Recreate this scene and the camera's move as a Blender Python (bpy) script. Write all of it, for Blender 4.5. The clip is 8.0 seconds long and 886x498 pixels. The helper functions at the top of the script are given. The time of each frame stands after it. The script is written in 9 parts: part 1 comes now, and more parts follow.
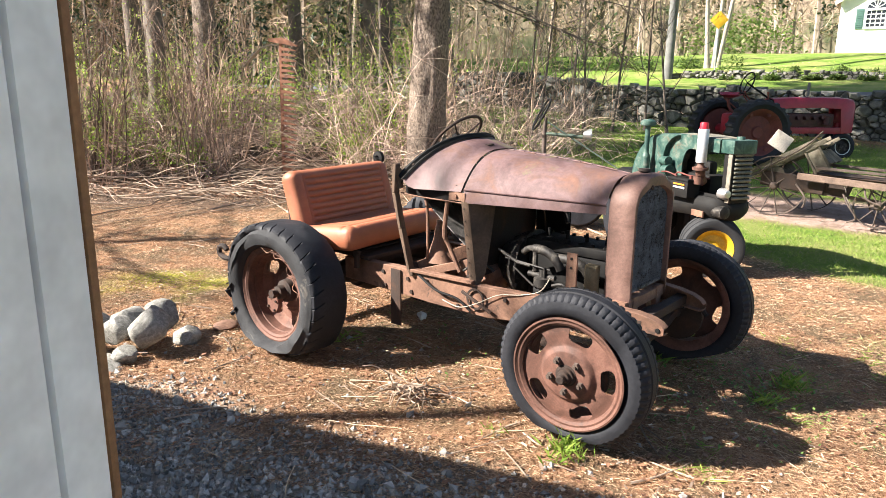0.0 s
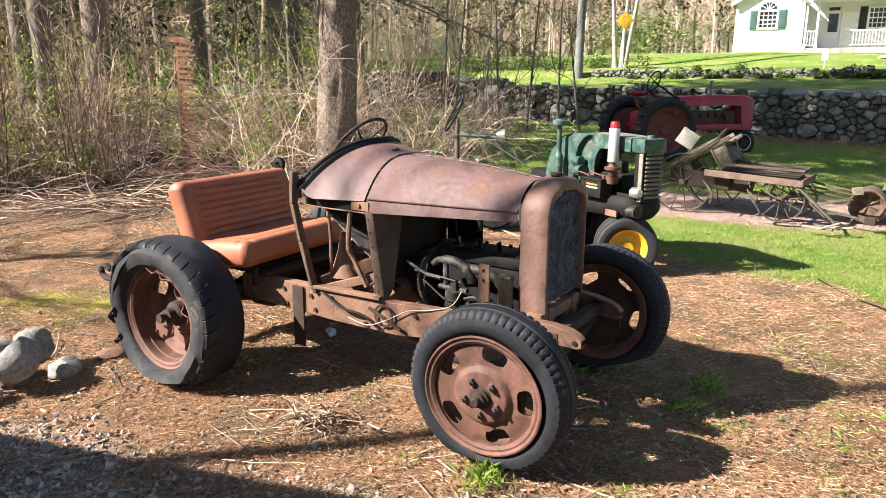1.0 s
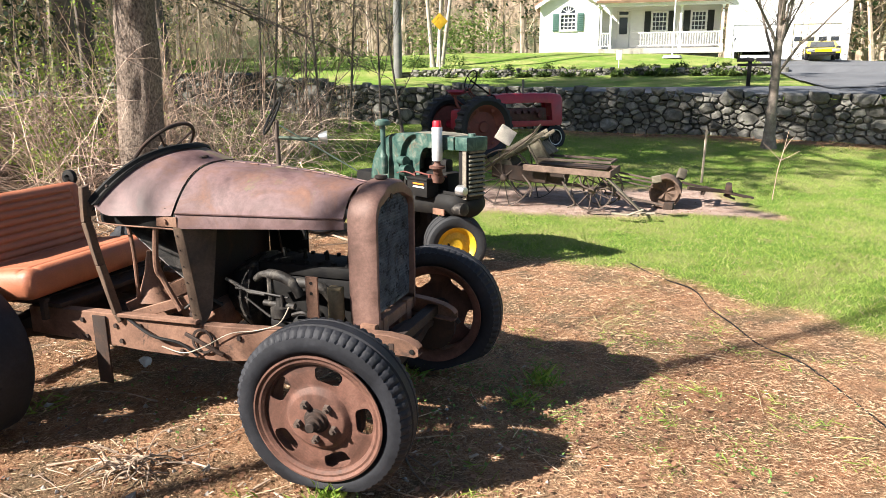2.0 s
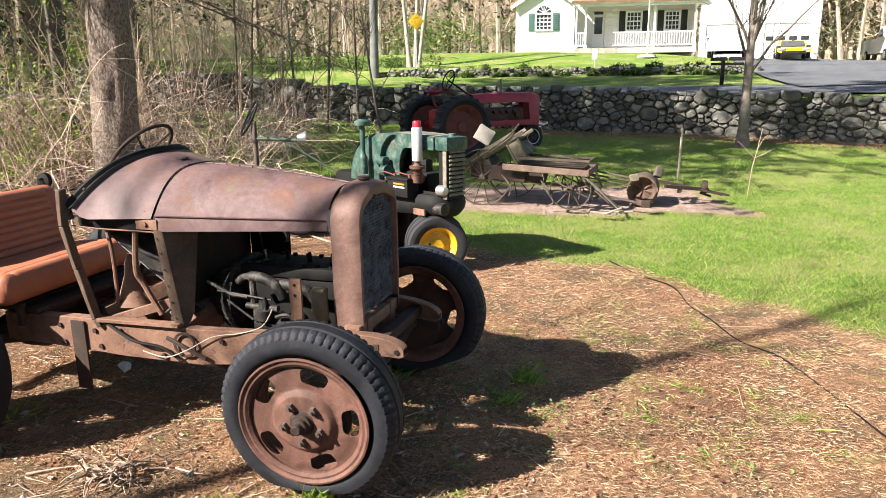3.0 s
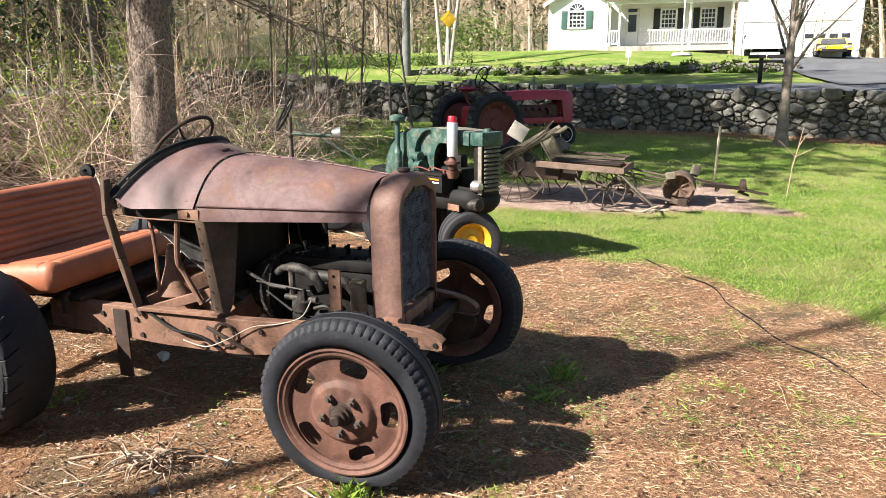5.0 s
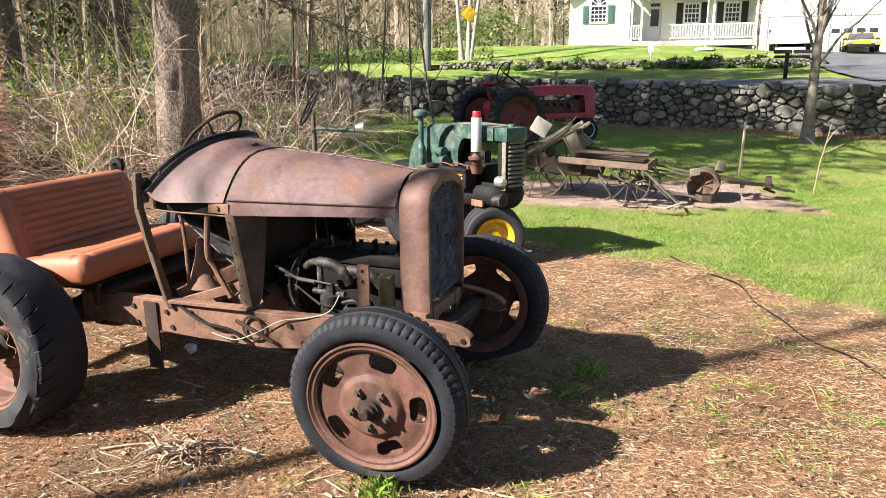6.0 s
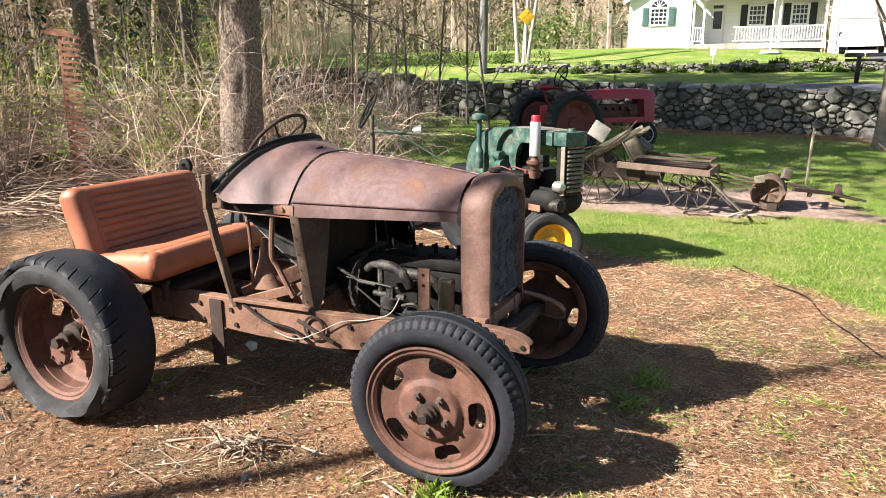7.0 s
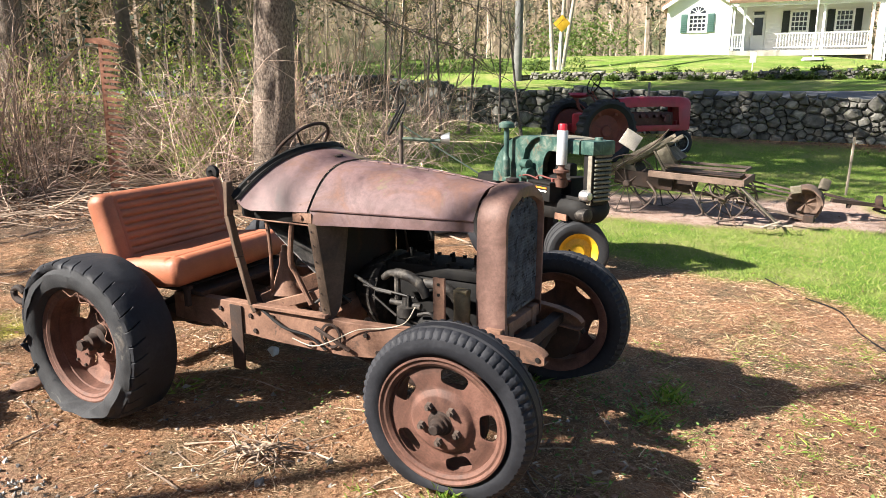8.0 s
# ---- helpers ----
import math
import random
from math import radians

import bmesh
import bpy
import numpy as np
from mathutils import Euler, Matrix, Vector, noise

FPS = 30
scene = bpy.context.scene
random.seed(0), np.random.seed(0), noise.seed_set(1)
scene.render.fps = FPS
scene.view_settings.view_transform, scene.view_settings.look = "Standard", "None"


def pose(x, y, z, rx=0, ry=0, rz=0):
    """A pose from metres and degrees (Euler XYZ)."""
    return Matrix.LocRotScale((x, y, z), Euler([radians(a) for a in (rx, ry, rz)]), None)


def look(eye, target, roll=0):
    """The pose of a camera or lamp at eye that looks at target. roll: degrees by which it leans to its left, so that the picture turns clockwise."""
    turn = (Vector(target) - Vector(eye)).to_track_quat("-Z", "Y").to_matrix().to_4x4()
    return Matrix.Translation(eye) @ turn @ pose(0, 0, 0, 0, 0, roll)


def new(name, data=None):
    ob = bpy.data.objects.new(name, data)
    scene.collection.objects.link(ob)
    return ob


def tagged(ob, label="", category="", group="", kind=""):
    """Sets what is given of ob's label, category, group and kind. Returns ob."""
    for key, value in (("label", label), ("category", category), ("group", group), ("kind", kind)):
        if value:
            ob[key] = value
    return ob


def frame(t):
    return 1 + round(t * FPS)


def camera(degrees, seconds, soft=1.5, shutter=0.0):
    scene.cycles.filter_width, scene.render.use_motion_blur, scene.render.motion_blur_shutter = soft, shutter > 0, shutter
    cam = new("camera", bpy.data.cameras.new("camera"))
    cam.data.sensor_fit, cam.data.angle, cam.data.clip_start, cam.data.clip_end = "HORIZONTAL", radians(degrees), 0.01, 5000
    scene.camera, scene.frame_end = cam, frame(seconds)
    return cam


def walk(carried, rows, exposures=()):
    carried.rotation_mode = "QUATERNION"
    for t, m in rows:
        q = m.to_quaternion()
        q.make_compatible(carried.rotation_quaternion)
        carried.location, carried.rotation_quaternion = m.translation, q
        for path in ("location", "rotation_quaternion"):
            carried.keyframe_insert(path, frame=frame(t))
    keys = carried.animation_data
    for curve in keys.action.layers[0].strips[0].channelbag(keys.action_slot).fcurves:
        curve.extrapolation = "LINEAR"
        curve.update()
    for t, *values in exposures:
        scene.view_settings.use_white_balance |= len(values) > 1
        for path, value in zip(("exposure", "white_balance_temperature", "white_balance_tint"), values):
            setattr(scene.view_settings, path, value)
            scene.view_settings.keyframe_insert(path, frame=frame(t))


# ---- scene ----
cam = camera(65.3, 8.0, 0.85)
PATH = [
    (0, (0.818, 0.64, 1.765), (0.376, 2.535, 1.304), 0.6),
    (0.5, (0.828, 0.786, 1.758), (0.491, 2.703, 1.3), 0.3),
    (1, (0.85, 0.933, 1.768), (0.63, 2.867, 1.309), 0.2),
    (1.5, (0.849, 1.053, 1.766), (0.853, 3.0, 1.309), -0.2),
    (2, (0.87, 1.11, 1.764), (1.131, 3.039, 1.305), -0.4),
    (2.2, (0.865, 1.113, 1.762), (1.187, 3.033, 1.302), -0.6),
    (3.3, (0.842, 1.113, 1.767), (1.165, 3.032, 1.307), -0.6),
    (3.5, (0.85, 1.108, 1.766), (1.164, 3.029, 1.307), -0.6),
    (4, (0.839, 1.105, 1.762), (1.143, 3.027, 1.303), -0.5),
    (4.5, (0.81, 1.13, 1.746), (1.085, 3.057, 1.287), -0.4),
    (4.7, (0.806, 1.135, 1.738), (1.064, 3.063, 1.279), -0.45),
    (5.8, (0.752, 1.155, 1.73), (0.961, 3.088, 1.254), -0.4),
    (6, (0.746, 1.151, 1.734), (0.936, 3.085, 1.258), -0.4),
    (6.5, (0.715, 1.158, 1.748), (0.833, 3.097, 1.272), -0.3),
    (7, (0.7, 1.161, 1.744), (0.743, 3.105, 1.276), -0.2),
    (7.5, (0.724, 1.194, 1.738), (0.717, 3.141, 1.277), -0.1),
    (8, (0.784, 1.174, 1.757), (0.729, 3.122, 1.307), -0.1),
]
walk(cam, [(t, look(eye, target, roll)) for t, eye, target, roll in PATH], [(0.0, 2.06), (0.5, 1.92), (1.0, 1.86), (1.5, 1.83), (2.0, 1.76), (3.5, 1.69), (4.0, 1.66), (4.5, 1.66), (5.8, 1.72), (6.5, 1.79), (8.0, 1.81)])

# ---- sky and sun ----
SUN_FROM = Vector((-0.92, -0.32, 0.71)).normalized()
world = bpy.data.worlds.new("sky")
scene.world = world
world.use_nodes = True
wt = world.node_tree
wt.nodes.clear()
sky = wt.nodes.new("ShaderNodeTexSky")
sky.sky_type, sky.sun_disc = 'NISHITA', False
sky.sun_elevation = math.asin(SUN_FROM.z)
sky.sun_rotation = math.atan2(SUN_FROM.x, SUN_FROM.y)
wbg = wt.nodes.new("ShaderNodeBackground")
wbg.inputs["Strength"].default_value = 0.047
wout = wt.nodes.new("ShaderNodeOutputWorld")
wt.links.new(sky.outputs[0], wbg.inputs[0])
wt.links.new(wbg.outputs[0], wout.inputs[0])
sun = new("sun", bpy.data.lights.new("sun", 'SUN'))
sun.data.energy, sun.data.angle, sun.data.color = 5.0, radians(0.55), (1.0, 0.935, 0.85)
sun.matrix_basis = look(SUN_FROM * 30, (0, 0, 0))
scene.view_settings.exposure = 1.68


# ---- materials ----
def mat(name):
    m = bpy.data.materials.new(name)
    m.use_nodes = True
    n = m.node_tree.nodes
    return m, m.node_tree, n["Principled BSDF"]


def node(nt, kind, **inputs):
    nd = nt.nodes.new(kind)
    for key, val in inputs.items():
        nd.inputs[key.replace("_", " ")].default_value = val
    return nd


def ramp(nt, src, stops):
    r = nt.nodes.new("ShaderNodeValToRGB")
    els = r.color_ramp.elements
    while len(els) < len(stops):
        els.new(0.5)
    for e, (p, c) in zip(els, stops):
        e.position = p
        e.color = (*c, 1) if len(c) == 3 else c
    nt.links.new(src, r.inputs[0])
    return r.outputs[0]


def mixc(nt, fac, a, b, blend='MIX'):
    m = nt.nodes.new("ShaderNodeMix")
    m.data_type, m.blend_type = 'RGBA', blend
    for sock, v in ((m.inputs[0], fac), (m.inputs[6], a), (m.inputs[7], b)):
        if isinstance(v, bpy.types.NodeSocket):
            nt.links.new(v, sock)
        else:
            sock.default_value = v if not isinstance(v, tuple) else (*v, 1)[:4]
    return m.outputs[2]


def coords(nt, obj=True):
    return nt.nodes.new("ShaderNodeTexCoord").outputs["Object" if obj else "Generated"]


def noise_tex(nt, vec, scale, detail=6, rough=0.6, dist=0.0):
    nd = node(nt, "ShaderNodeTexNoise", Scale=scale, Detail=detail, Roughness=rough, Distortion=dist)
    nt.links.new(vec, nd.inputs["Vector"])
    return nd.outputs["Fac"]


def bump(nt, bsdf, height, strength=0.3, dist=0.01):
    b = node(nt, "ShaderNodeBump", Strength=strength, Distance=dist)
    nt.links.new(height, b.inputs["Height"])
    nt.links.new(b.outputs[0], bsdf.inputs["Normal"])


def rand_shift(nt, col, amount=0.3):
    """Lightens and darkens a colour from object to object."""
    r = nt.nodes.new("ShaderNodeObjectInfo").outputs["Random"]
    mp = node(nt, "ShaderNodeMapRange")
    mp.inputs[3].default_value, mp.inputs[4].default_value = 1 - amount, 1 + amount
    nt.links.new(r, mp.inputs[0])
    return mixc(nt, 1.0, col, mp.outputs[0], 'MULTIPLY')


def island_shift(nt, col, amount=0.3):
    r = nt.nodes.new("ShaderNodeNewGeometry").outputs["Random Per Island"]
    mp = node(nt, "ShaderNodeMapRange")
    mp.inputs[3].default_value, mp.inputs[4].default_value = 1 - amount, 1 + amount
    nt.links.new(r, mp.inputs[0])
    return mixc(nt, 1.0, col, mp.outputs[0], 'MULTIPLY')


def weathered(name, stops, scale=6.0, fine=60.0, rough=0.8, metal=0.0, bump_s=0.3, vary=0.0, island=0.0, spots=None, rough_var=0.12):
    """A worn surface: patches at one scale, grain at another, and spots of a second colour."""
    m, nt, b = mat(name)
    v = coords(nt)
    n1 = noise_tex(nt, v, scale, 8, 0.65, 0.6)
    col = ramp(nt, n1, stops)
    n2 = noise_tex(nt, v, fine, 4, 0.7)
    g = ramp(nt, n2, [(0.25, (0.62, 0.62, 0.62)), (0.75, (1.25, 1.25, 1.25))])
    col = mixc(nt, 0.7, col, g, 'MULTIPLY')
    if spots:
        n3 = noise_tex(nt, v, spots[0], 6, 0.7, 1.0)
        f = ramp(nt, n3, [(spots[1], (0, 0, 0)), (spots[1] + spots[2], (1, 1, 1))])
        col = mixc(nt, f, col, spots[3])
    if vary:
        col = rand_shift(nt, col, vary)
    if island:
        col = island_shift(nt, col, island)
    nt.links.new(col, b.inputs["Base Color"])
    rr = ramp(nt, n1, [(0.3, (rough - rough_var,) * 3), (0.7, (min(1, rough + rough_var),) * 3)])
    nt.links.new(rr, b.inputs["Roughness"])
    b.inputs["Metallic"].default_value = metal
    bump(nt, b, n2, bump_s, 0.004)
    return m


def plain(name, color, rough=0.6, metal=0.0, coat=0.0):
    m, nt, b = mat(name)
    v = coords(nt)
    n = noise_tex(nt, v, 14, 5)
    col = mixc(nt, 0.5, color, ramp(nt, n, [(0.3, tuple(c * 0.7 for c in color)), (0.7, tuple(min(1, c * 1.2) for c in color))]))
    nt.links.new(col, b.inputs["Base Color"])
    b.inputs["Roughness"].default_value, b.inputs["Metallic"].default_value = rough, metal
    b.inputs["Coat Weight"].default_value = coat
    return m


M = {}
M["rust"] = weathered("rust", [(0.25, (0.045, 0.024, 0.016)), (0.40, (0.15, 0.078, 0.05)), (0.55, (0.225, 0.12, 0.079)), (0.78, (0.35, 0.22, 0.153))], 6, 90, 0.82, 0.1, 0.5, spots=(9, 0.60, 0.08, (0.055, 0.032, 0.024)))
M["olive_rust"] = weathered("olive_rust", [(0.25, (0.035, 0.022, 0.014)), (0.5, (0.105, 0.066, 0.043)), (0.8, (0.21, 0.135, 0.09))], 5, 70, 0.8, 0.1, 0.4)
M["old_iron"] = weathered("old_iron", [(0.3, (0.045, 0.032, 0.026)), (0.6, (0.11, 0.078, 0.062)), (0.85, (0.20, 0.15, 0.125))], 9, 70, 0.8, 0.1, 0.4)
M["tan_iron"] = weathered("tan_iron", [(0.3, (0.10, 0.075, 0.04)), (0.7, (0.24, 0.19, 0.11))], 8, 70, 0.8, 0.0, 0.4)
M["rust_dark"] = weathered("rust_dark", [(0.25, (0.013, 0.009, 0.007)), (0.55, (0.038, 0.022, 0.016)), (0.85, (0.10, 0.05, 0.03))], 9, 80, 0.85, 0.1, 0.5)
M["hood"] = weathered("hood_paint", [(0.30, (0.07, 0.037, 0.035)), (0.42, (0.115, 0.063, 0.060)), (0.50, (0.155, 0.092, 0.091)), (0.58, (0.145, 0.08, 0.069)), (0.68, (0.18, 0.088, 0.062)), (0.85, (0.21, 0.12, 0.096))], 4.5, 34, 0.68, 0.0, 0.18, spots=(2.8, 0.57, 0.10, (0.14, 0.122, 0.058)))
M["shell"] = weathered("shell_rust", [(0.28, (0.06, 0.033, 0.025)), (0.45, (0.13, 0.07, 0.055)), (0.6, (0.19, 0.108, 0.086)), (0.82, (0.28, 0.17, 0.125))], 5, 60, 0.66, 0.05, 0.25, spots=(6, 0.62, 0.1, (0.075, 0.042, 0.03)))
M["dusty_rubber"] = weathered("dusty_rubber", [(0.3, (0.008, 0.0085, 0.010)), (0.5, (0.018, 0.019, 0.022)), (0.7, (0.035, 0.035, 0.037)), (0.9, (0.09, 0.083, 0.077))], 5, 70, 0.8, 0, 0.6, spots=(4, 0.60, 0.12, (0.15, 0.13, 0.11)))
M["wheel"] = weathered("wheel_rust", [(0.32, (0.045, 0.02, 0.014)), (0.45, (0.10, 0.045, 0.031)), (0.58, (0.165, 0.076, 0.054)), (0.78, (0.27, 0.145, 0.105))], 5, 110, 0.72, 0.1, 0.45, spots=(8, 0.63, 0.1, (0.07, 0.036, 0.026)))
M["rubber"] = weathered("old_rubber", [(0.3, (0.009, 0.0095, 0.012)), (0.55, (0.019, 0.020, 0.025)), (0.85, (0.042, 0.042, 0.047))], 6, 60, 0.66, 0, 0.35, spots=(8, 0.70, 0.12, (0.05, 0.045, 0.04)))
M["rubber"].node_tree.nodes["Principled BSDF"].inputs["Specular IOR Level"].default_value = 0.3
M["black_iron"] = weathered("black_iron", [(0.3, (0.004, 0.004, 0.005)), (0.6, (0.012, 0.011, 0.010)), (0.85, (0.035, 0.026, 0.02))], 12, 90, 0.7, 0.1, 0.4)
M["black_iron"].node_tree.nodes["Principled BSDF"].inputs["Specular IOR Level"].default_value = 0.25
M["grey_iron"] = weathered("grey_iron", [(0.36, (0.007, 0.006, 0.006)), (0.52, (0.030, 0.026, 0.023)), (0.68, (0.13, 0.115, 0.098))], 14, 90, 0.65, 0.3, 0.4)
M["grey_mottle"] = weathered("grey_mottle", [(0.3, (0.02, 0.019, 0.018)), (0.5, (0.10, 0.095, 0.09)), (0.62, (0.22, 0.205, 0.19)), (0.8, (0.16, 0.09, 0.06))], 9, 60, 0.75, 0.1, 0.4)
M["core"] = weathered("radiator_core", [(0.3, (0.03, 0.038, 0.05)), (0.5, (0.085, 0.105, 0.135)), (0.75, (0.2, 0.235, 0.28))], 11, 160, 0.6, 0.3, 1.0, spots=(16, 0.54, 0.06, (0.012, 0.014, 0.018)))
M["vinyl"] = weathered("seat_vinyl", [(0.25, (0.27, 0.085, 0.042)), (0.55, (0.37, 0.125, 0.062)), (0.85, (0.46, 0.19, 0.105))], 4, 140, 0.6, 0, 0.25)
M["wood"] = weathered("grey_wood", [(0.25, (0.045, 0.038, 0.025)), (0.5, (0.125, 0.105, 0.075)), (0.8, (0.26, 0.225, 0.175))], 8, 70, 0.9, 0, 0.6, vary=0.45)
M["raw_wood"] = weathered("raw_wood_edge", [(0.3, (0.19, 0.085, 0.035)), (0.7, (0.33, 0.17, 0.08))], 10, 120, 0.8, 0, 0.4)
M["green"] = weathered("green_paint", [(0.25, (0.008, 0.022, 0.02)), (0.42, (0.016, 0.055, 0.045)), (0.55, (0.05, 0.10, 0.08)), (0.66, (0.15, 0.165, 0.135)), (0.85, (0.24, 0.225, 0.185))], 11, 90, 0.55, 0.1, 0.3, spots=(5, 0.58, 0.08, (0.13, 0.085, 0.055)))
M["red"] = weathered("red_paint", [(0.25, (0.20, 0.010, 0.022)), (0.6, (0.33, 0.018, 0.042)), (0.85, (0.42, 0.055, 0.07))], 5, 70, 0.42, 0, 0.15, spots=(5, 0.66, 0.1, (0.10, 0.03, 0.022)))
M["red_rust"] = weathered("red_rust", [(0.3, (0.09, 0.022, 0.018)), (0.6, (0.17, 0.045, 0.035)), (0.85, (0.22, 0.09, 0.06))], 6, 70, 0.75, 0, 0.3)
M["yellow"] = weathered("yellow_paint", [(0.3, (0.42, 0.24, 0.01)), (0.6, (0.62, 0.38, 0.018)), (0.85, (0.68, 0.47, 0.07))], 6, 60, 0.5, 0, 0.15, spots=(7, 0.68, 0.1, (0.2, 0.11, 0.04)))
M["faded_top"] = weathered("faded_top", [(0.3, (0.05, 0.06, 0.05)), (0.5, (0.16, 0.145, 0.11)), (0.75, (0.30, 0.26, 0.20))], 12, 80, 0.75, 0, 0.3)
M["tin"] = plain("dull_tin", (0.55, 0.56, 0.57), 0.42, 0.3)
M["silver"] = plain("silver_metal", (0.5, 0.5, 0.5), 0.35, 0.8)
M["red_cap"] = plain("red_plastic", (0.55, 0.015, 0.03), 0.4)
M["white_wire"] = plain("white_wire", (0.36, 0.31, 0.24), 0.6)
M["white_paint"] = weathered("white_paint", [(0.3, (0.82, 0.83, 0.84)), (0.7, (0.87, 0.87, 0.865))], 2.5, 40, 0.55, 0, 0.1, spots=(11, 0.70, 0.05, (0.45, 0.43, 0.40)))
M["board_paint"] = weathered("board_paint", [(0.3, (0.86, 0.87, 0.88)), (0.7, (0.90, 0.90, 0.90))], 1.1, 9, 0.5, 0, 0.03)
M["stone"] = weathered("field_stone", [(0.25, (0.045, 0.043, 0.036)), (0.5, (0.13, 0.124, 0.108)), (0.72, (0.24, 0.23, 0.205)), (0.9, (0.42, 0.405, 0.36))], 5, 50, 0.92, 0, 0.9, vary=0.45, spots=(9, 0.58, 0.08, (0.10, 0.115, 0.055)))
M["stone_island"] = weathered("field_stone_small", [(0.25, (0.045, 0.043, 0.036)), (0.5, (0.13, 0.124, 0.108)), (0.72, (0.24, 0.23, 0.205)), (0.9, (0.42, 0.405, 0.36))], 5, 50, 0.92, 0, 0.9, island=0.45, spots=(9, 0.58, 0.08, (0.10, 0.115, 0.055)))
M["pale_stone"] = weathered("pale_stone", [(0.3, (0.13, 0.122, 0.10)), (0.5, (0.28, 0.268, 0.24)), (0.75, (0.50, 0.48, 0.44))], 9, 60, 0.92, 0, 0.7, vary=0.25, spots=(6, 0.60, 0.08, (0.20, 0.20, 0.12)))
M["far_trunk"] = weathered("far_trunks", [(0.3, (0.20, 0.15, 0.115)), (0.7, (0.44, 0.36, 0.285))], 0.5, 6, 0.95, 0, 0.3, island=0.5)
M["far_twig"] = weathered("far_twigs", [(0.3, (0.26, 0.18, 0.125)), (0.7, (0.56, 0.43, 0.31))], 0.4, 6, 0.95, 0, 0.1, island=0.5)
M["stone_stuff"] = weathered("small_stones", [(0.25, (0.19, 0.18, 0.165)), (0.5, (0.31, 0.297, 0.275)), (0.8, (0.49, 0.47, 0.44))], 6, 60, 0.9, 0, 0.5, island=0.55)
M["rubble"] = weathered("wall_rubble", [(0.25, (0.03, 0.028, 0.024)), (0.6, (0.075, 0.07, 0.062)), (0.9, (0.16, 0.15, 0.13))], 4, 50, 0.95, 0, 0.7)
M["bark"] = weathered("bark", [(0.25, (0.075, 0.06, 0.048)), (0.5, (0.19, 0.155, 0.13)), (0.8, (0.34, 0.295, 0.25))], 7, 40, 0.95, 0, 1.0, vary=0.15)
def furrowed_bark(name, dark, mid, pale):
    """Bark in long ridges with dark furrows between them."""
    m, nt, b = mat(name)
    v = coords(nt)
    mp = nt.nodes.new("ShaderNodeMapping")
    mp.inputs["Scale"].default_value = (1.0, 1.0, 0.6)
    nt.links.new(v, mp.inputs[0])
    n1 = noise_tex(nt, mp.outputs[0], 38, 7, 0.66, 0.4)
    n2 = noise_tex(nt, v, 55, 5, 0.7)
    n3 = noise_tex(nt, v, 1.7, 4, 0.6)
    col = ramp(nt, n1, [(0.36, dark), (0.5, mid), (0.68, pale)])
    col = mixc(nt, 0.6, col, ramp(nt, n2, [(0.3, (0.55, 0.53, 0.5)), (0.7, (1.3, 1.27, 1.22))]), 'MULTIPLY')
    col = mixc(nt, 0.6, col, ramp(nt, n3, [(0.35, (0.62, 0.6, 0.56)), (0.65, (1.2, 1.18, 1.15))]), 'MULTIPLY')
    nt.links.new(col, b.inputs["Base Color"])
    b.inputs["Roughness"].default_value = 0.95
    bump(nt, b, n1, 0.9, 0.035)
    return m


M["pine_bark"] = furrowed_bark("pine_bark", (0.07, 0.052, 0.042), (0.20, 0.155, 0.125), (0.36, 0.295, 0.245))
M["bark_dark"] = weathered("dark_bark", [(0.25, (0.06, 0.048, 0.038)), (0.6, (0.165, 0.13, 0.105)), (0.9, (0.32, 0.265, 0.22))], 5, 40, 0.95, 0, 1.0, vary=0.25)
M["birch"] = weathered("birch_bark", [(0.3, (0.22, 0.18, 0.14)), (0.6, (0.42, 0.37, 0.31)), (0.9, (0.55, 0.51, 0.45))], 5, 30, 0.85, 0, 0.3)
M["grey_pole"] = weathered("grey_pole", [(0.3, (0.10, 0.10, 0.098)), (0.7, (0.20, 0.198, 0.19))], 3, 60, 0.9, 0, 0.4)
M["twig"] = weathered("twigs", [(0.3, (0.22, 0.145, 0.105)), (0.55, (0.43, 0.305, 0.225)), (0.85, (0.64, 0.50, 0.39))], 1.5, 30, 0.9, 0, 0.2, island=0.6)
M["grey_stalk"] = weathered("grey_stalks", [(0.3, (0.20, 0.14, 0.10)), (0.7, (0.46, 0.35, 0.26))], 6, 40, 0.9, 0, 0.3, island=0.5)
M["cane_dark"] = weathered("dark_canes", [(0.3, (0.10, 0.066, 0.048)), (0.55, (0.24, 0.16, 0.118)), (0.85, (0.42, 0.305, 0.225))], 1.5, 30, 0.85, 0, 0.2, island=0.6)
M["twig_pale"] = weathered("pale_twigs", [(0.3, (0.38, 0.26, 0.20)), (0.55, (0.64, 0.475, 0.375)), (0.85, (0.82, 0.67, 0.55))], 1.5, 30, 0.9, 0, 0.2, island=0.5)


def leaf_mat(name, a, b_, trans=0.35, island=0.5):
    m, nt, b = mat(name)
    col = ramp(nt, nt.nodes.new("ShaderNodeNewGeometry").outputs["Random Per Island"], [(0.0, a), (1.0, b_)])
    nt.links.new(col, b.inputs["Base Color"])
    b.inputs["Roughness"].default_value = 0.6
    tr = nt.nodes.new("ShaderNodeBsdfTranslucent")
    nt.links.new(col, tr.inputs[0])
    mx = nt.nodes.new("ShaderNodeMixShader")
    mx.inputs[0].default_value = trans
    nt.links.new(b.outputs[0], mx.inputs[1])
    nt.links.new(tr.outputs[0], mx.inputs[2])
    nt.links.new(mx.outputs[0], nt.nodes["Material Output"].inputs["Surface"])
    return m


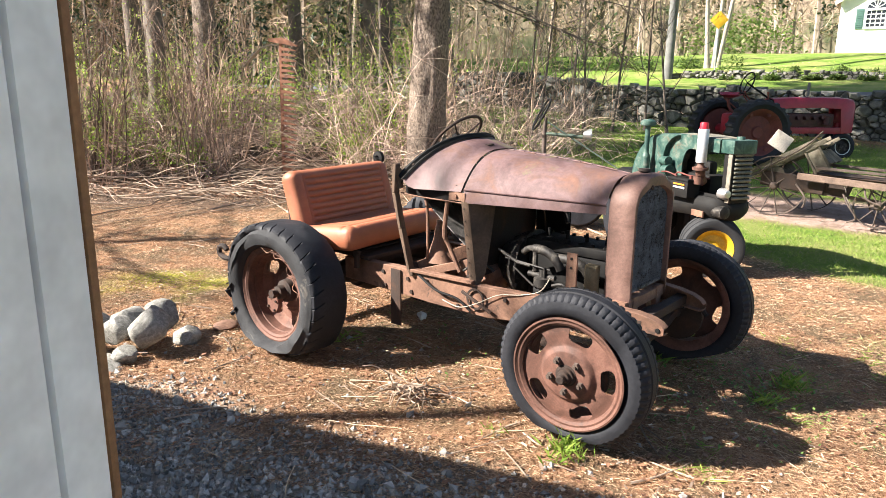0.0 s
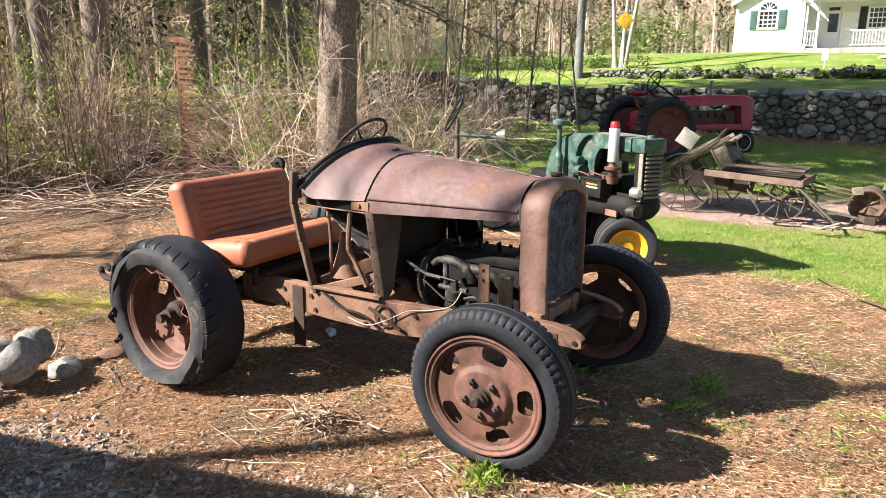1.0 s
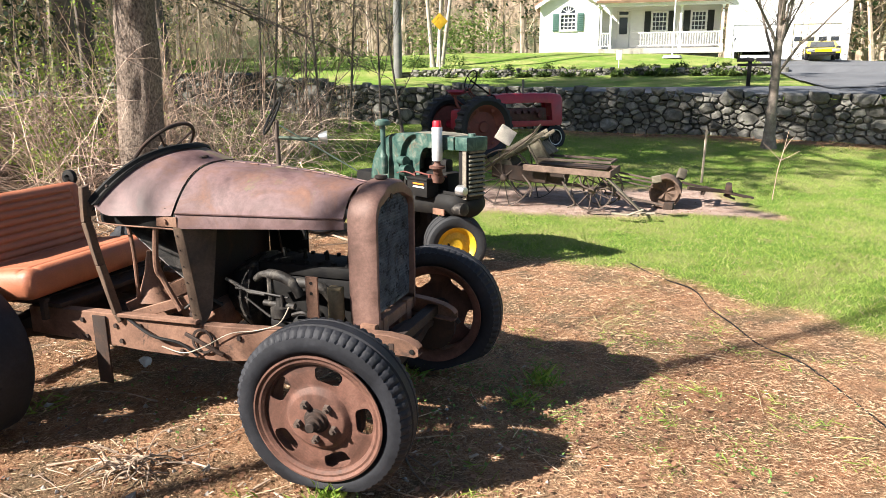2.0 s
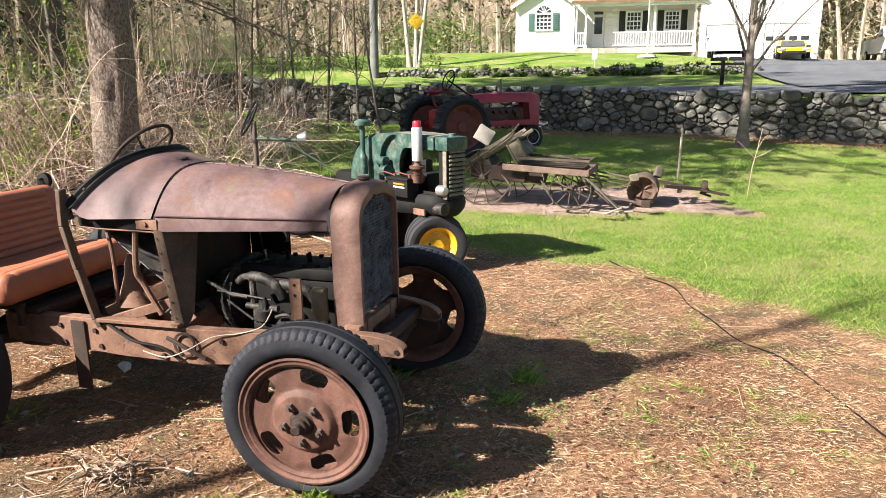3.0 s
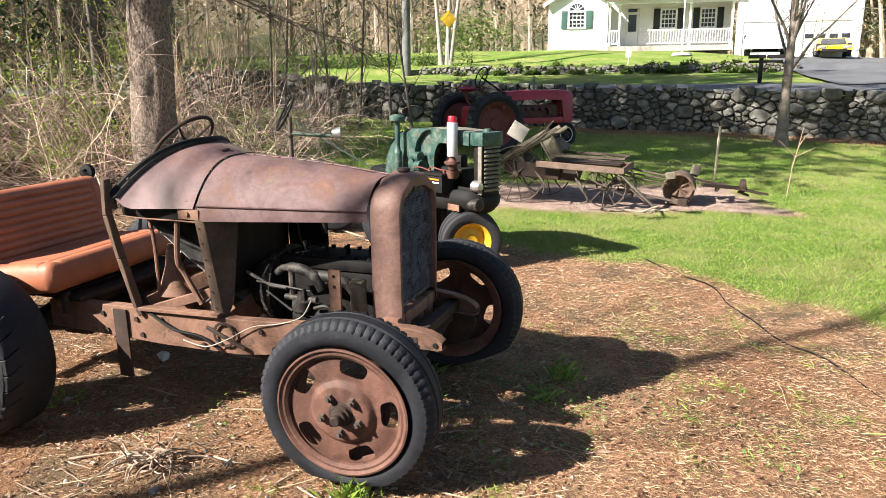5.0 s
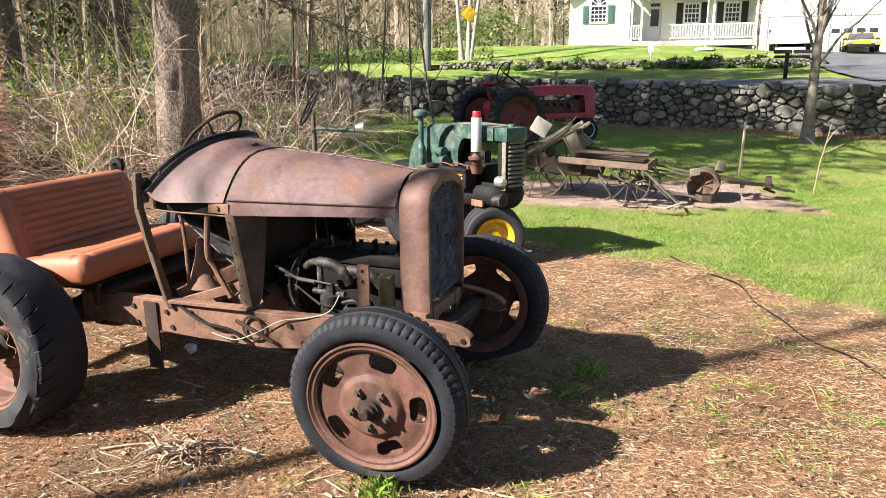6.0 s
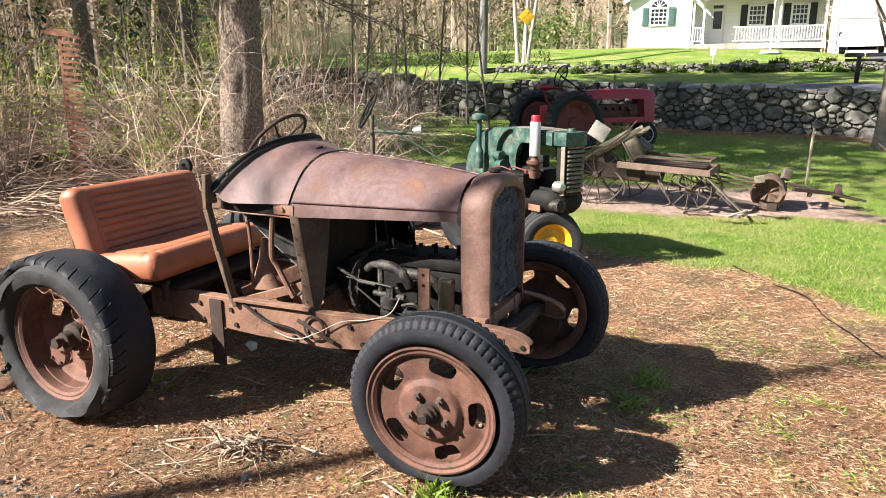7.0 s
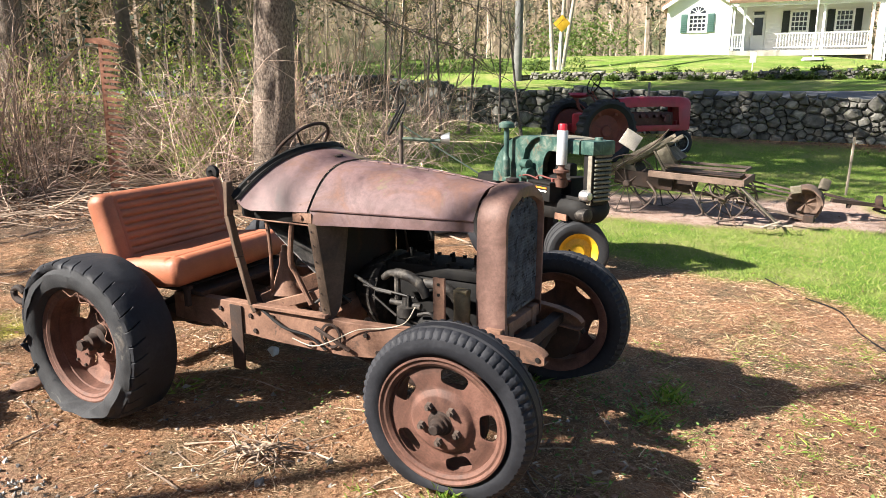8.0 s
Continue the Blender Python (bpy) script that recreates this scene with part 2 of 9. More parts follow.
M["leaf"] = leaf_mat("spring_leaves", (0.17, 0.32, 0.03), (0.44, 0.54, 0.09), 0.45)
M["needle"] = leaf_mat("pine_needles", (0.02, 0.045, 0.018), (0.055, 0.085, 0.03), 0.2)
M["shrub"] = leaf_mat("shrub_leaves", (0.06, 0.11, 0.025), (0.19, 0.26, 0.06), 0.35)
# needle green taken near black: the thicket's shade is in the colour
M["conifer"] = leaf_mat("shaded_conifer", (0.008, 0.02, 0.008), (0.03, 0.05, 0.018), 0.1)
M["weed"] = leaf_mat("weed_leaves", (0.09, 0.19, 0.035), (0.24, 0.36, 0.10), 0.3)
M["grass"] = leaf_mat("grass_blades", (0.10, 0.20, 0.02), (0.35, 0.44, 0.085), 0.38)
M["grass_dry"] = leaf_mat("dry_grass", (0.24, 0.2, 0.09), (0.42, 0.36, 0.19), 0.3)
M["litter"] = leaf_mat("fallen_needles", (0.16, 0.072, 0.034), (0.66, 0.455, 0.285), 0.1)
M["dead_leaf"] = leaf_mat("dead_leaves", (0.13, 0.06, 0.035), (0.36, 0.19, 0.11), 0.15)
M["bud"] = leaf_mat("red_buds", (0.10, 0.03, 0.02), (0.2, 0.08, 0.05), 0.1)
M["asphalt"] = weathered("asphalt", [(0.3, (0.075, 0.078, 0.085)), (0.7, (0.13, 0.135, 0.145))], 0.8, 60, 0.9, 0, 0.3)
M["roof"] = weathered("roof_shingle", [(0.3, (0.22, 0.13, 0.09)), (0.7, (0.34, 0.21, 0.15))], 2, 20, 0.9, 0, 0.3)
M["shutter"] = plain("green_shutter", (0.06, 0.13, 0.11), 0.6)
M["shutter_dark"] = plain("dark_shutter", (0.02, 0.026, 0.026), 0.6)
M["dark_glass"] = plain("window_glass", (0.03, 0.035, 0.045), 0.06)
M["car_yellow"] = plain("yellow_car_paint", (0.75, 0.55, 0.0), 0.3, 0, 0.6)
M["car_white"] = plain("white_car_paint", (0.72, 0.73, 0.75), 0.3, 0, 0.6)
M["daffodil"] = leaf_mat("flowers", (0.75, 0.6, 0.12), (0.85, 0.83, 0.6), 0.3)
M["orange"] = plain("orange_print", (0.7, 0.2, 0.02), 0.5)
M["concrete"] = weathered("pale_concrete", [(0.3, (0.42, 0.41, 0.4)), (0.7, (0.6, 0.59, 0.57))], 1.5, 40, 0.9, 0, 0.2)


# ---- building helpers ----
def link_mesh(name, bm, material, parent=None, label="", smooth=True):
    me = bpy.data.meshes.new(name)
    bm.to_mesh(me)
    bm.free()
    if smooth:
        me.shade_smooth()
        me.set_sharp_from_angle(angle=radians(38))
    for x in (material if isinstance(material, (list, tuple)) else [material]):
        me.materials.append(x)
    ob = new(name, me)
    if parent is not None:
        ob.parent = parent
    if label:
        ob["label"] = label
    return ob


def part(name, bm, material, parent, label=""):
    return link_mesh(name, bm, material, parent, label)


def thing(name, label, category, m=None, group="", kind=""):
    ob = new(name)
    ob.empty_display_size = 0.2
    if m is not None:
        ob.matrix_basis = m
    return tagged(ob, label, category, group, kind)


def quick_mesh(name, verts, faces, material, smooth=False):
    me = bpy.data.meshes.new(name)
    me.from_pydata([tuple(v) for v in verts], [], faces)
    me.materials.append(material)
    if smooth:
        me.shade_smooth()
    return new(name, me)


def BM():
    return bmesh.new()


def box(bm, cx, cy, cz, sx, sy, sz, bev=0.0, m=None, seg=2):
    mm = Matrix.Translation((cx, cy, cz)) @ (m if m is not None else Matrix.Identity(4)) @ Matrix.Diagonal((sx, sy, sz, 1))
    r = bmesh.ops.create_cube(bm, size=1.0, matrix=mm)
    if bev > 0:
        edges = {e for v in r["verts"] for e in v.link_edges}
        bmesh.ops.bevel(bm, geom=list(edges), offset=bev, segments=seg, affect='EDGES', profile=0.6)
    return bm


def frame_of(d):
    d = d.normalized()
    a = Vector((0, 0, 1)) if abs(d.z) < 0.9 else Vector((1, 0, 0))
    s = d.cross(a).normalized()
    return s, s.cross(d).normalized()


def tube(bm, pts, radii, sides=8, caps=True, flat=1.0):
    """A tube along points; radii one number or one for each point."""
    pts = [Vector(p) for p in pts]
    if not isinstance(radii, (list, tuple)):
        radii = [radii] * len(pts)
    rings = []
    for i, p in enumerate(pts):
        d = pts[min(i + 1, len(pts) - 1)] - pts[max(i - 1, 0)]
        s, u = frame_of(d)
        rings.append([bm.verts.new(p + radii[i] * (math.cos(2 * math.pi * k / sides) * s + flat * math.sin(2 * math.pi * k / sides) * u)) for k in range(sides)])
    for a, b in zip(rings, rings[1:]):
        for k in range(sides):
            bm.faces.new((a[k], a[(k + 1) % sides], b[(k + 1) % sides], b[k]))
    if caps:
        bm.faces.new(list(reversed(rings[0])))
        bm.faces.new(rings[-1])
    return bm


def smooth_path(pts, n=6):
    """Points of a Catmull-Rom curve through pts."""
    pts = [Vector(p) for p in pts]
    out = []
    for i in range(len(pts) - 1):
        a, b, c, d = pts[max(i - 1, 0)], pts[i], pts[i + 1], pts[min(i + 2, len(pts) - 1)]
        for k in range(n):
            t = k / n
            out.append(0.5 * (2 * b + (c - a) * t + (2 * a - 5 * b + 4 * c - d) * t * t + (3 * b - a - 3 * c + d) * t ** 3))
    return out + [pts[-1]]


def lathe(bm, profile, steps=48, axis='Y', closed=False, at=(0, 0, 0), wob=None):
    """Turns a profile of (radius, along) round an axis. wob(angle, index, r, a) may change it."""
    rings = []
    at = Vector(at)
    for k in range(steps):
        t = 2 * math.pi * k / steps
        ring = []
        for i, (r, a) in enumerate(profile):
            if wob:
                r, a = wob(t, i, r, a)
            c, s = r * math.cos(t), r * math.sin(t)
            ring.append(bm.verts.new(at + Vector({'Y': (c, a, s), 'X': (a, c, s), 'Z': (c, s, a)}[axis])))
        rings.append(ring)
    n = len(profile)
    for k in range(steps):
        a, b = rings[k], rings[(k + 1) % steps]
        for i in range(n if closed else n - 1):
            j = (i + 1) % n
            try:
                bm.faces.new((a[i], a[j], b[j], b[i]))
            except ValueError:
                pass
    bmesh.ops.remove_doubles(bm, verts=bm.verts, dist=1e-5)
    bmesh.ops.recalc_face_normals(bm, faces=bm.faces)
    return bm


def loft(bm, rows, close=False):
    """A skin over rows of points, each with as many points."""
    vs = [[bm.verts.new(p) for p in row] for row in rows]
    for a, b in zip(vs, vs[1:]):
        for i in range(len(a) - (0 if close else 1)):
            j = (i + 1) % len(a)
            bm.faces.new((a[i], a[j], b[j], b[i]))
    return vs


def thicken(bm, t):
    bmesh.ops.recalc_face_normals(bm, faces=bm.faces)
    bmesh.ops.solidify(bm, geom=list(bm.faces), thickness=t)
    bmesh.ops.recalc_face_normals(bm, faces=bm.faces)
    return bm


def bar(bm, p, q, w, h, bev=0.003):
    """A flat bar from p to q, w wide sideways and h high."""
    p, q = Vector(p), Vector(q)
    d = q - p
    s, u = frame_of(d)
    m = Matrix((s, d.normalized(), u)).transposed().to_4x4()
    c = (p + q) / 2
    return box(bm, c.x, c.y, c.z, w, d.length, h, bev, m, 1)


def bolt(bm, p, n, r=0.012, h=0.01):
    p, n = Vector(p), Vector(n).normalized()
    return tube(bm, [p, p + n * h], r, 6)


rng = random.Random(7)


def nz(x, y, s=1.0, o=0.0):
    return noise.noise(Vector((x * s + o, y * s - o, o)))


# ---- lie of the land ----
WALL_LINE = [(-14, 27.0), (-6, 23.4), (-0.4, 21.2), (6.2, 18.3), (10.1, 16.9), (13.0, 15.2), (17, 13.2), (26, 9.0)]


def line_y(line, x):
    for (ax, ay), (bx, by) in zip(line, line[1:]):
        if x <= bx or (bx, by) == line[-1]:
            return ay + (by - ay) * (x - ax) / (bx - ax)


def sstep(a, b, v):
    t = min(1, max(0, (v - a) / (b - a)))
    return t * t * (3 - 2 * t)


def yard_z(x, y):
    y0 = 10.2 - 3.2 * sstep(2.5, -3.5, x)
    z = 0.085 * (max(0, y - y0 + 0.8) ** 2 / (max(0, y - y0 + 0.8) + 1.6))
    return z + 0.05 * math.exp(-((x - 1.4) ** 2 + (y - 5.15) ** 2) / 0.3)


def ground_z(x, y):
    z = yard_z(x, min(y, line_y(WALL_LINE, x) + 0.2))
    d = y - line_y(WALL_LINE, x)
    if d > 0:
        back = 1.42 + 0.05 * min(d, 9) + 0.08 * max(0, min(d - 9, 16)) + 0.22 * sstep(12.2, 12.7, d) + 0.03 * max(0, min(d - 26, 60)) + 0.25 * sstep(16, 20.5, d) * sstep(22, 18, x)
        z = z + (back - z) * sstep(0.25, 0.7, d) - 0.04 * max(0, min(x - 12, 18)) * sstep(9, 20, d)
    return z + 0.02 * nz(x, y, 0.8) + 0.012 * nz(x, y, 3.1, 5) * (1 if y < 12 else 0)


def in_lawn(x, y):
    """How much of the ground is lawn, 0 to 1."""
    if y > line_y(WALL_LINE, x):
        return 1.0
    edge = 8.6 - 1.05 * (x - 2.2) if x < 4.1 else 6.0 - 0.95 * sstep(4.1, 5.2, x) - 0.1 * (x - 4.1)
    a = sstep(-0.45, 0.35, y - edge + 0.7 * nz(x, y, 0.9) + 0.35 * nz(x, y, 2.7))
    b = sstep(-2.2, 0.2, x + 0.16 * (y - 9) + 0.8 * nz(x, y, 0.7, 3))
    c = 1 - sstep(-1.3, -0.3, y - line_y(WALL_LINE, x) + 0.3 * nz(x, y, 0.8, 8)) * sstep(4, 7, x)
    return max(0.0, a * b * c * (1 - in_pad(x, y)))


def in_gravel(x, y):
    return sstep(0.22, -0.3, y - 3.60 + 0.16 * x + 0.35 * nz(x, y, 0.8, 2)) * sstep(2.4, 0.8, x)


def in_moss(x, y):
    return sstep(0.2, 0.55, 0.55 - math.hypot((x + 3.0) / 1.1, (y - 5.9) / 0.8) * 0.5 + 0.3 * nz(x, y, 2.2))


def in_shaded_duff(x, y):
    """Leaf mould under the brush, where the brush's shade is put into the colour."""
    edge = 8.3 + 0.12 * (x + 5) + 1.3 * sstep(-4.2, -2.6, x)
    return sstep(-0.5, 0.7, y - edge + 0.5 * nz(x, y, 1.1, 4)) * sstep(1.6, -0.2, x) * (1.0 if y < 24 else 0.0)


def in_pad(x, y):
    return sstep(0.3, -0.2, max(abs(x - 4.25) - 2.3, abs(y - 11.1 + 0.17 * (x - 4)) - 0.95) + 0.3 * nz(x, y, 1.6))


def ground_material():
    m, nt, b = mat("ground_cover")
    v = coords(nt)

    def att(n):
        a = nt.nodes.new("ShaderNodeAttribute")
        a.attribute_name = n
        return a.outputs["Fac"]
    n_big, n_mid, n_fine = noise_tex(nt, v, 0.8, 6), noise_tex(nt, v, 6, 8, 0.7), noise_tex(nt, v, 100, 6, 0.75, 0.8)
    litter = ramp(nt, n_fine, [(0.27, (0.11, 0.056, 0.033)), (0.42, (0.30, 0.172, 0.10)), (0.56, (0.50, 0.315, 0.19)), (0.75, (0.76, 0.57, 0.39))])
    litter = mixc(nt, 0.8, litter, ramp(nt, n_mid, [(0.3, (0.5, 0.46, 0.42)), (0.7, (1.25, 1.2, 1.15))]), 'MULTIPLY')
    litter = mixc(nt, 0.6, litter, ramp(nt, n_big, [(0.35, (0.55, 0.42, 0.36)), (0.6, (1.15, 1.15, 1.15))]), 'MULTIPLY')
    n_soil = noise_tex(nt, v, 2.3, 7, 0.68, 0.6)
    litter = mixc(nt, ramp(nt, n_soil, [(0.47, (0, 0, 0)), (0.58, (0.85, 0.85, 0.85))]), litter, ramp(nt, n_fine, [(0.3, (0.06, 0.042, 0.027)), (0.5, (0.17, 0.125, 0.075)), (0.75, (0.36, 0.28, 0.17))]))
    n_red = noise_tex(nt, v, 3.1, 6, 0.7, 0.3)
    litter = mixc(nt, ramp(nt, n_red, [(0.56, (0, 0, 0)), (0.66, (0.6, 0.6, 0.6))]), litter, ramp(nt, n_fine, [(0.3, (0.12, 0.045, 0.02)), (0.5, (0.36, 0.155, 0.07)), (0.75, (0.58, 0.31, 0.17))]))
    # leaf mould browns, darkened to carry the shade at the brush
    litter = mixc(nt, att("shaded_duff"), litter, ramp(nt, n_fine, [(0.3, (0.045, 0.03, 0.022)), (0.5, (0.13, 0.088, 0.062)), (0.75, (0.30, 0.215, 0.155))]))
    gravel = ramp(nt, n_fine, [(0.25, (0.17, 0.14, 0.115)), (0.5, (0.36, 0.31, 0.265)), (0.8, (0.58, 0.52, 0.46))])
    lawn = ramp(nt, n_mid, [(0.25, (0.085, 0.165, 0.022)), (0.5, (0.15, 0.245, 0.036)), (0.8, (0.27, 0.34, 0.075))])
    lawn = mixc(nt, 0.5, lawn, ramp(nt, n_fine, [(0.3, (0.5, 0.55, 0.5)), (0.7, (1.3, 1.25, 1.2))]), 'MULTIPLY')
    lawn = mixc(nt, ramp(nt, n_big, [(0.46, (0, 0, 0)), (0.62, (0.7, 0.7, 0.7))]), lawn, (0.31, 0.30, 0.11))
    moss = ramp(nt, n_mid, [(0.3, (0.22, 0.22, 0.03)), (0.7, (0.45, 0.42, 0.06))])
    pad = ramp(nt, n_mid, [(0.3, (0.27, 0.18, 0.14)), (0.7, (0.52, 0.39, 0.33))])
    lawn = mixc(nt, ramp(nt, n_soil, [(0.60, (0, 0, 0)), (0.70, (0.8, 0.8, 0.8))]), lawn, (0.36, 0.27, 0.15))
    col = mixc(nt, att("gravel"), litter, gravel)
    col = mixc(nt, att("moss"), col, moss)
    col = mixc(nt, att("pad"), col, pad)
    col = mixc(nt, att("lawn"), col, lawn)
    nt.links.new(col, b.inputs["Base Color"])
    b.inputs["Roughness"].default_value = 0.95
    b.inputs["Specular IOR Level"].default_value = 0.2
    bump(nt, b, n_fine, 1.0, 0.03)
    return m


def make_ground():
    def axis(lo, hi, fine_lo, fine_hi, step, grow=1.35):
        out = [fine_lo + step * i for i in range(int((fine_hi - fine_lo) / step) + 1)]
        s, v = step, out[-1]
        while v < hi:
            s *= grow
            v += s
            out.append(v)
        s, v = step, out[0]
        while v > lo:
            s *= grow
            v -= s
            out.insert(0, v)
        return out
    xs, ys = axis(-2500, 2500, -9, 20, 0.16), axis(-2500, 2500, 0, 31, 0.16)
    verts = [(x, y, ground_z(x, y)) for y in ys for x in xs]
    n = len(xs)
    faces = [(j * n + i, j * n + i + 1, (j + 1) * n + i + 1, (j + 1) * n + i) for j in range(len(ys) - 1) for i in range(n - 1)]
    ob = quick_mesh("ground", verts, faces, ground_material(), True)
    for key, fn in (("lawn", in_lawn), ("gravel", in_gravel), ("moss", in_moss), ("shaded_duff", in_shaded_duff), ("pad", in_pad)):
        a = ob.data.attributes.new(key, 'FLOAT', 'POINT')
        a.data.foreach_set("value", [fn(x, y) if abs(x) < 60 and -10 < y < 90 else (1.0 if key == "lawn" else 0.0) for x, y, _ in verts])
    return tagged(ob, "yard ground with pine needle litter, gravel and lawn", "ground", kind="structure")


ground = make_ground()


# ---- the rusty home-made tractor; its own x runs forward, y to its far side ----
TRACTOR_AT = pose(1.05, 4.456, 0.0, 0, 0, -27)
doodle = thing("rusty_tractor", "rusty home-built tractor with bench seat, open engine bay and worn tyres", "tractor", TRACTOR_AT)


def wheel_disc(bm, r_in, r_out, depth, holes=5, r_hole=0.2, half_r=0.036, half_a=15, turn=5, sign=-1):
    """A pressed disc with windows; depth(r) is how far it stands out."""
    n = 40
    sector = math.pi / holes
    half_a = radians(half_a)
    for h in range(holes):
        mid = radians(turn) + 2 * math.pi * h / holes
        rows = []
        for k in range(5):
            f = k / 4
            row = []
            for i in range(n):
                t = 2 * math.pi * i / n
                c, s = math.cos(t), math.sin(t)
                e = 0.62
                ha = math.copysign(abs(c) ** e, c) * half_a
                hr = math.copysign(abs(s) ** e, s) * half_r + r_hole
                q = max(abs(c), abs(s))
                oa = c / q * sector
                orr = (r_out - r_hole) * s / q + r_hole if s > 0 else (r_hole - r_in) * s / q + r_hole
                a, r = ha + (oa - ha) * f, hr + (orr - hr) * f
                row.append((r * math.cos(mid + a), sign * depth(r), r * math.sin(mid + a)))
            rows.append(row)
        loft(bm, rows, close=True)
    bmesh.ops.remove_doubles(bm, verts=bm.verts, dist=0.0015)
    return thicken(bm, 0.006)


def tyre_mesh(R, r_rim, half_w, lugs, deep, tread_w, seed=0, flat_z=None, bulge=0.0, torn=False, ribs=True):
    """A tyre as a turned section with notched shoulders; pressed flat against the ground at flat_z."""
    bm = BM()
    steps = lugs * 4
    prof = [(r_rim - 0.004, -half_w * 0.62), (r_rim + 0.012, -half_w * 0.80), (r_rim + 0.3 * (R - r_rim), -half_w * 0.97), (r_rim + 0.55 * (R - r_rim), -half_w * 1.0),
            (r_rim + 0.76 * (R - r_rim), -half_w * 0.95), (R - 0.02, -tread_w), (R - 0.004, -tread_w * 0.86), (R, -tread_w * 0.5), (R - 0.008, -tread_w * 0.42), (R - 0.008, -tread_w * 0.36),
            (R + 0.002, -tread_w * 0.28), (R + 0.002, tread_w * 0.28), (R - 0.008, tread_w * 0.36), (R - 0.008, tread_w * 0.42), (R, tread_w * 0.5), (R - 0.004, tread_w * 0.86), (R - 0.02, tread_w),
            (r_rim + 0.76 * (R - r_rim), half_w * 0.95), (r_rim + 0.55 * (R - r_rim), half_w), (r_rim + 0.3 * (R - r_rim), half_w * 0.97), (r_rim + 0.012, half_w * 0.8), (r_rim - 0.004, half_w * 0.62),
            (r_rim + 0.01, half_w * 0.5), (R - 0.035, half_w * 0.7), (R - 0.03, -half_w * 0.7), (r_rim + 0.01, -half_w * 0.5)]
    notch = {4, 5, 6, 15, 16, 17}

    def wob(t, i, r, a):
        k = round(t / (2 * math.pi) * steps)
        if i in notch and k % 4 == 0:
            r -= deep * (1.0 if i in (5, 6, 15, 16) else 0.5)
        if torn and 4 < i < 17:
            r += 0.012 * math.sin(3 * t + 1) + 0.008 * math.sin(7 * t)
        return r, a
    lathe(bm, prof, steps, 'Y', True, wob=wob)
    for v in bm.verts:
        ang = math.atan2(v.co.z, v.co.x)
        if flat_z is not None and v.co.z < flat_z + 0.05:
            low = flat_z + 0.05 - v.co.z
            v.co.z += low * 0.75
            v.co.y *= 1 + low * bulge
        if torn:
            v.co.y += 0.015 * math.sin(2 * ang + 0.7)
            rr = math.hypot(v.co.x, v.co.z)
            if rr > r_rim + 0.05:
                v.co.z -= 0.025 * sstep(0.2, -0.5, v.co.z)
    return bm


def torn_tyre(parent, R, r_rim):
    """A perished tyre: a bald wide tread over the casing, its outer sidewall torn loose from it."""
    steps, flat_z = 216, -0.395

    def settle(bm):
        for v in bm.verts:
            rr = math.hypot(v.co.x, v.co.z)
            if v.co.z < flat_z + 0.07 and rr > r_rim + 0.02:
                low = flat_z + 0.07 - v.co.z
                v.co.z += low * 0.72
                v.co.y *= 1 + low * 1.7
            v.co.y += 0.012 * math.sin(2 * math.atan2(v.co.z, v.co.x) + 0.7) * (1 if rr > r_rim + 0.03 else 0)
        return bm

    def tread_wob(t, i, r, a):
        k = round(t / (2 * math.pi) * steps)
        if i in (1, 2, 3) and k % 6 == 0:
            r -= 0.016
        if i < 7:
            r += 0.006 * math.sin(3 * t + 1) + 0.003 * math.sin(7 * t) + 0.004 * noise.noise(Vector((4 * math.cos(t), 4 * math.sin(t), 9 * a)))
        if i == 0:
            a += 0.012 * noise.noise(Vector((11 * math.cos(t), 11 * math.sin(t), 2)))
        return r, a
    bm = BM()
    lathe(bm, [(R - 0.034, -0.141), (R - 0.014, -0.136), (R - 0.004, -0.118), (R, -0.085), (R + 0.003, -0.06), (R + 0.003, 0.05), (R, 0.10), (R - 0.012, 0.135), (R - 0.08, 0.152), (r_rim + 0.07, 0.15), (r_rim, 0.105), (r_rim - 0.002, 0.085),
               (r_rim + 0.07, 0.13), (R - 0.10, 0.13), (R - 0.035, 0.10), (R - 0.03, 0.0), (R - 0.034, -0.09), (R - 0.045, -0.13)], steps, 'Y', True, wob=tread_wob)
    # the slits are narrow and run aslant
    for v in bm.verts:
        t, q = math.atan2(v.co.z, v.co.x) % (2 * math.pi), math.hypot(v.co.x, v.co.z)
        f = t / (2 * math.pi) * steps / 6
        k, f = math.floor(f + 1e-4), max(0.0, f - math.floor(f + 1e-4))
        f = 0.36 * f if f < 1 / 6 else (0.94 + 0.36 * (f - 5 / 6) if f > 5 / 6 else 0.06 + 0.88 * (f - 1 / 6) * 1.5)
        t = (k + f) * 6 / steps * 2 * math.pi + (0.9 * (v.co.y + 0.14) if v.co.y < -0.05 and q > R - 0.025 else 0)
        v.co.x, v.co.z = q * math.cos(t), q * math.sin(t)
    ty = part("tyre", settle(bm), M["rubber"], parent, "bald perished black tyre with slits along its shoulder")

    def loose(t):
        """How far the sidewall has come away from the tread at an angle."""
        d = (math.degrees(t) - 138 + 180) % 360 - 180
        e = (math.degrees(t) - 205 + 180) % 360 - 180
        return math.exp(-(d / 34) ** 2) + 0.5 * math.exp(-(e / 22) ** 2)

    def wall_wob(t, i, r, a):
        q = Vector((9 * math.cos(t), 9 * math.sin(t), 0.7 * i))
        if i in (0, 1, 9):
            r -= 0.058 * loose(t) + 0.006 * noise.noise(q * 0.9) + 0.005 * abs(noise.noise(q * 4)) * loose(t)
            a -= 0.012 * loose(t)
        d = (math.degrees(t) - 290 + 180) % 360 - 180
        fold = math.exp(-(d / 55) ** 2)
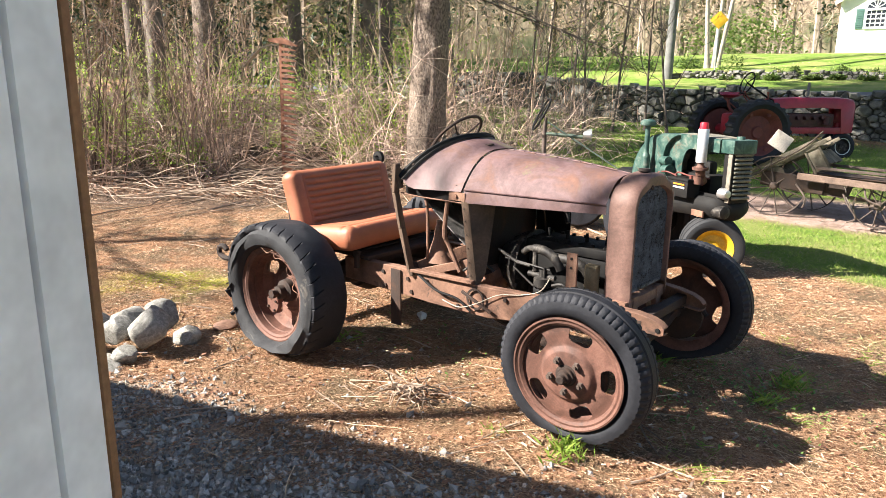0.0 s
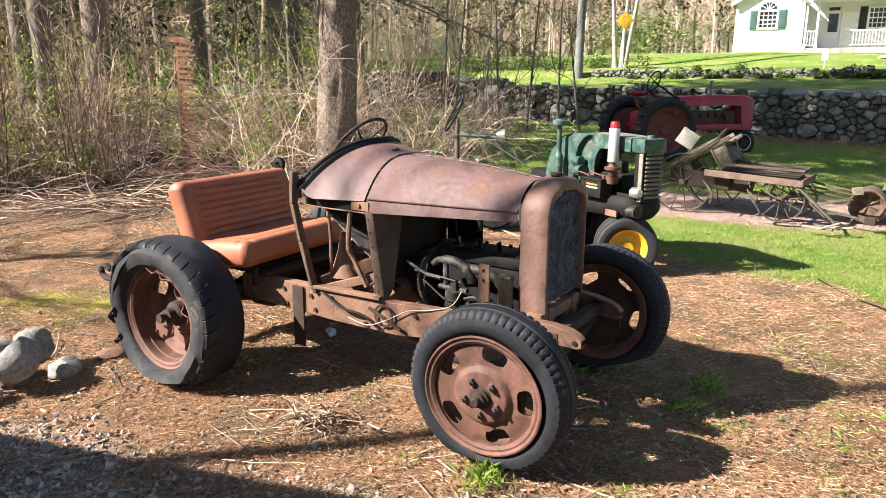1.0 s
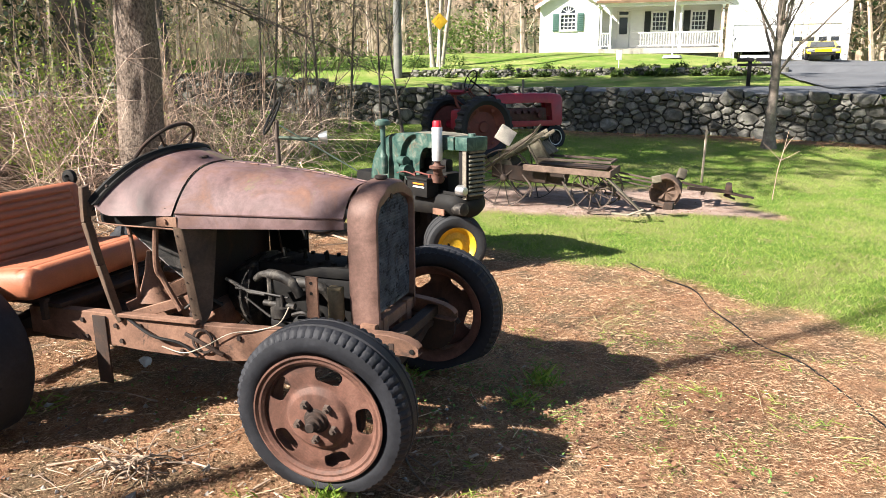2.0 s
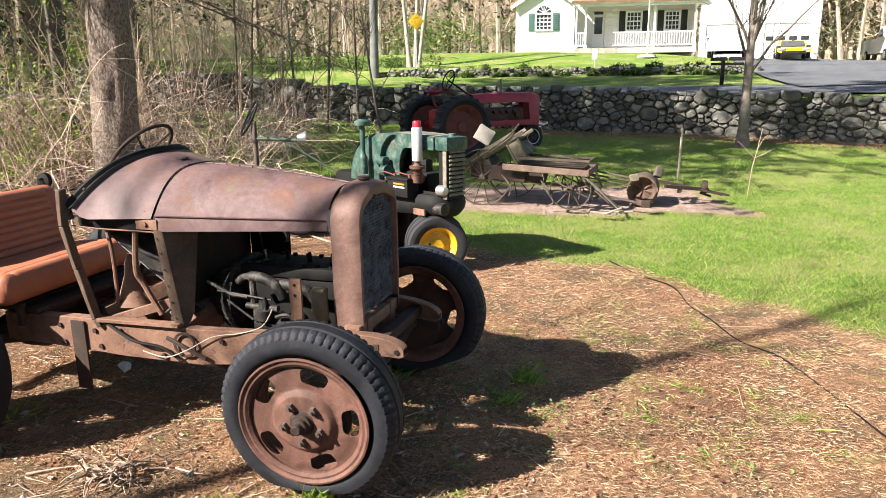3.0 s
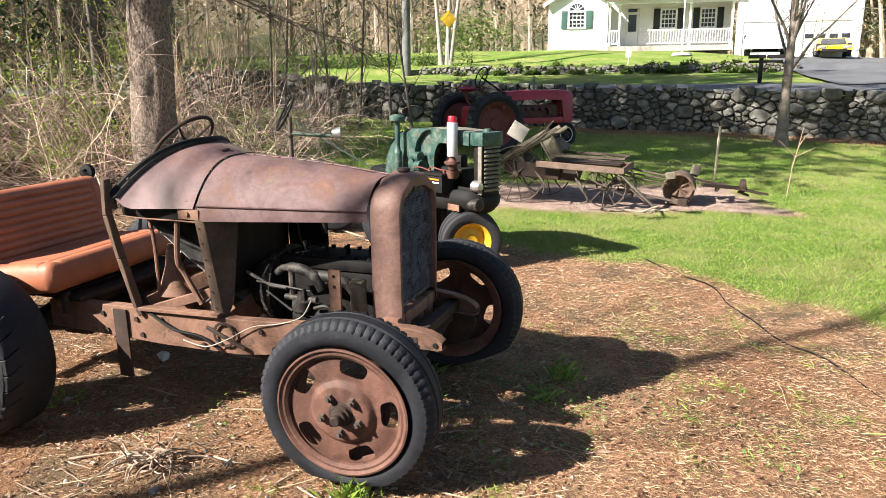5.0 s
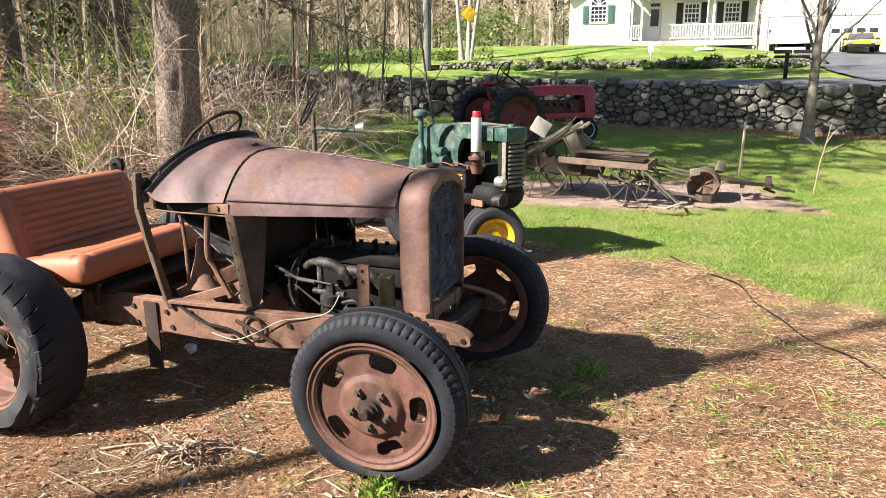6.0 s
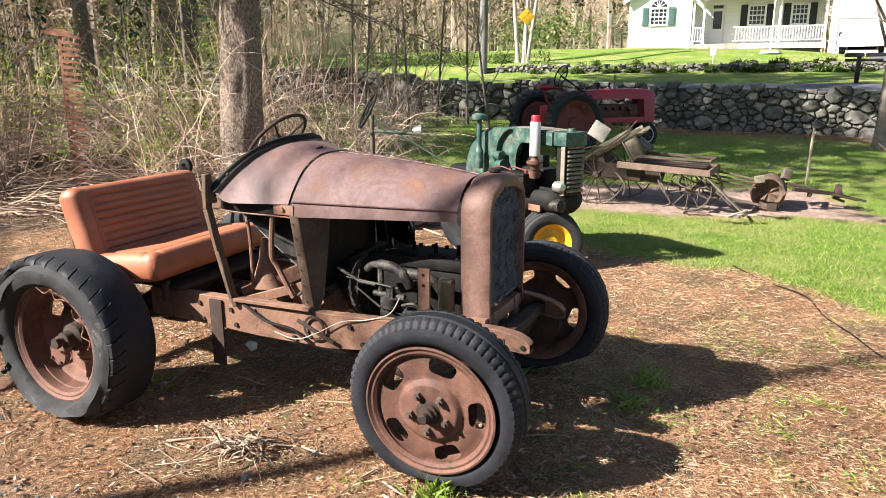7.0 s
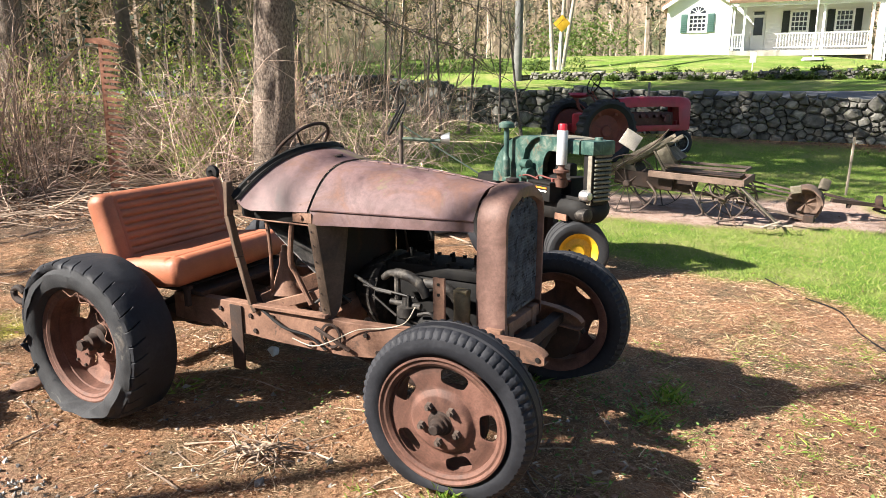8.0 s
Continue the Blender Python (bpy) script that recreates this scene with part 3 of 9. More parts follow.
        a += 0.006 * noise.noise(q * 0.5) * (1 + 3.0 * fold) - 0.02 * fold * (1 if 1 < i < 5 else 0)
        r += 0.003 * noise.noise(q * 0.7 + Vector((3, 1, 2)))
        return r, a
    bm = BM()
    lathe(bm, [(R - 0.026, -0.140), (R - 0.05, -0.150), (r_rim + 0.105, -0.156), (r_rim + 0.065, -0.152), (r_rim + 0.032, -0.138), (r_rim + 0.016, -0.114), (r_rim + 0.012, -0.098), (r_rim + 0.034, -0.120), (r_rim + 0.068, -0.139), (R - 0.05, -0.139)], 160, 'Y', True, wob=wall_wob)
    part("sidewall", settle(bm), M["dusty_rubber"], ty, "torn dusty sidewall coming away from the tread")
    rnd = random.Random(17)
    for k in range(2):
        t = radians(182 + 22 * k + rnd.uniform(-4, 4))
        r = R - rnd.uniform(0.02, 0.07)
        p = Vector((r * math.cos(t), -0.145, r * math.sin(t)))
        ln = rnd.uniform(0.03, 0.075)
        bm = BM()
        pts = [p + Vector((0.02, 0.012, 0.03)), p, p + Vector((-0.012 + rnd.gauss(0, 0.008), -0.01, -0.4 * ln)), p + Vector((rnd.gauss(-0.005, 0.015), -0.004, -ln))]
        tube(bm, smooth_path(pts, 3), [0.03, 0.03, 0.029, 0.028, 0.026, 0.024, 0.022, 0.018, 0.014, 0.008], 6, flat=0.16)
        part("rubber_strip", bm, M["dusty_rubber"], ty)
    for k in range(2):
        bm = BM()
        t0 = 0.1 + 0.9 * k
        pts = [((r_rim - 0.005 + 0.02 * math.sin(2.2 * j + k)) * math.cos(t0 + 0.12 * j), -0.128 - 0.004 * math.cos(3 * j), (r_rim - 0.005 + 0.02 * math.sin(2.2 * j + k)) * math.sin(t0 + 0.12 * j)) for j in range(7)]
        tube(bm, smooth_path(pts, 4), 0.0028, 5)
        part("bead_wire", bm, M["rust"], ty, "frayed bead wire")


def make_wheel(at, mirrored, rear=False, seed=0, spin=0.0, steer=0.0, camber=0.0):
    """mirrored: the far side's wheels face the other way."""
    m = Matrix.Translation(at) @ Euler((radians(camber), 0, radians(steer + (180 if mirrored else 0)))).to_matrix().to_4x4() @ Matrix.Rotation(radians(spin), 4, 'Y')
    r_rim = 0.305 if rear else 0.279
    big = 1.08 if rear else 1.0

    def front_depth(r):
        return 0.080 + 0.004 * sstep(0.245, 0.2, r) + 0.024 * sstep(0.15, 0.12, r)

    def rear_depth(r):
        return -0.02 - 0.055 * sstep(0.27, 0.22, r) + 0.035 * sstep(0.17, 0.12, r)
    bm = BM()
    lathe(bm, [(0.0, -(rear_depth if rear else front_depth)(0.0)), (0.118, -(rear_depth if rear else front_depth)(0.118)), (0.126, -(rear_depth if rear else front_depth)(0.126)), (0.136, -(rear_depth if rear else front_depth)(0.136)), (0.146, -(rear_depth if rear else front_depth)(0.146)), (0.146, -(rear_depth if rear else front_depth)(0.146) + 0.005), (0.0, -(rear_depth if rear else front_depth)(0.0) + 0.006)], 48, 'Y')
    wheel_disc(bm, 0.142, 0.268 * big, rear_depth if rear else front_depth, 5, 0.206 * big, 0.036 if rear else 0.037, 14 if rear else 16.5, 2)
    w = part("wheel", bm, M["wheel"], doodle, "rusty pressed steel wheel with five windows")
    w.matrix_basis = m
    # rim with its flanges and lock ring
    bm = BM()
    rp = [(r_rim - 0.028, -0.050), (r_rim - 0.024, -0.080), (r_rim - 0.016, -0.086), (r_rim - 0.004, -0.084), (r_rim + 0.004, -0.092), (r_rim + 0.013, -0.099), (r_rim + 0.014, -0.107), (r_rim + 0.006, -0.109), (r_rim - 0.006, -0.100), (r_rim - 0.016, -0.101),
          (r_rim - 0.030, -0.092), (r_rim - 0.034, -0.05), (r_rim - 0.034, 0.05), (r_rim, 0.085), (r_rim + 0.014, 0.095), (r_rim + 0.012, 0.102), (r_rim - 0.012, 0.092), (r_rim - 0.042, 0.055), (r_rim - 0.042, -0.045)]
    lathe(bm, rp, 72, 'Y', True)
    part("rim", bm, M["wheel"], w)
    # tyre
    flat = None
    if rear and not mirrored:
        torn_tyre(w, 0.475, r_rim)
    elif rear:
        part("tyre", tyre_mesh(0.475, r_rim, 0.15, 46, 0.010, 0.135, seed, -0.385, 1.6, True), M["rubber"], w, "cracked and sagging black tyre")
    else:
        part("tyre", tyre_mesh(0.398, r_rim, 0.100, 64, 0.010, 0.080, seed, -0.378, 0.9), M["rubber"], w, "black tyre with notched shoulders")
    # hub
    bm = BM()
    if rear:
        lathe(bm, [(0.0, -0.085), (0.02, -0.085), (0.024, -0.06), (0.044, -0.055), (0.048, -0.015), (0.075, 0.0), (0.085, 0.10), (0.0, 0.10)], 28, 'Y')
        tube(bm, [(0, -0.08, 0), (0, -0.105, 0)], 0.03, 6)
    else:
        lathe(bm, [(0.0, -0.176), (0.018, -0.176), (0.022, -0.172), (0.023, -0.150), (0.033, -0.146), (0.035, -0.128), (0.045, -0.126), (0.047, -0.112), (0.056, -0.108), (0.056, -0.05)], 32, 'Y')
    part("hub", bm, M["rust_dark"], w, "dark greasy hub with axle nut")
    for k in range(5):
        t = radians(50 + 72 * k)
        bm = BM()
        rr, y0 = (0.085, -0.0) if not rear else (0.088, 0.04)
        y1 = -0.128 if not rear else 0.02
        tube(bm, [(rr * math.cos(t), -0.100 if not rear else 0.11, rr * math.sin(t)), (rr * math.cos(t), y1 if not rear else 0.075, rr * math.sin(t))], [0.02, 0.0165], 6)
        tube(bm, [(rr * math.cos(t), -0.11 if not rear else 0.08, rr * math.sin(t)), (rr * math.cos(t), y1 - 0.012 if not rear else 0.06, rr * math.sin(t))], 0.008, 8)
        part("lug_nut", bm, M["old_iron"], w)
    if rear:
        bm = BM()
        lathe(bm, [(0, -0.012), (0.062, -0.012), (0.07, -0.004), (0.07, 0.014), (0, 0.014)], 7, 'Y', at=(-0.055, -0.045, -0.085))
        box(bm, -0.03, -0.035, -0.03, 0.07, 0.05, 0.09, 0.012)
        ca = part("bolted_casting", bm, M["wheel"], w, "rusty casting bolted below the hub")
        for q in range(4):
            t = 0.5 + math.pi / 2 * q
            bm = BM()
            tube(bm, [(-0.055 + 0.048 * math.cos(t), -0.055, -0.085 + 0.048 * math.sin(t)), (-0.055 + 0.048 * math.cos(t), -0.068, -0.085 + 0.048 * math.sin(t))], 0.008, 6)
            part("bolt", bm, M["rust_dark"], ca)
    return w


make_wheel((-0.03, -0.63, 0.410), False, spin=0, steer=4, camber=3)
make_wheel((0.0, 0.70, 0.440), True, spin=20, steer=4, camber=3)
make_wheel((-2.14, -0.80, 0.415), False, True, spin=0)
make_wheel((-2.14, 0.78, 0.415), True, True, spin=40)


def chassis():
    # side rails, one channel each, with holes and rivets
    for s, tag in ((-1, "near"), (1, "far")):
        bm = BM()
        path = [(-1.95, 0.42, 0.545, 0.075), (-1.5, 0.42, 0.545, 0.085), (-1.2, 0.42, 0.54, 0.092), (-0.75, 0.41, 0.538, 0.092), (-0.3, 0.38, 0.565, 0.075), (0.0, 0.33, 0.60, 0.055), (0.12, 0.31, 0.60, 0.048), (0.2, 0.30, 0.59, 0.042), (0.245, 0.297, 0.578, 0.034), (0.265, 0.295, 0.572, 0.02)]
        rows = []
        for x, y, z, h in path:
            rows.append([(x, s * (y - 0.055), z + h), (x, s * (y - 0.004), z + h), (x, s * y, z + h - 0.004), (x, s * y, z - h + 0.004), (x, s * (y - 0.004), z - h), (x, s * (y - 0.055), z - h),
                         (x, s * (y - 0.055), z - h + 0.006), (x, s * (y - 0.007), z - h + 0.006), (x, s * (y - 0.007), z + h - 0.006), (x, s * (y - 0.055), z + h - 0.006)])
        vs = loft(bm, rows, True)
        bm.faces.new(vs[0])
        bm.faces.new(vs[-1])
        bmesh.ops.recalc_face_normals(bm, faces=bm.faces)
        rail = part("chassis_rail", bm, M["rust"], doodle, "rusty pressed steel chassis rail")
        if s < 0:
            for x, z in ((-1.58, 0.58), (-1.56, 0.49), (-1.47, 0.60), (-1.44, 0.52), (-1.36, 0.57), (-1.33, 0.49), (-1.2, 0.585), (-0.62, 0.58), (-0.55, 0.5), (-0.95, 0.48), (-0.4, 0.57), (0.05, 0.61)):
                bm = BM()
                bolt(bm, (x, (-0.42 if x < -0.7 else (-0.403 if x < -0.45 else (-0.386 if x < -0.2 else -0.323))), z), (0, -1, 0), 0.013, 0.010)
                part("rail_bolt", bm, M["rust_dark"], rail)
        bm = BM()
        box(bm, -1.46, s * 0.428, 0.43, 0.085, 0.012, 0.37, 0.003)
        part("hanger_plate", bm, M["rust_dark"], doodle)
        bm = BM()
        lathe(bm, [(0.0, 0), (0.012, 0), (0.013, 0.008), (0.0, 0.009)], 14, 'Y', at=(0.235, s * 0.298 - (0.004 if s < 0 else 0), 0.576))
        part("spring_eye", bm, M["black_iron"], doodle)
        # front spring leaf and axle end
    bm = BM()
    for i in range(4):
        w = 0.62 - i * 0.11
        tube(bm, [(0.05, -w, 0.50 + 0.012 * i - 0.05), (0.05, -w * 0.5, 0.53 + 0.012 * i), (0.05, 0, 0.545 + 0.012 * i), (0.05, w * 0.5, 0.53 + 0.012 * i), (0.05, w, 0.50 + 0.012 * i - 0.05)], 0.024, 6, flat=0.25)
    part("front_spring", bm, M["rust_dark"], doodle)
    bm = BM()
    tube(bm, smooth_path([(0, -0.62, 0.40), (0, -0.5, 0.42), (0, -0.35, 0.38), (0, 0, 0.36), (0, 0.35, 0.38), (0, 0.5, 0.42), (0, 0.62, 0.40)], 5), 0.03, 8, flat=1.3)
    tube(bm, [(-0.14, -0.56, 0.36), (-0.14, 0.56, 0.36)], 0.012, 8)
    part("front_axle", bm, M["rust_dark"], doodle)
    for s in (-1, 1):
        bm = BM()
        lathe(bm, [(0.0, 0.02), (0.14, 0.02), (0.15, 0.0), (0.155, -0.05), (0.10, -0.06), (0.0, -0.06)], 32, 'Y', at=(0, s * 0.62, 0.39))
        tube(bm, smooth_path([(0.04, s * 0.56, 0.45), (0.12, s * 0.54, 0.5), (0.2, s * 0.52, 0.44)], 4), 0.014, 6)
        part("brake_drum", bm, M["rust_dark"], doodle)
        bm = BM()
        tube(bm, [(0, s * 0.5, 0.37), (-1.0, s * 0.12, 0.38)], [0.02, 0.03], 8)
        part("radius_rod", bm, M["rust_dark"], doodle)
    bm = BM()
    tube(bm, [(-2.14, -0.74, 0.435), (-2.14, -0.3, 0.435), (-2.14, -0.16, 0.435)], [0.045, 0.06, 0.10], 14)
    tube(bm, [(-2.14, 0.74, 0.435), (-2.14, 0.3, 0.435), (-2.14, 0.16, 0.435)], [0.045, 0.06, 0.10], 14)
    lathe(bm, [(0.0, -0.17), (0.12, -0.16), (0.17, -0.05), (0.17, 0.05), (0.12, 0.16), (0.0, 0.17)], 24, 'Y', at=(-2.14, 0, 0.435))
    tube(bm, [(-2.2, 0, 0.45), (-1.6, 0, 0.5)], [0.06, 0.05], 12)
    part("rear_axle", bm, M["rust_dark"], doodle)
    # leaf spring, driveline tube and planks, added to block sun from the ground below
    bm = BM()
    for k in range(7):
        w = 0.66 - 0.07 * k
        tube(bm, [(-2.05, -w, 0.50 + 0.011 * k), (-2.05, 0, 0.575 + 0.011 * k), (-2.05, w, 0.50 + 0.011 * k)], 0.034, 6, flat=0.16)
    part("rear_spring", bm, M["rust_dark"], doodle, "transverse leaf spring added above the rear axle to shade the ground")
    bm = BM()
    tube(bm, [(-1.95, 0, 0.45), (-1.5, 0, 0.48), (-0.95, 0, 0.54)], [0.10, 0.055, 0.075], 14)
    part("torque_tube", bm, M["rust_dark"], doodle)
    # planks added behind and under the seat, mostly hidden, to cast more shade
    for k in range(7):
        bm = BM()
        box(bm, -2.77 + 0.165 * k, 0.0, 0.645 + 0.004 * (k % 2), 0.155, 0.88, 0.025, 0.004)
        part("platform_plank", bm, M["rust_dark"], doodle)
    for x in (-1.9, -1.15, -0.25, 0.12):
        bm = BM()
        box(bm, x, 0, 0.56 if x < 0 else 0.585, 0.06, 0.78 if x < -0.3 else 0.62, 0.05, 0.004)
        part("cross_member", bm, M["rust_dark"], doodle)
    # rear drawbar with hook
    bm = BM()
    bar(bm, (-1.9, -0.36, 0.50), (-2.75, -0.30, 0.50), 0.05, 0.07)
    bar(bm, (-1.9, 0.36, 0.50), (-2.75, 0.30, 0.50), 0.05, 0.07)
    box(bm, -2.76, -0.12, 0.50, 0.06, 1.06, 0.08, 0.005)
    part("drawbar_frame", bm, M["rust_dark"], doodle)
    bm = BM()
    tube(bm, smooth_path([(-2.80, -0.62, 0.50), (-2.94, -0.70, 0.485), (-3.03, -0.71, 0.505), (-3.04, -0.71, 0.555), (-2.99, -0.705, 0.575), (-2.95, -0.70, 0.55)], 5), [0.02] * 26, 8)
    part("drawbar_hook", bm, M["rust_dark"], doodle, "rusty pintle hook")


chassis()


def shell_outline(hw, z0, z1, r, n=9, arch=0.035):
    """Half-round-cornered upright outline from the near foot over the top to the far foot: (y, z)."""
    pts = [(-hw * 0.97, z0), (-hw, z0 + 0.25 * (z1 - z0)), (-hw, z0 + 0.5 * (z1 - z0)), (-hw, z1 - r - arch)]
    for i in range(1, n):
        t = math.pi / 2 * i / n
        pts.append((-hw + r - r * math.cos(t), z1 - arch - r + r * math.sin(t)))
    half = [(-hw * 0.42, z1 - 0.25 * arch), (-hw * 0.2, z1 - 0.06 * arch)]
    pts += half
    return pts + [(0, z1)] + [(-y, z) for y, z in reversed(pts)]


def bodywork():
    # radiator shell: side band, front lip, recessed core
    o = shell_outline(0.252, 0.655, 1.325, 0.125)
    i_ = shell_outline(0.222, 0.69, 1.26, 0.085, arch=0.03)
    c = shell_outline(0.218, 0.695, 1.255, 0.083, arch=0.03)

    def row(pts, x, k=1.0):
        return [(x, y * k, z) for y, z in pts]
    bm = BM()
    top = shell_outline(0.24, 0.655, 1.31, 0.12)
    loft(bm, [row(top, -0.10), row(o, -0.075), row(o, 0.0), row([(y * 0.985, z - 0.004) for y, z in o], 0.03), row([(y * 0.955, z - 0.014) for y, z in o], 0.046), row([(y * 0.90, z - 0.035) for y, z in o], 0.05), row(i_, 0.046), row(c, 0.02)])
    thicken(bm, 0.004)
    sh = part("radiator_shell", bm, M["shell"], doodle, "rust-brown radiator shell with arched top")
    bm = BM()
    vs = loft(bm, [[(0.018, y * 1.02, z) for y, z in c], [(0.018, y * 0.5, min(z, 1.24)) for y, z in c], [(0.018, 0, min(z, 1.2)) for y, z in c]])
    bmesh.ops.remove_doubles(bm, verts=bm.verts, dist=0.001)
    thicken(bm, 0.03)
    part("radiator_core", bm, M["core"], sh, "dark blue-grey radiator core")
    bm = BM()
    for k in range(36):
        y = -0.206 + 0.01177 * k
        tube(bm, [(0.0205 + 0.004 * nz(y, z, 14), y + 0.002 * nz(y, z, 30, 2), z) for z in [0.71 + 0.0418 * j for j in range(12 if abs(y) > 0.17 else 14)]], 0.0019, 4)
    for k in range(34):
        z = 0.715 + 0.0158 * k
        q = 0.212 if z < 1.19 else 0.19
        tube(bm, [(0.0215 + 0.004 * nz(y, z, 14), y, z + 0.002 * nz(y, z, 30, 5)) for y in [q * (j / 5 - 1) for j in range(11)]], 0.0016, 4)
    tagged(part("core_mesh", bm, M["core"], sh), "fine mesh over the radiator core", "", kind="stuff")
    bm = BM()
    box(bm, 0.0, -0.02, 0.64, 0.08, 0.5, 0.06, 0.006)
    box(bm, 0.03, -0.15, 0.60, 0.03, 0.06, 0.16, 0.004)
    box(bm, 0.03, 0.15, 0.60, 0.03, 0.06, 0.16, 0.004)
    part("radiator_foot", bm, M["rust"], sh)
    bm = BM()
    lathe(bm, [(0, 0.012), (0.03, 0.012), (0.034, 0.0), (0.02, -0.01), (0, -0.01)], 20, 'Z', at=(-0.03, 0, 1.332))
    part("filler_neck", bm, M["rust_dark"], sh)
    bm = BM()
    lathe(bm, [(0.0, 0.004), (0.012, 0.004), (0.014, 0.0), (0.0, 0.0)], 14, 'X', at=(0.047, -0.06, 1.255))
    part("shell_badge", bm, M["rust_dark"], sh, "small oval badge")

    # hood: two top leaves hinged in the middle, with a beaded skirt each
    def section(u, lip, bead, top, hw, n=14):
        pts = [(u, -hw * 1.012 - 0.003, lip), (u, -hw * 1.008, bead - 0.012), (u, -hw - 0.001, bead - 0.008), (u, -hw - 0.009, bead - 0.004), (u, -hw - 0.010, bead + 0.002), (u, -hw - 0.002, bead + 0.008)]
        for i in range(1, n + 1):
            q = 1 - i / n
            y = -hw * q ** 0.85
            z = bead + 0.012 + (top - bead - 0.012) * (1 - q ** 2.5)
            pts.append((u, y, z))
        return pts
    for s in (1, -1):
        rows = []
        for k in range(13):
            f = k / 12
            u = -0.118 - 0.815 * f
            sag = 0.012 * math.sin(math.pi * f)
            rows.append([(x, y * s, z) for x, y, z in section(u, 1.115 - 0.012 * f, 1.168 + 0.012 * f, 1.305 + 0.082 * f + sag, 0.236 + 0.165 * f)])
        bm = BM()
        loft(bm, rows)
        thicken(bm, 0.003)
        leaf = part("hood_panel", bm, M["hood"], doodle, "faded brown-purple hood panel with a beaded edge")
        if s == 1:
            bm = BM()
            for k in range(11):
                f = 0.03 + 0.088 * k
                u = -0.085 - 0.865 * f
                z = 1.308 + 0.082 * f + 0.012 * math.sin(math.pi * f)
                g = f + (0.075 if k % 2 else 0.055)
                tube(bm, [(u, 0, z), (-0.085 - 0.865 * g, 0, 1.308 + 0.082 * g + 0.012 * math.sin(math.pi * g))], 0.0042, 6)
            part("hood_hinge", bm, M["hood"], leaf, "long piano hinge along the hood")

    # cowl behind the hood
    def cowl_row(f):
        def uu(y):
            return -0.955 - f * (0.15 + 0.26 * (abs(y) / hw) ** 1.5)
        hw, top, low = 0.408 + 0.058 * f, 1.392 + 0.062 * f, 1.165 - 0.012 * f + 0.05 * max(0, (f - 0.8) / 0.2) ** 2
        side = [(uu(hw * (1 - i / 16) ** 0.7), -hw * (1 - i / 16) ** 0.7, low + (top - low) * (1 - (1 - i / 16) ** (2.0 - 0.1 * f))) for i in range(17)]
        side = [(uu(hw), -hw * 0.93, low - 0.006)] + side
        return side + [(x, -y, z) for x, y, z in reversed(side[:-1])]
    bm = BM()
    loft(bm, [cowl_row(k / 10) for k in range(11)])
    thicken(bm, 0.003)
    cowl = part("cowl", bm, M["hood"], doodle, "faded brown rounded cowl panel")
    bm = BM()
    rows = []
    r0 = cowl_row(1.0)[1:-1]
    for dx, dz, k in ((0.014, 0.002, 1.0), (0.008, 0.014, 1.005), (-0.004, 0.006, 1.008), (-0.016, 0.004, 1.01), (-0.022, 0.022, 1.014), (-0.034, 0.024, 1.016), (-0.038, 0.0, 1.016), (-0.034, -0.022, 1.0), (-0.02, -0.03, 0.985)):
        rows.append([(x + dx, y * k, z + dz) for x, y, z in r0])
    loft(bm, rows)
    thicken(bm, 0.003)
    part("windscreen_sill", bm, M["black_iron"], cowl, "dark flanged sill along the cowl's rear edge")
    bm = BM()
    box(bm, -1.03, -0.06, 1.412, 0.06, 0.05, 0.008, 0.003)
    lathe(bm, [(0, 0.01), (0.014, 0.008), (0.018, 0)], 12, 'Z', at=(-1.01, -0.045, 1.412))
    part("fuel_filler", bm, M["rust_dark"], cowl)
    for y in (-0.405, -0.2, 0.0, 0.2, 0.405):
        bm = BM()
        bolt(bm, (-1.13 - 0.25 * (abs(y) / 0.48) ** 1.5, y, 1.29 if abs(y) > 0.3 else (1.45 if abs(y) < 0.1 else 1.41)), (-1, 0, 0.5), 0.009, 0.012)
        part("sill_bolt", bm, M["rust_dark"], cowl)
    # joint strip between cowl and hood
    bm = BM()
    r1 = cowl_row(0.0)[1:-1]
    loft(bm, [[(x + 0.018, y * 0.985, z - 0.006) for x, y, z in r1], [(x - 0.002, y * 0.985, z - 0.006) for x, y, z in r1]])
    thicken(bm, 0.003)
    part("hood_seat_strip", bm, M["black_iron"], cowl)
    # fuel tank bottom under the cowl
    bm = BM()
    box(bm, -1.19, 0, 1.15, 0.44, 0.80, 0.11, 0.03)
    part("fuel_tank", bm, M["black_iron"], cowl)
    # firewall and its flanged side posts
    bm = BM()
    box(bm, -0.93, 0, 0.86, 0.012, 0.72, 0.46, 0.003)
    box(bm, -0.90, 0.0, 0.66, 0.05, 0.76, 0.02, 0.003)
    part("firewall", bm, M["rust_dark"], doodle)
    for s in (-1, 1):
        bm = BM()
        loft(bm, [[(-0.905, s * 0.40, 1.11), (-0.925, s * 0.415, 1.11), (-0.945, s * 0.415, 1.11), (-0.945, s * 0.38, 1.11)], [(-0.83, s * 0.40, 0.625), (-0.85, s * 0.415, 0.625), (-0.87, s * 0.415, 0.625), (-0.87, s * 0.38, 0.625)]], True)
        thicken(bm, 0.004)
        post = part("firewall_post", bm, M["olive_rust"], doodle, "flanged firewall side post")
        bm = BM()
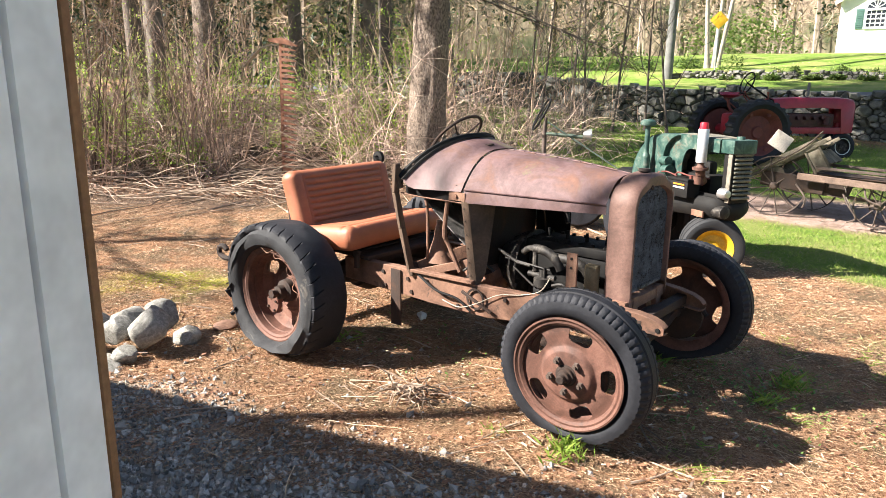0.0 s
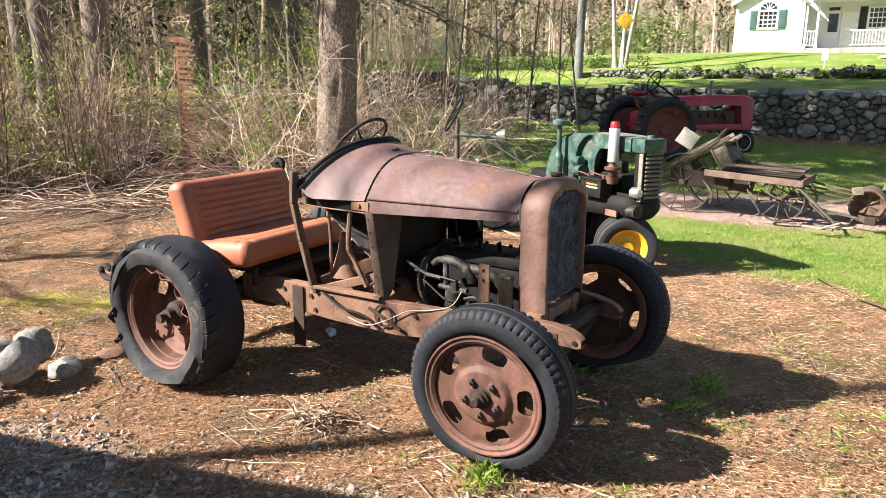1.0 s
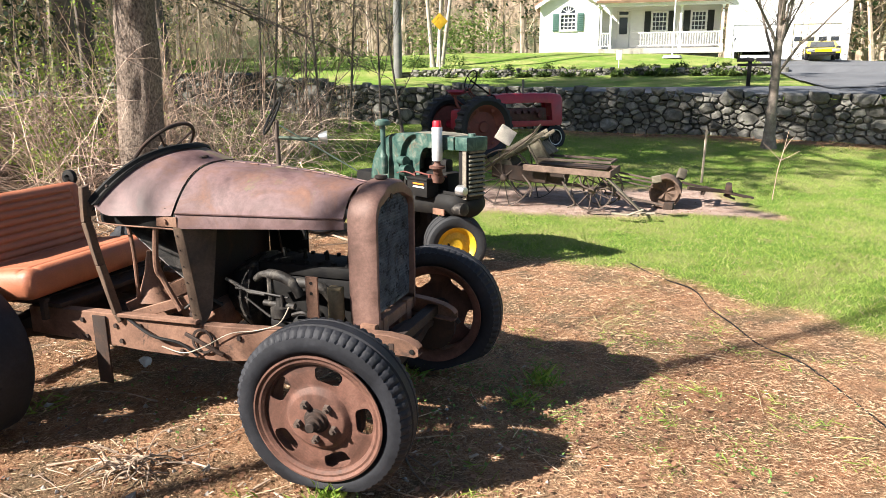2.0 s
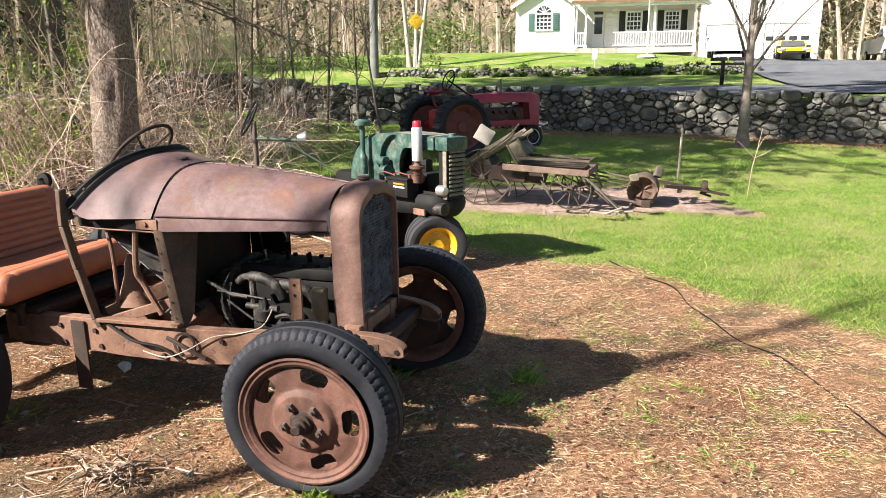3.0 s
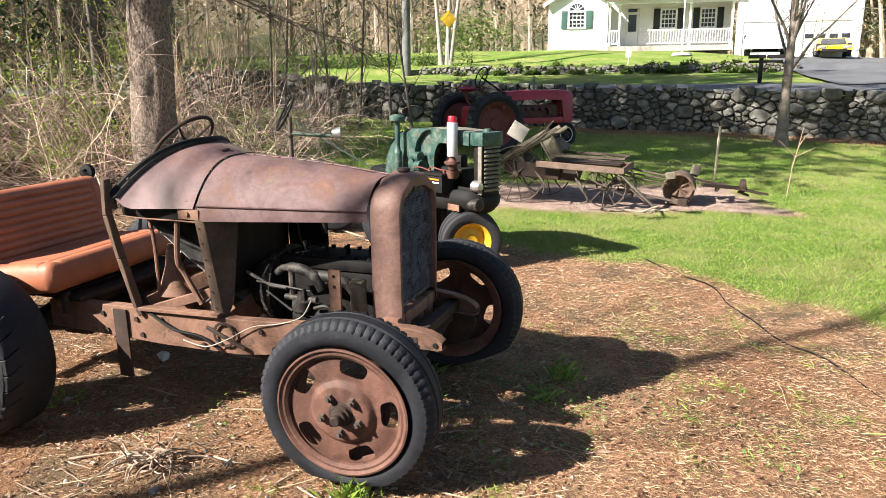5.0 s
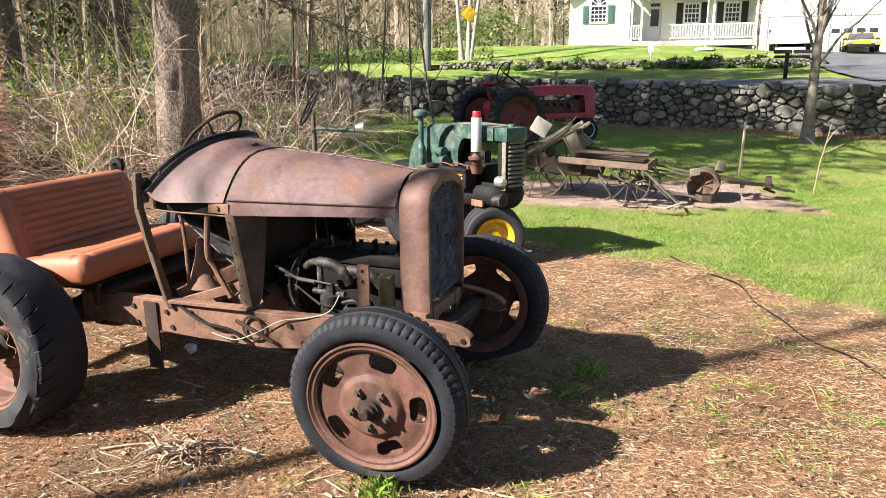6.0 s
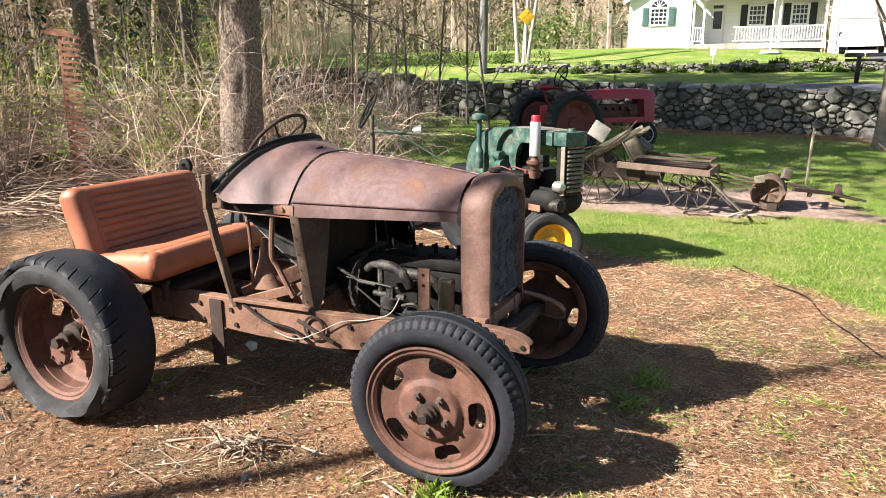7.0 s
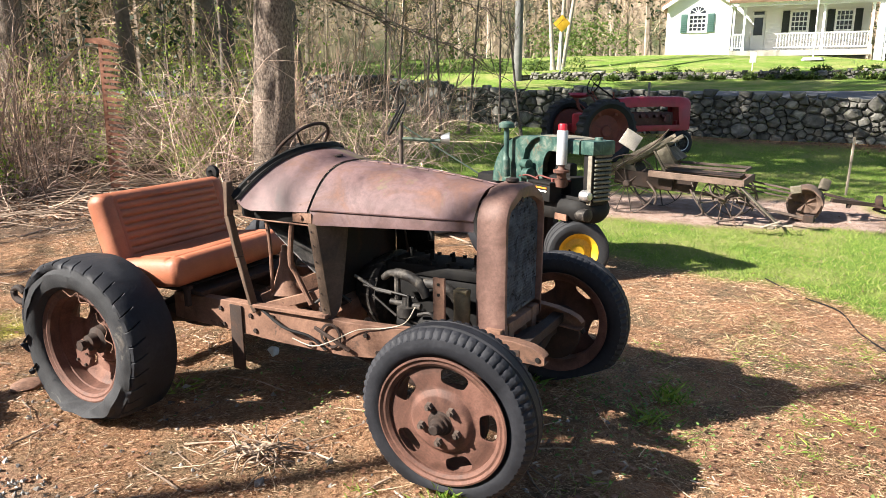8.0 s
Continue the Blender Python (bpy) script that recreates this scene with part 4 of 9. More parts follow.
        loft(bm, [[(-0.915, s * 0.392, 1.105), (-0.875, s * 0.35, 1.105), (-0.845, s * 0.30, 1.105), (-0.825, s * 0.24, 1.10)], [(-0.88, s * 0.392, 0.85), (-0.85, s * 0.36, 0.85), (-0.825, s * 0.33, 0.87), (-0.81, s * 0.30, 0.90)], [(-0.845, s * 0.392, 0.63), (-0.83, s * 0.38, 0.63), (-0.815, s * 0.365, 0.66), (-0.805, s * 0.35, 0.70)]])
        thicken(bm, 0.004)
        part("firewall_wing", bm, M["olive_rust"], doodle, "curved brown side of the firewall")
        if s < 0:
            for z in (0.68, 0.76, 0.84, 0.92, 1.0, 1.07):
                f = (1.11 - z) / 0.485
                bm = BM()
                bolt(bm, (-0.93 + 0.075 * f, -0.416, z), (0, -1, 0), 0.0045, 0.003)
                part("rivet", bm, M["rust_dark"], post)
        # door post
        bm = BM()
        pts = [(-1.405, s * 0.475, 1.30), (-1.42, s * 0.47, 1.12), (-1.385, s * 0.45, 0.9), (-1.335, s * 0.425, 0.64), (-1.315, s * 0.42, 0.6)]
        for a, b in zip(pts, pts[1:]):
            bar(bm, a, b, 0.045, 0.028, 0.004)
        tube(bm, [(-1.41, s * 0.46, 1.27), (-1.40, s * 0.45, 1.15)], 0.022, 8)
        part("door_post", bm, M["olive_rust"], doodle, "leaning rusty door post")
        bm = BM()
        bar(bm, (-1.33, s * 0.42, 0.635), (-0.84, s * 0.415, 0.645), 0.05, 0.02)
        part("sill_bar", bm, M["rust"], doodle)
    bm = BM()
    box(bm, -0.985, -0.405, 1.135, 0.12, 0.010, 0.05, 0.003)
    lathe(bm, [(0.0, 0.0), (0.011, 0.0), (0.011, -0.012), (0.0, -0.012)], 12, 'Y', at=(-0.99, -0.408, 1.138))
    part("cowl_bracket", bm, M["rust"], doodle, "rusty bracket plate below the cowl")
    bm = BM()
    tube(bm, smooth_path([(-1.39, -0.45, 1.12), (-1.25, -0.435, 1.108), (-1.05, -0.42, 1.104), (-0.93, -0.41, 1.10)], 4), 0.004, 6)
    part("cowl_wire", bm, M["rust"], doodle)
    # sloping toe board with the mottled grey tank side behind it
    bm = BM()
    loft(bm, [[(-1.34, y, 1.17 - 0.05 * (abs(y) / 0.36) ** 2), (-1.22, y, 1.02), (-1.06, y, 0.90), (-0.97, y, 0.84)] for y in (-0.34, -0.2, 0.0, 0.2, 0.36)])
    thicken(bm, 0.006)
    part("toe_board", bm, M["grey_mottle"], doodle, "sloping mottled grey toe board")
    bm = BM()
    for y in (-0.30, 0.05, 0.30):
        bar(bm, (-1.40, y, 1.09), (-1.0, y, 1.10), 0.05, 0.02)
    part("cowl_brace", bm, M["black_iron"], doodle)


bodywork()


def cab_and_engine():
    # bent braces and levers in the open cab
    for pts, r, mt in (
        ([(-1.06, -0.40, 1.10), (-1.09, -0.39, 0.9), (-1.07, -0.37, 0.82), (-0.99, -0.36, 0.67)], 0.014, "rust"),
        ([(-1.27, -0.36, 1.10), (-1.25, -0.36, 0.95), (-1.27, -0.34, 0.7), (-1.28, -0.33, 0.6)], 0.010, "rust"),
        ([(-1.25, -0.12, 1.08), (-1.22, -0.16, 0.98), (-1.22, -0.20, 0.86), (-1.24, -0.22, 0.78)], 0.012, "grey_iron"),
        ([(-1.32, -0.41, 0.63), (-1.1, -0.46, 0.56), (-0.95, -0.44, 0.53), (-0.85, -0.43, 0.47)], 0.008, "black_iron"),
        ([(-0.78, -0.30, 0.70), (-0.86, -0.34, 0.75), (-0.97, -0.35, 0.68)], 0.008, "grey_iron"),
    ):
        bm = BM()
        tube(bm, smooth_path(pts, 6), r, 8)
        part("brace", bm, M[mt], doodle)
    bm = BM()
    lathe(bm, [(0.0, 0.17), (0.020, 0.17), (0.026, 0.16), (0.026, 0.14), (0.033, 0.13), (0.042, 0.06), (0.078, -0.05), (0.105, -0.09), (0.0, -0.09)], 20, 'Z', at=(-1.24, -0.25, 0.77))
    part("shift_tower", bm, M["rust"], doodle, "rusty gear shift tower")
    bm = BM()
    box(bm, -1.12, -0.05, 0.60, 0.55, 0.30, 0.16, 0.05)
    box(bm, -1.4, 0.0, 0.58, 0.2, 0.22, 0.16, 0.04)
    part("gearbox", bm, M["rust"], doodle)
    for p, q, w, h in (((-1.32, -0.36, 0.64), (-0.95, -0.10, 0.82), 0.03, 0.08), ((-1.28, -0.38, 0.62), (-0.9, -0.30, 0.74), 0.02, 0.05), ((-1.15, 0.30, 0.9), (-0.95, -0.36, 0.93), 0.02, 0.03), ((-1.15, -0.05, 1.0), (-1.05, 0.35, 0.85), 0.12, 0.02)):
        bm = BM()
        bar(bm, p, q, w, h)
        part("floor_strut", bm, M["rust"], doodle)
    # clutch housing, ribbed
    bm = BM()
    lathe(bm, [(0.0, -0.10), (0.12, -0.10), (0.16, -0.04), (0.21, 0.05), (0.22, 0.09), (0.0, 0.09)], 26, 'X', at=(-0.78, 0, 0.70))
    bell = part("bell_housing", bm, M["grey_iron"], doodle)
    for k in range(9):
        t = radians(100 + 26 * k)
        bm = BM()
        bar(bm, (-0.82, 0.16 * math.cos(t), 0.70 + 0.16 * math.sin(t)), (-0.68, 0.225 * math.cos(t), 0.70 + 0.225 * math.sin(t)), 0.012, 0.02)
        part("rib", bm, M["grey_iron"], bell)
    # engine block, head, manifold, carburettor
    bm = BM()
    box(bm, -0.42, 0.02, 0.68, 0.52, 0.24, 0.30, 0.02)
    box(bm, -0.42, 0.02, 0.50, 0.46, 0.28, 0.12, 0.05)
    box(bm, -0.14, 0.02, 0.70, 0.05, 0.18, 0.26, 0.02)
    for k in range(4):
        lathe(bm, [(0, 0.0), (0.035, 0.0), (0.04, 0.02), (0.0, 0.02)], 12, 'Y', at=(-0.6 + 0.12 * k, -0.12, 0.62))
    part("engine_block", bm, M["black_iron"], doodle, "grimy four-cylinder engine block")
    bm = BM()
    box(bm, -0.42, 0.02, 0.86, 0.54, 0.26, 0.06, 0.015)
    for k in range(7):
        for y in (-0.08, 0.12):
            tube(bm, [(-0.65 + 0.077 * k, y, 0.88), (-0.65 + 0.077 * k, y, 0.905)], 0.012, 6)
    for k in range(4):
        tube(bm, [(-0.61 + 0.127 * k, 0.02, 0.88), (-0.61 + 0.127 * k, 0.02, 0.94)], [0.014, 0.008], 8)
    part("cylinder_head", bm, M["black_iron"], doodle)
    bm = BM()
    tube(bm, smooth_path([(-0.63, -0.22, 0.83), (-0.57, -0.24, 0.865), (-0.47, -0.25, 0.865), (-0.40, -0.25, 0.83), (-0.37, -0.24, 0.77)], 6), [0.018] * 8 + [0.026] * 17, 10)
    tube(bm, smooth_path([(-0.42, -0.22, 0.825), (-0.33, -0.23, 0.835), (-0.25, -0.22, 0.81), (-0.22, -0.2, 0.76)], 6), 0.026, 10)
    tube(bm, [(-0.53, -0.25, 0.86), (-0.53, -0.25, 0.74)], 0.016, 8)
    part("manifold", bm, M["grey_iron"], doodle, "dull grey cast manifold")
    bm = BM()
    lathe(bm, [(0, 0.06), (0.022, 0.06), (0.026, 0.02), (0.05, 0.012), (0.052, -0.035), (0.03, -0.05), (0.0, -0.06)], 14, 'Z', at=(-0.47, -0.26, 0.70))
    tube(bm, [(-0.57, -0.25, 0.72), (-0.39, -0.26, 0.72)], 0.016, 10)
    tube(bm, [(-0.72, -0.27, 0.79), (-0.42, -0.27, 0.765)], 0.006, 6)
    tube(bm, [(-0.66, -0.28, 0.75), (-0.52, -0.28, 0.66)], 0.006, 6)
    tube(bm, [(-0.45, -0.28, 0.78), (-0.45, -0.28, 0.65), (-0.39, -0.27, 0.63)], 0.006, 6)
    tube(bm, [(-0.78, -0.26, 0.83), (-0.64, -0.27, 0.775), (-0.55, -0.27, 0.77)], 0.009, 6)
    tube(bm, smooth_path([(-0.40, -0.27, 0.68), (-0.33, -0.28, 0.70), (-0.30, -0.27, 0.66), (-0.32, -0.26, 0.60)], 4), 0.010, 6)
    part("carburettor", bm, M["grey_iron"], doodle)
    bm = BM()
    lathe(bm, [(0, 0.09), (0.032, 0.09), (0.04, 0.07), (0.04, -0.05), (0.03, -0.07), (0, -0.07)], 16, 'Z', at=(-0.175, -0.24, 0.73))
    box(bm, -0.175, -0.24, 0.82, 0.07, 0.05, 0.03, 0.006)
    part("water_outlet", bm, M["tan_iron"], doodle)
    bm = BM()
    lathe(bm, [(0, -0.11), (0.055, -0.11), (0.06, -0.1), (0.06, 0.1), (0.05, 0.11), (0.0, 0.11)], 18, 'X', at=(-0.42, -0.21, 0.62))
    part("starter_motor", bm, M["black_iron"], doodle)
    for k in range(4):
        bm = BM()
        t = radians(45 + 90 * k)
        bar(bm, (-0.09, 0.02 + 0.03 * math.cos(t), 0.88 + 0.03 * math.sin(t)), (-0.085, 0.02 + 0.17 * math.cos(t), 0.88 + 0.17 * math.sin(t)), 0.06, 0.004, 0.001)
        part("fan_blade", bm, M["black_iron"], doodle)
    bm = BM()
    lathe(bm, [(0, 0.04), (0.05, 0.04), (0.055, 0.02), (0.042, 0.0), (0.055, -0.02), (0.0, -0.02)], 18, 'X', at=(-0.13, 0.02, 0.88))
    tube(bm, smooth_path([(-0.16, 0.1, 0.98), (-0.12, 0.12, 1.08), (-0.1, 0.08, 1.14)], 4), 0.03, 10)
    part("water_pump", bm, M["black_iron"], doodle)
    bm = BM()
    box(bm, -0.235, -0.355, 0.775, 0.062, 0.014, 0.27, 0.004)
    part("upright_plate", bm, M["rust"], doodle, "rusty upright plate with two bolt holes")
    for z in (0.83, 0.88):
        bm = BM()
        bolt(bm, (-0.235, -0.363, z), (0, -1, 0), 0.008, 0.003)
        part("plate_bolt", bm, M["black_iron"], doodle)
    bm = BM()
    tube(bm, smooth_path([(-0.38, -0.33, 0.74), (-0.41, -0.38, 0.67), (-0.52, -0.40, 0.63), (-0.66, -0.42, 0.605), (-0.80, -0.435, 0.53), (-0.92, -0.45, 0.485), (-1.06, -0.44, 0.50)], 6), 0.003, 6)
    part("loose_wire", bm, M["white_wire"], doodle, "pale loose wire hanging over the rail")
    bm = BM()
    lathe(bm, [(0.052, -0.004), (0.064, -0.005), (0.066, 0.0), (0.06, 0.004), (0.052, 0.0)], 16, 'Y', at=(-0.82, -0.425, 0.55), closed=True)
    bar(bm, (-0.92, -0.43, 0.58), (-0.7, -0.43, 0.49), 0.012, 0.02)
    part("step_bracket", bm, M["rust_dark"], doodle)
    bm = BM()
    lathe(bm, [(0.0, 0.04), (0.026, 0.04), (0.032, -0.03), (0.02, -0.05), (0.0, -0.05)], 14, 'Z', at=(-0.60, 0.20, 1.06))
    tube(bm, [(-0.60, 0.20, 1.02), (-0.58, 0.18, 0.95)], 0.016, 8)
    part("oil_filler", bm, M["grey_iron"], doodle)
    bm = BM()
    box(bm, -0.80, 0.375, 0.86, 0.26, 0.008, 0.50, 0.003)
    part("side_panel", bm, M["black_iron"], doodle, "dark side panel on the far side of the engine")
    # steering wheel on the far side
    bm = BM()
    c = Vector((-1.52, 0.24, 1.415))
    axis = Vector((-0.72, 0, 0.69)).normalized()
    s, u = frame_of(axis)
    ring = [c + 0.205 * (math.cos(2 * math.pi * k / 36) * s + math.sin(2 * math.pi * k / 36) * u) for k in range(37)]
    tube(bm, ring, 0.0105, 8, False)
    wheel = part("steering_wheel", bm, M["rust_dark"], doodle, "thin rusty steering wheel with four spokes")
    bm = BM()
    for k in range(4):
        t = math.pi / 4 + math.pi / 2 * k
        bm = BM()
        tube(bm, [c - axis * 0.03, c + 0.2 * (math.cos(t) * s + math.sin(t) * u)], 0.0065, 6)
        part("spoke", bm, M["rust_dark"], wheel)
    bm = BM()
    tube(bm, [c + axis * 0.02, c - axis * 0.05], 0.03, 12)
    part("hub", bm, M["black_iron"], wheel)
    bm = BM()
    tube(bm, [c, (-1.05, 0.24, 0.75)], 0.02, 10)
    part("steering_column", bm, M["rust_dark"], doodle)


cab_and_engine()


def bench_seat():
    m = pose(-2.02, 0.0, 0.0, 0, 0, 4)
    # cushion: a rounded, slightly tilted slab
    def slab(lx, ly, lz, R, pleat=None):
        """A padded slab with rounded rims: two lofted sheets that meet along the edge."""
        bm = BM()
        def spread_(n, half):
            out = []
            for i in range(n + 1):
                t = 2 * i / n - 1
                out.append(half * (0.72 * t + 0.28 * math.sin(t * math.pi / 2)))
            return out
        xs, ys = spread_(96, lx / 2), spread_(72, ly / 2)
        rc = R * 1.1

        def edge(x, y):
            ax, ay = abs(x) - (lx / 2 - rc), abs(y) - (ly / 2 - rc)
            return rc - (math.hypot(max(ax, 0), max(ay, 0)) + min(max(ax, ay), 0))

        def place(x, y):
            ax, ay = abs(x) - (lx / 2 - rc), abs(y) - (ly / 2 - rc)
            if ax > 0 and ay > 0:
                k = max(ax, ay) / math.hypot(ax, ay)
                x = math.copysign(lx / 2 - rc + ax * k, x)
                y = math.copysign(ly / 2 - rc + ay * k, y)
            return x, y
        tops, bots = [], []
        for x in xs:
            rt_, rb = [], []
            for y in ys:
                px, py = place(x, y)
                e = max(0.0, edge(px, py))
                k = math.sqrt(max(0.0, 1 - (1 - min(1, e / R)) ** 2))
                h = lz * 0.5 * k
                rt_.append((px, py, h + (pleat(px, py) if pleat else 0) * min(1, e / R)))
                rb.append((px, py, -h))
            tops.append(rt_)
            bots.append(rb)
        loft(bm, tops)
        loft(bm, bots)
        bmesh.ops.remove_doubles(bm, verts=bm.verts, dist=0.0008)
        bmesh.ops.recalc_face_normals(bm, faces=bm.faces)
        return bm

    def pleats(x, y):
        if abs(y) > 0.385 or abs(x) > 0.175:
            return 0.0
        return -0.011 * math.exp(-((((x + 0.175) / 0.044) % 1.0 - 0.5) / 0.17) ** 2)

    def border(x, y):
        return -0.009 * math.exp(-((abs(y) - 0.40) / 0.01) ** 2)
    bm = slab(0.52, 1.0, 0.16, 0.055, lambda x, y: border(x, y) - 0.008 * math.exp(-((x - 0.16) / 0.012) ** 2))
    cu = part("seat_cushion", bm, M["vinyl"], doodle, "russet vinyl bench cushion")
    cu.matrix_basis = m @ pose(0.01, -0.11, 0.765, 0, -6, 0)
    bm = slab(0.45, 1.0, 0.145, 0.055, lambda x, y: pleats(x, y) + border(x, y))
    ba = part("seat_back", bm, M["vinyl"], doodle, "russet vinyl backrest with long pleats")
    ba.matrix_basis = m @ pose(-0.28, -0.11, 0.965, 0, 73, 0)
    for s in (-0.5, 0.4):
        bm = BM()
        bar(bm, (0.22, s, 0.70), (0.22, s, 0.58), 0.03, 0.03)
        bar(bm, (-0.25, s, 0.70), (-0.25, s, 0.56), 0.03, 0.03)
        bar(bm, (0.25, s, 0.69), (-0.42, s, 0.66), 0.03, 0.02)
        bar(bm, (-0.38, s, 0.66), (-0.44, s, 1.12), 0.03, 0.02)
        f = part("seat_bracket", bm, M["rust_dark"], doodle)
        f.matrix_basis = m
    bm = BM()
    tube(bm, [(-2.5, 0.42, 0.9), (-2.52, 0.44, 1.15), (-2.50, 0.44, 1.19)], [0.014, 0.014, 0.03], 8)
    lathe(bm, [(0.02, -0.02), (0.05, -0.015), (0.05, 0.015), (0.02, 0.02)], 14, 'Y', at=(-2.5, 0.45, 1.19))
    part("seat_latch", bm, M["black_iron"], doodle)


bench_seat()


# ---- field stone walls: every stone a piece ----
def clip_cell(poly, nx, nz_, d):
    """The part of a polygon on the side where nx * x + nz * z <= d."""
    out = []
    for (ax, az), (bx, bz) in zip(poly, poly[1:] + poly[:1]):
        fa, fb = nx * ax + nz_ * az - d, nx * bx + nz_ * bz - d
        if fa <= 0:
            out.append((ax, az))
        if fa * fb < 0:
            k = fa / (fa - fb)
            out.append((ax + (bx - ax) * k, az + (bz - az) * k))
    return out


def fitted_stones(length, height, size, rnd):
    """Outlines of field stones that fill a wall's face: large and small ones, each in the gaps of its neighbours."""
    seeds = []
    tries = 0
    while tries < 14000:
        tries += 1
        r = size * rnd.choice((0.28, 0.36, 0.45, 0.58, 0.58, 0.75, 0.95))
        x, z = rnd.uniform(0, length), rnd.uniform(0, 1)
        z *= height(x)
        if all(math.hypot(x - a, (z - b) * 1.45) > 0.9 * (r + q) for a, b, q in seeds):
            seeds.append((x, z, r))
    cells = []
    for x, z, r in seeds:
        top = height(x) + rnd.uniform(-0.05, 0.10)
        poly = [(x - 0.5, -0.08), (x + 0.5, -0.08), (x + 0.5, top), (x - 0.5, top)]
        for a, b, q in seeds:
            dx, dz = a - x, b - z
            if (dx or dz) and abs(dx) < 1.1:
                w = (dx * dx + 1.9 * dz * dz + r * r - q * q) / 2
                poly = clip_cell(poly, dx, 1.9 * dz, w + dx * x + 1.9 * dz * z)
                if len(poly) < 3:
                    break
        if len(poly) >= 3:
            # break long edges so that outlines are not straight
            ring = []
            for (ax, az), (bx, bz) in zip(poly, poly[1:] + poly[:1]):
                ln = math.hypot(bx - ax, bz - az)
                if ln < 0.02:
                    continue
                ring.append((ax, az))
                if ln > 0.11:
                    ring.append(((ax + bx) / 2 + rnd.uniform(-0.012, 0.012), (az + bz) / 2 + rnd.uniform(-0.012, 0.012)))
            if len(ring) >= 4:
                cells.append(ring)
    return cells


def stone_wall(name, line, x0, x1, height, label, size, limit, thick=0.55, z_of=None, rnd=None):
    """A dry wall along a line: stones fitted into one another before a core of rubble."""
    rnd = rnd or random.Random(3)
    top = thing(name, label, "stone wall", kind="structure")
    rows = []
    n = int((x1 - x0) / 0.5) + 1
    for k in range(n + 1):
        x = x0 + (x1 - x0) * k / n
        y = line_y(line, x)
        z = z_of(x, y)
        h = height(x) - 0.12
        rows.append([(x, y + 0.10, z - 0.2), (x, y + 0.14, z + h), (x, y + thick, z + h), (x, y + thick + 0.05, z - 0.2)])
    bm = BM()
    loft(bm, rows)
    part("wall_core", bm, M["rubble"], top)

    def at(u, v, out):
        x = x0 + u / 1.1
        y = line_y(line, x)
        return Vector((x + 0.42 * -out, y + 0.08 - 0.9 * out, z_of(x, y) + v))
    cells = fitted_stones((x1 - x0) * 1.1, lambda u: height(x0 + u / 1.1), size, rnd)
    spare = BM()
    for number, ring in enumerate(cells):
        cx, cz = sum(a for a, _ in ring) / len(ring), sum(b for _, b in ring) / len(ring)
        span = max(math.hypot(a - cx, b - cz) for a, b in ring)
        proud, lean, side = rnd.uniform(-0.07, 0.05), rnd.uniform(-0.5, 0.3), rnd.uniform(-0.35, 0.35)
        o = rnd.uniform(0, 60)
        bm = BM()
        rows = []
        for k, out in ((0.95, -0.22), (0.93, -0.03), (0.84, 0.02 + 0.08 * span), (0.5, 0.035 + 0.2 * span)):
            row = []
            for a, b in ring:
                du, dv = (a - cx) * k, (b - cz) * k
                jit = 0.05 * noise.noise(Vector((a * 7 + o, b * 7, k * 3)))
                row.append(at(cx + du, cz + dv, proud + out + (lean * dv + side * du + jit * (1 if out > 0 else 0.2))))
            rows.append(row)
        if number >= limit:
            vs = loft(spare, rows, True)
            spare.faces.new(vs[-1])
            bm.free()
            continue
        vs = loft(bm, rows, True)
        bm.faces.new(vs[-1])
        bmesh.ops.recalc_face_normals(bm, faces=bm.faces)
        me = bpy.data.meshes.new("stone")
        bm.to_mesh(me)
        bm.free()
        me.shade_smooth()
        me.set_sharp_from_angle(angle=radians(32))
        me.materials.append(M["stone"])
        ob = new("stone", me)
        ob.parent = top
    if spare.faces:
        bmesh.ops.recalc_face_normals(spare, faces=spare.faces)
        tagged(part("small_stones", spare, M["stone_island"], top), "further stones of the wall", "", kind="stuff")
    else:
        spare.free()
    return top


def yard_wall_height(x):
    return 1.035 + 0.03 * nz(x, 0, 0.6, 4) + (0.0 if x > 3 else -0.08)


stone_wall("field_stone_wall", WALL_LINE, 4.2, 16.4, yard_wall_height, "grey lichened dry stone wall between yard and road", 0.25, 300, z_of=yard_z)
stone_wall("field_stone_wall", WALL_LINE, -6.0, 4.2, yard_wall_height, "tumbled mossy stone wall half hidden by brush", 0.27, 220, z_of=yard_z, rnd=random.Random(8))


def upper_line(dy):
    return [(x, y + dy) for x, y in WALL_LINE]


stone_wall("garden_stone_wall", upper_line(12.1), 3.5, 16.6, lambda x: 0.27 + 0.06 * nz(x, 3, 0.7), "low stone garden wall beside the front lawn", 0.2, 200, 0.4, lambda x, y: 1.42 + 0.45 + 0.08 * 3.0, random.Random(5))


# ---- road and driveway ----
def strip(name, rows, material, label, category):
    bm = BM()
    loft(bm, rows)
    bmesh.ops.recalc_face_normals(bm, faces=bm.faces)
    for f in bm.faces:
        if f.normal.z < 0:
            f.normal_flip()
    ob = link_mesh(name, bm, material)
    return tagged(ob, label, category, kind="structure")


rows = []
for k in range(60):
    x = -40 + 1.6 * k
    y = line_y(WALL_LINE, x)
    rows.append([(x, y + d, ground_z(x, y + d) + 0.05) for d in (0.8, 1.2, 1.8, 2.6, 3.4, 4.1, 4.6)])
strip("road", rows, M["asphalt"], "grey asphalt country road behind the stone wall", "road")
rows = []
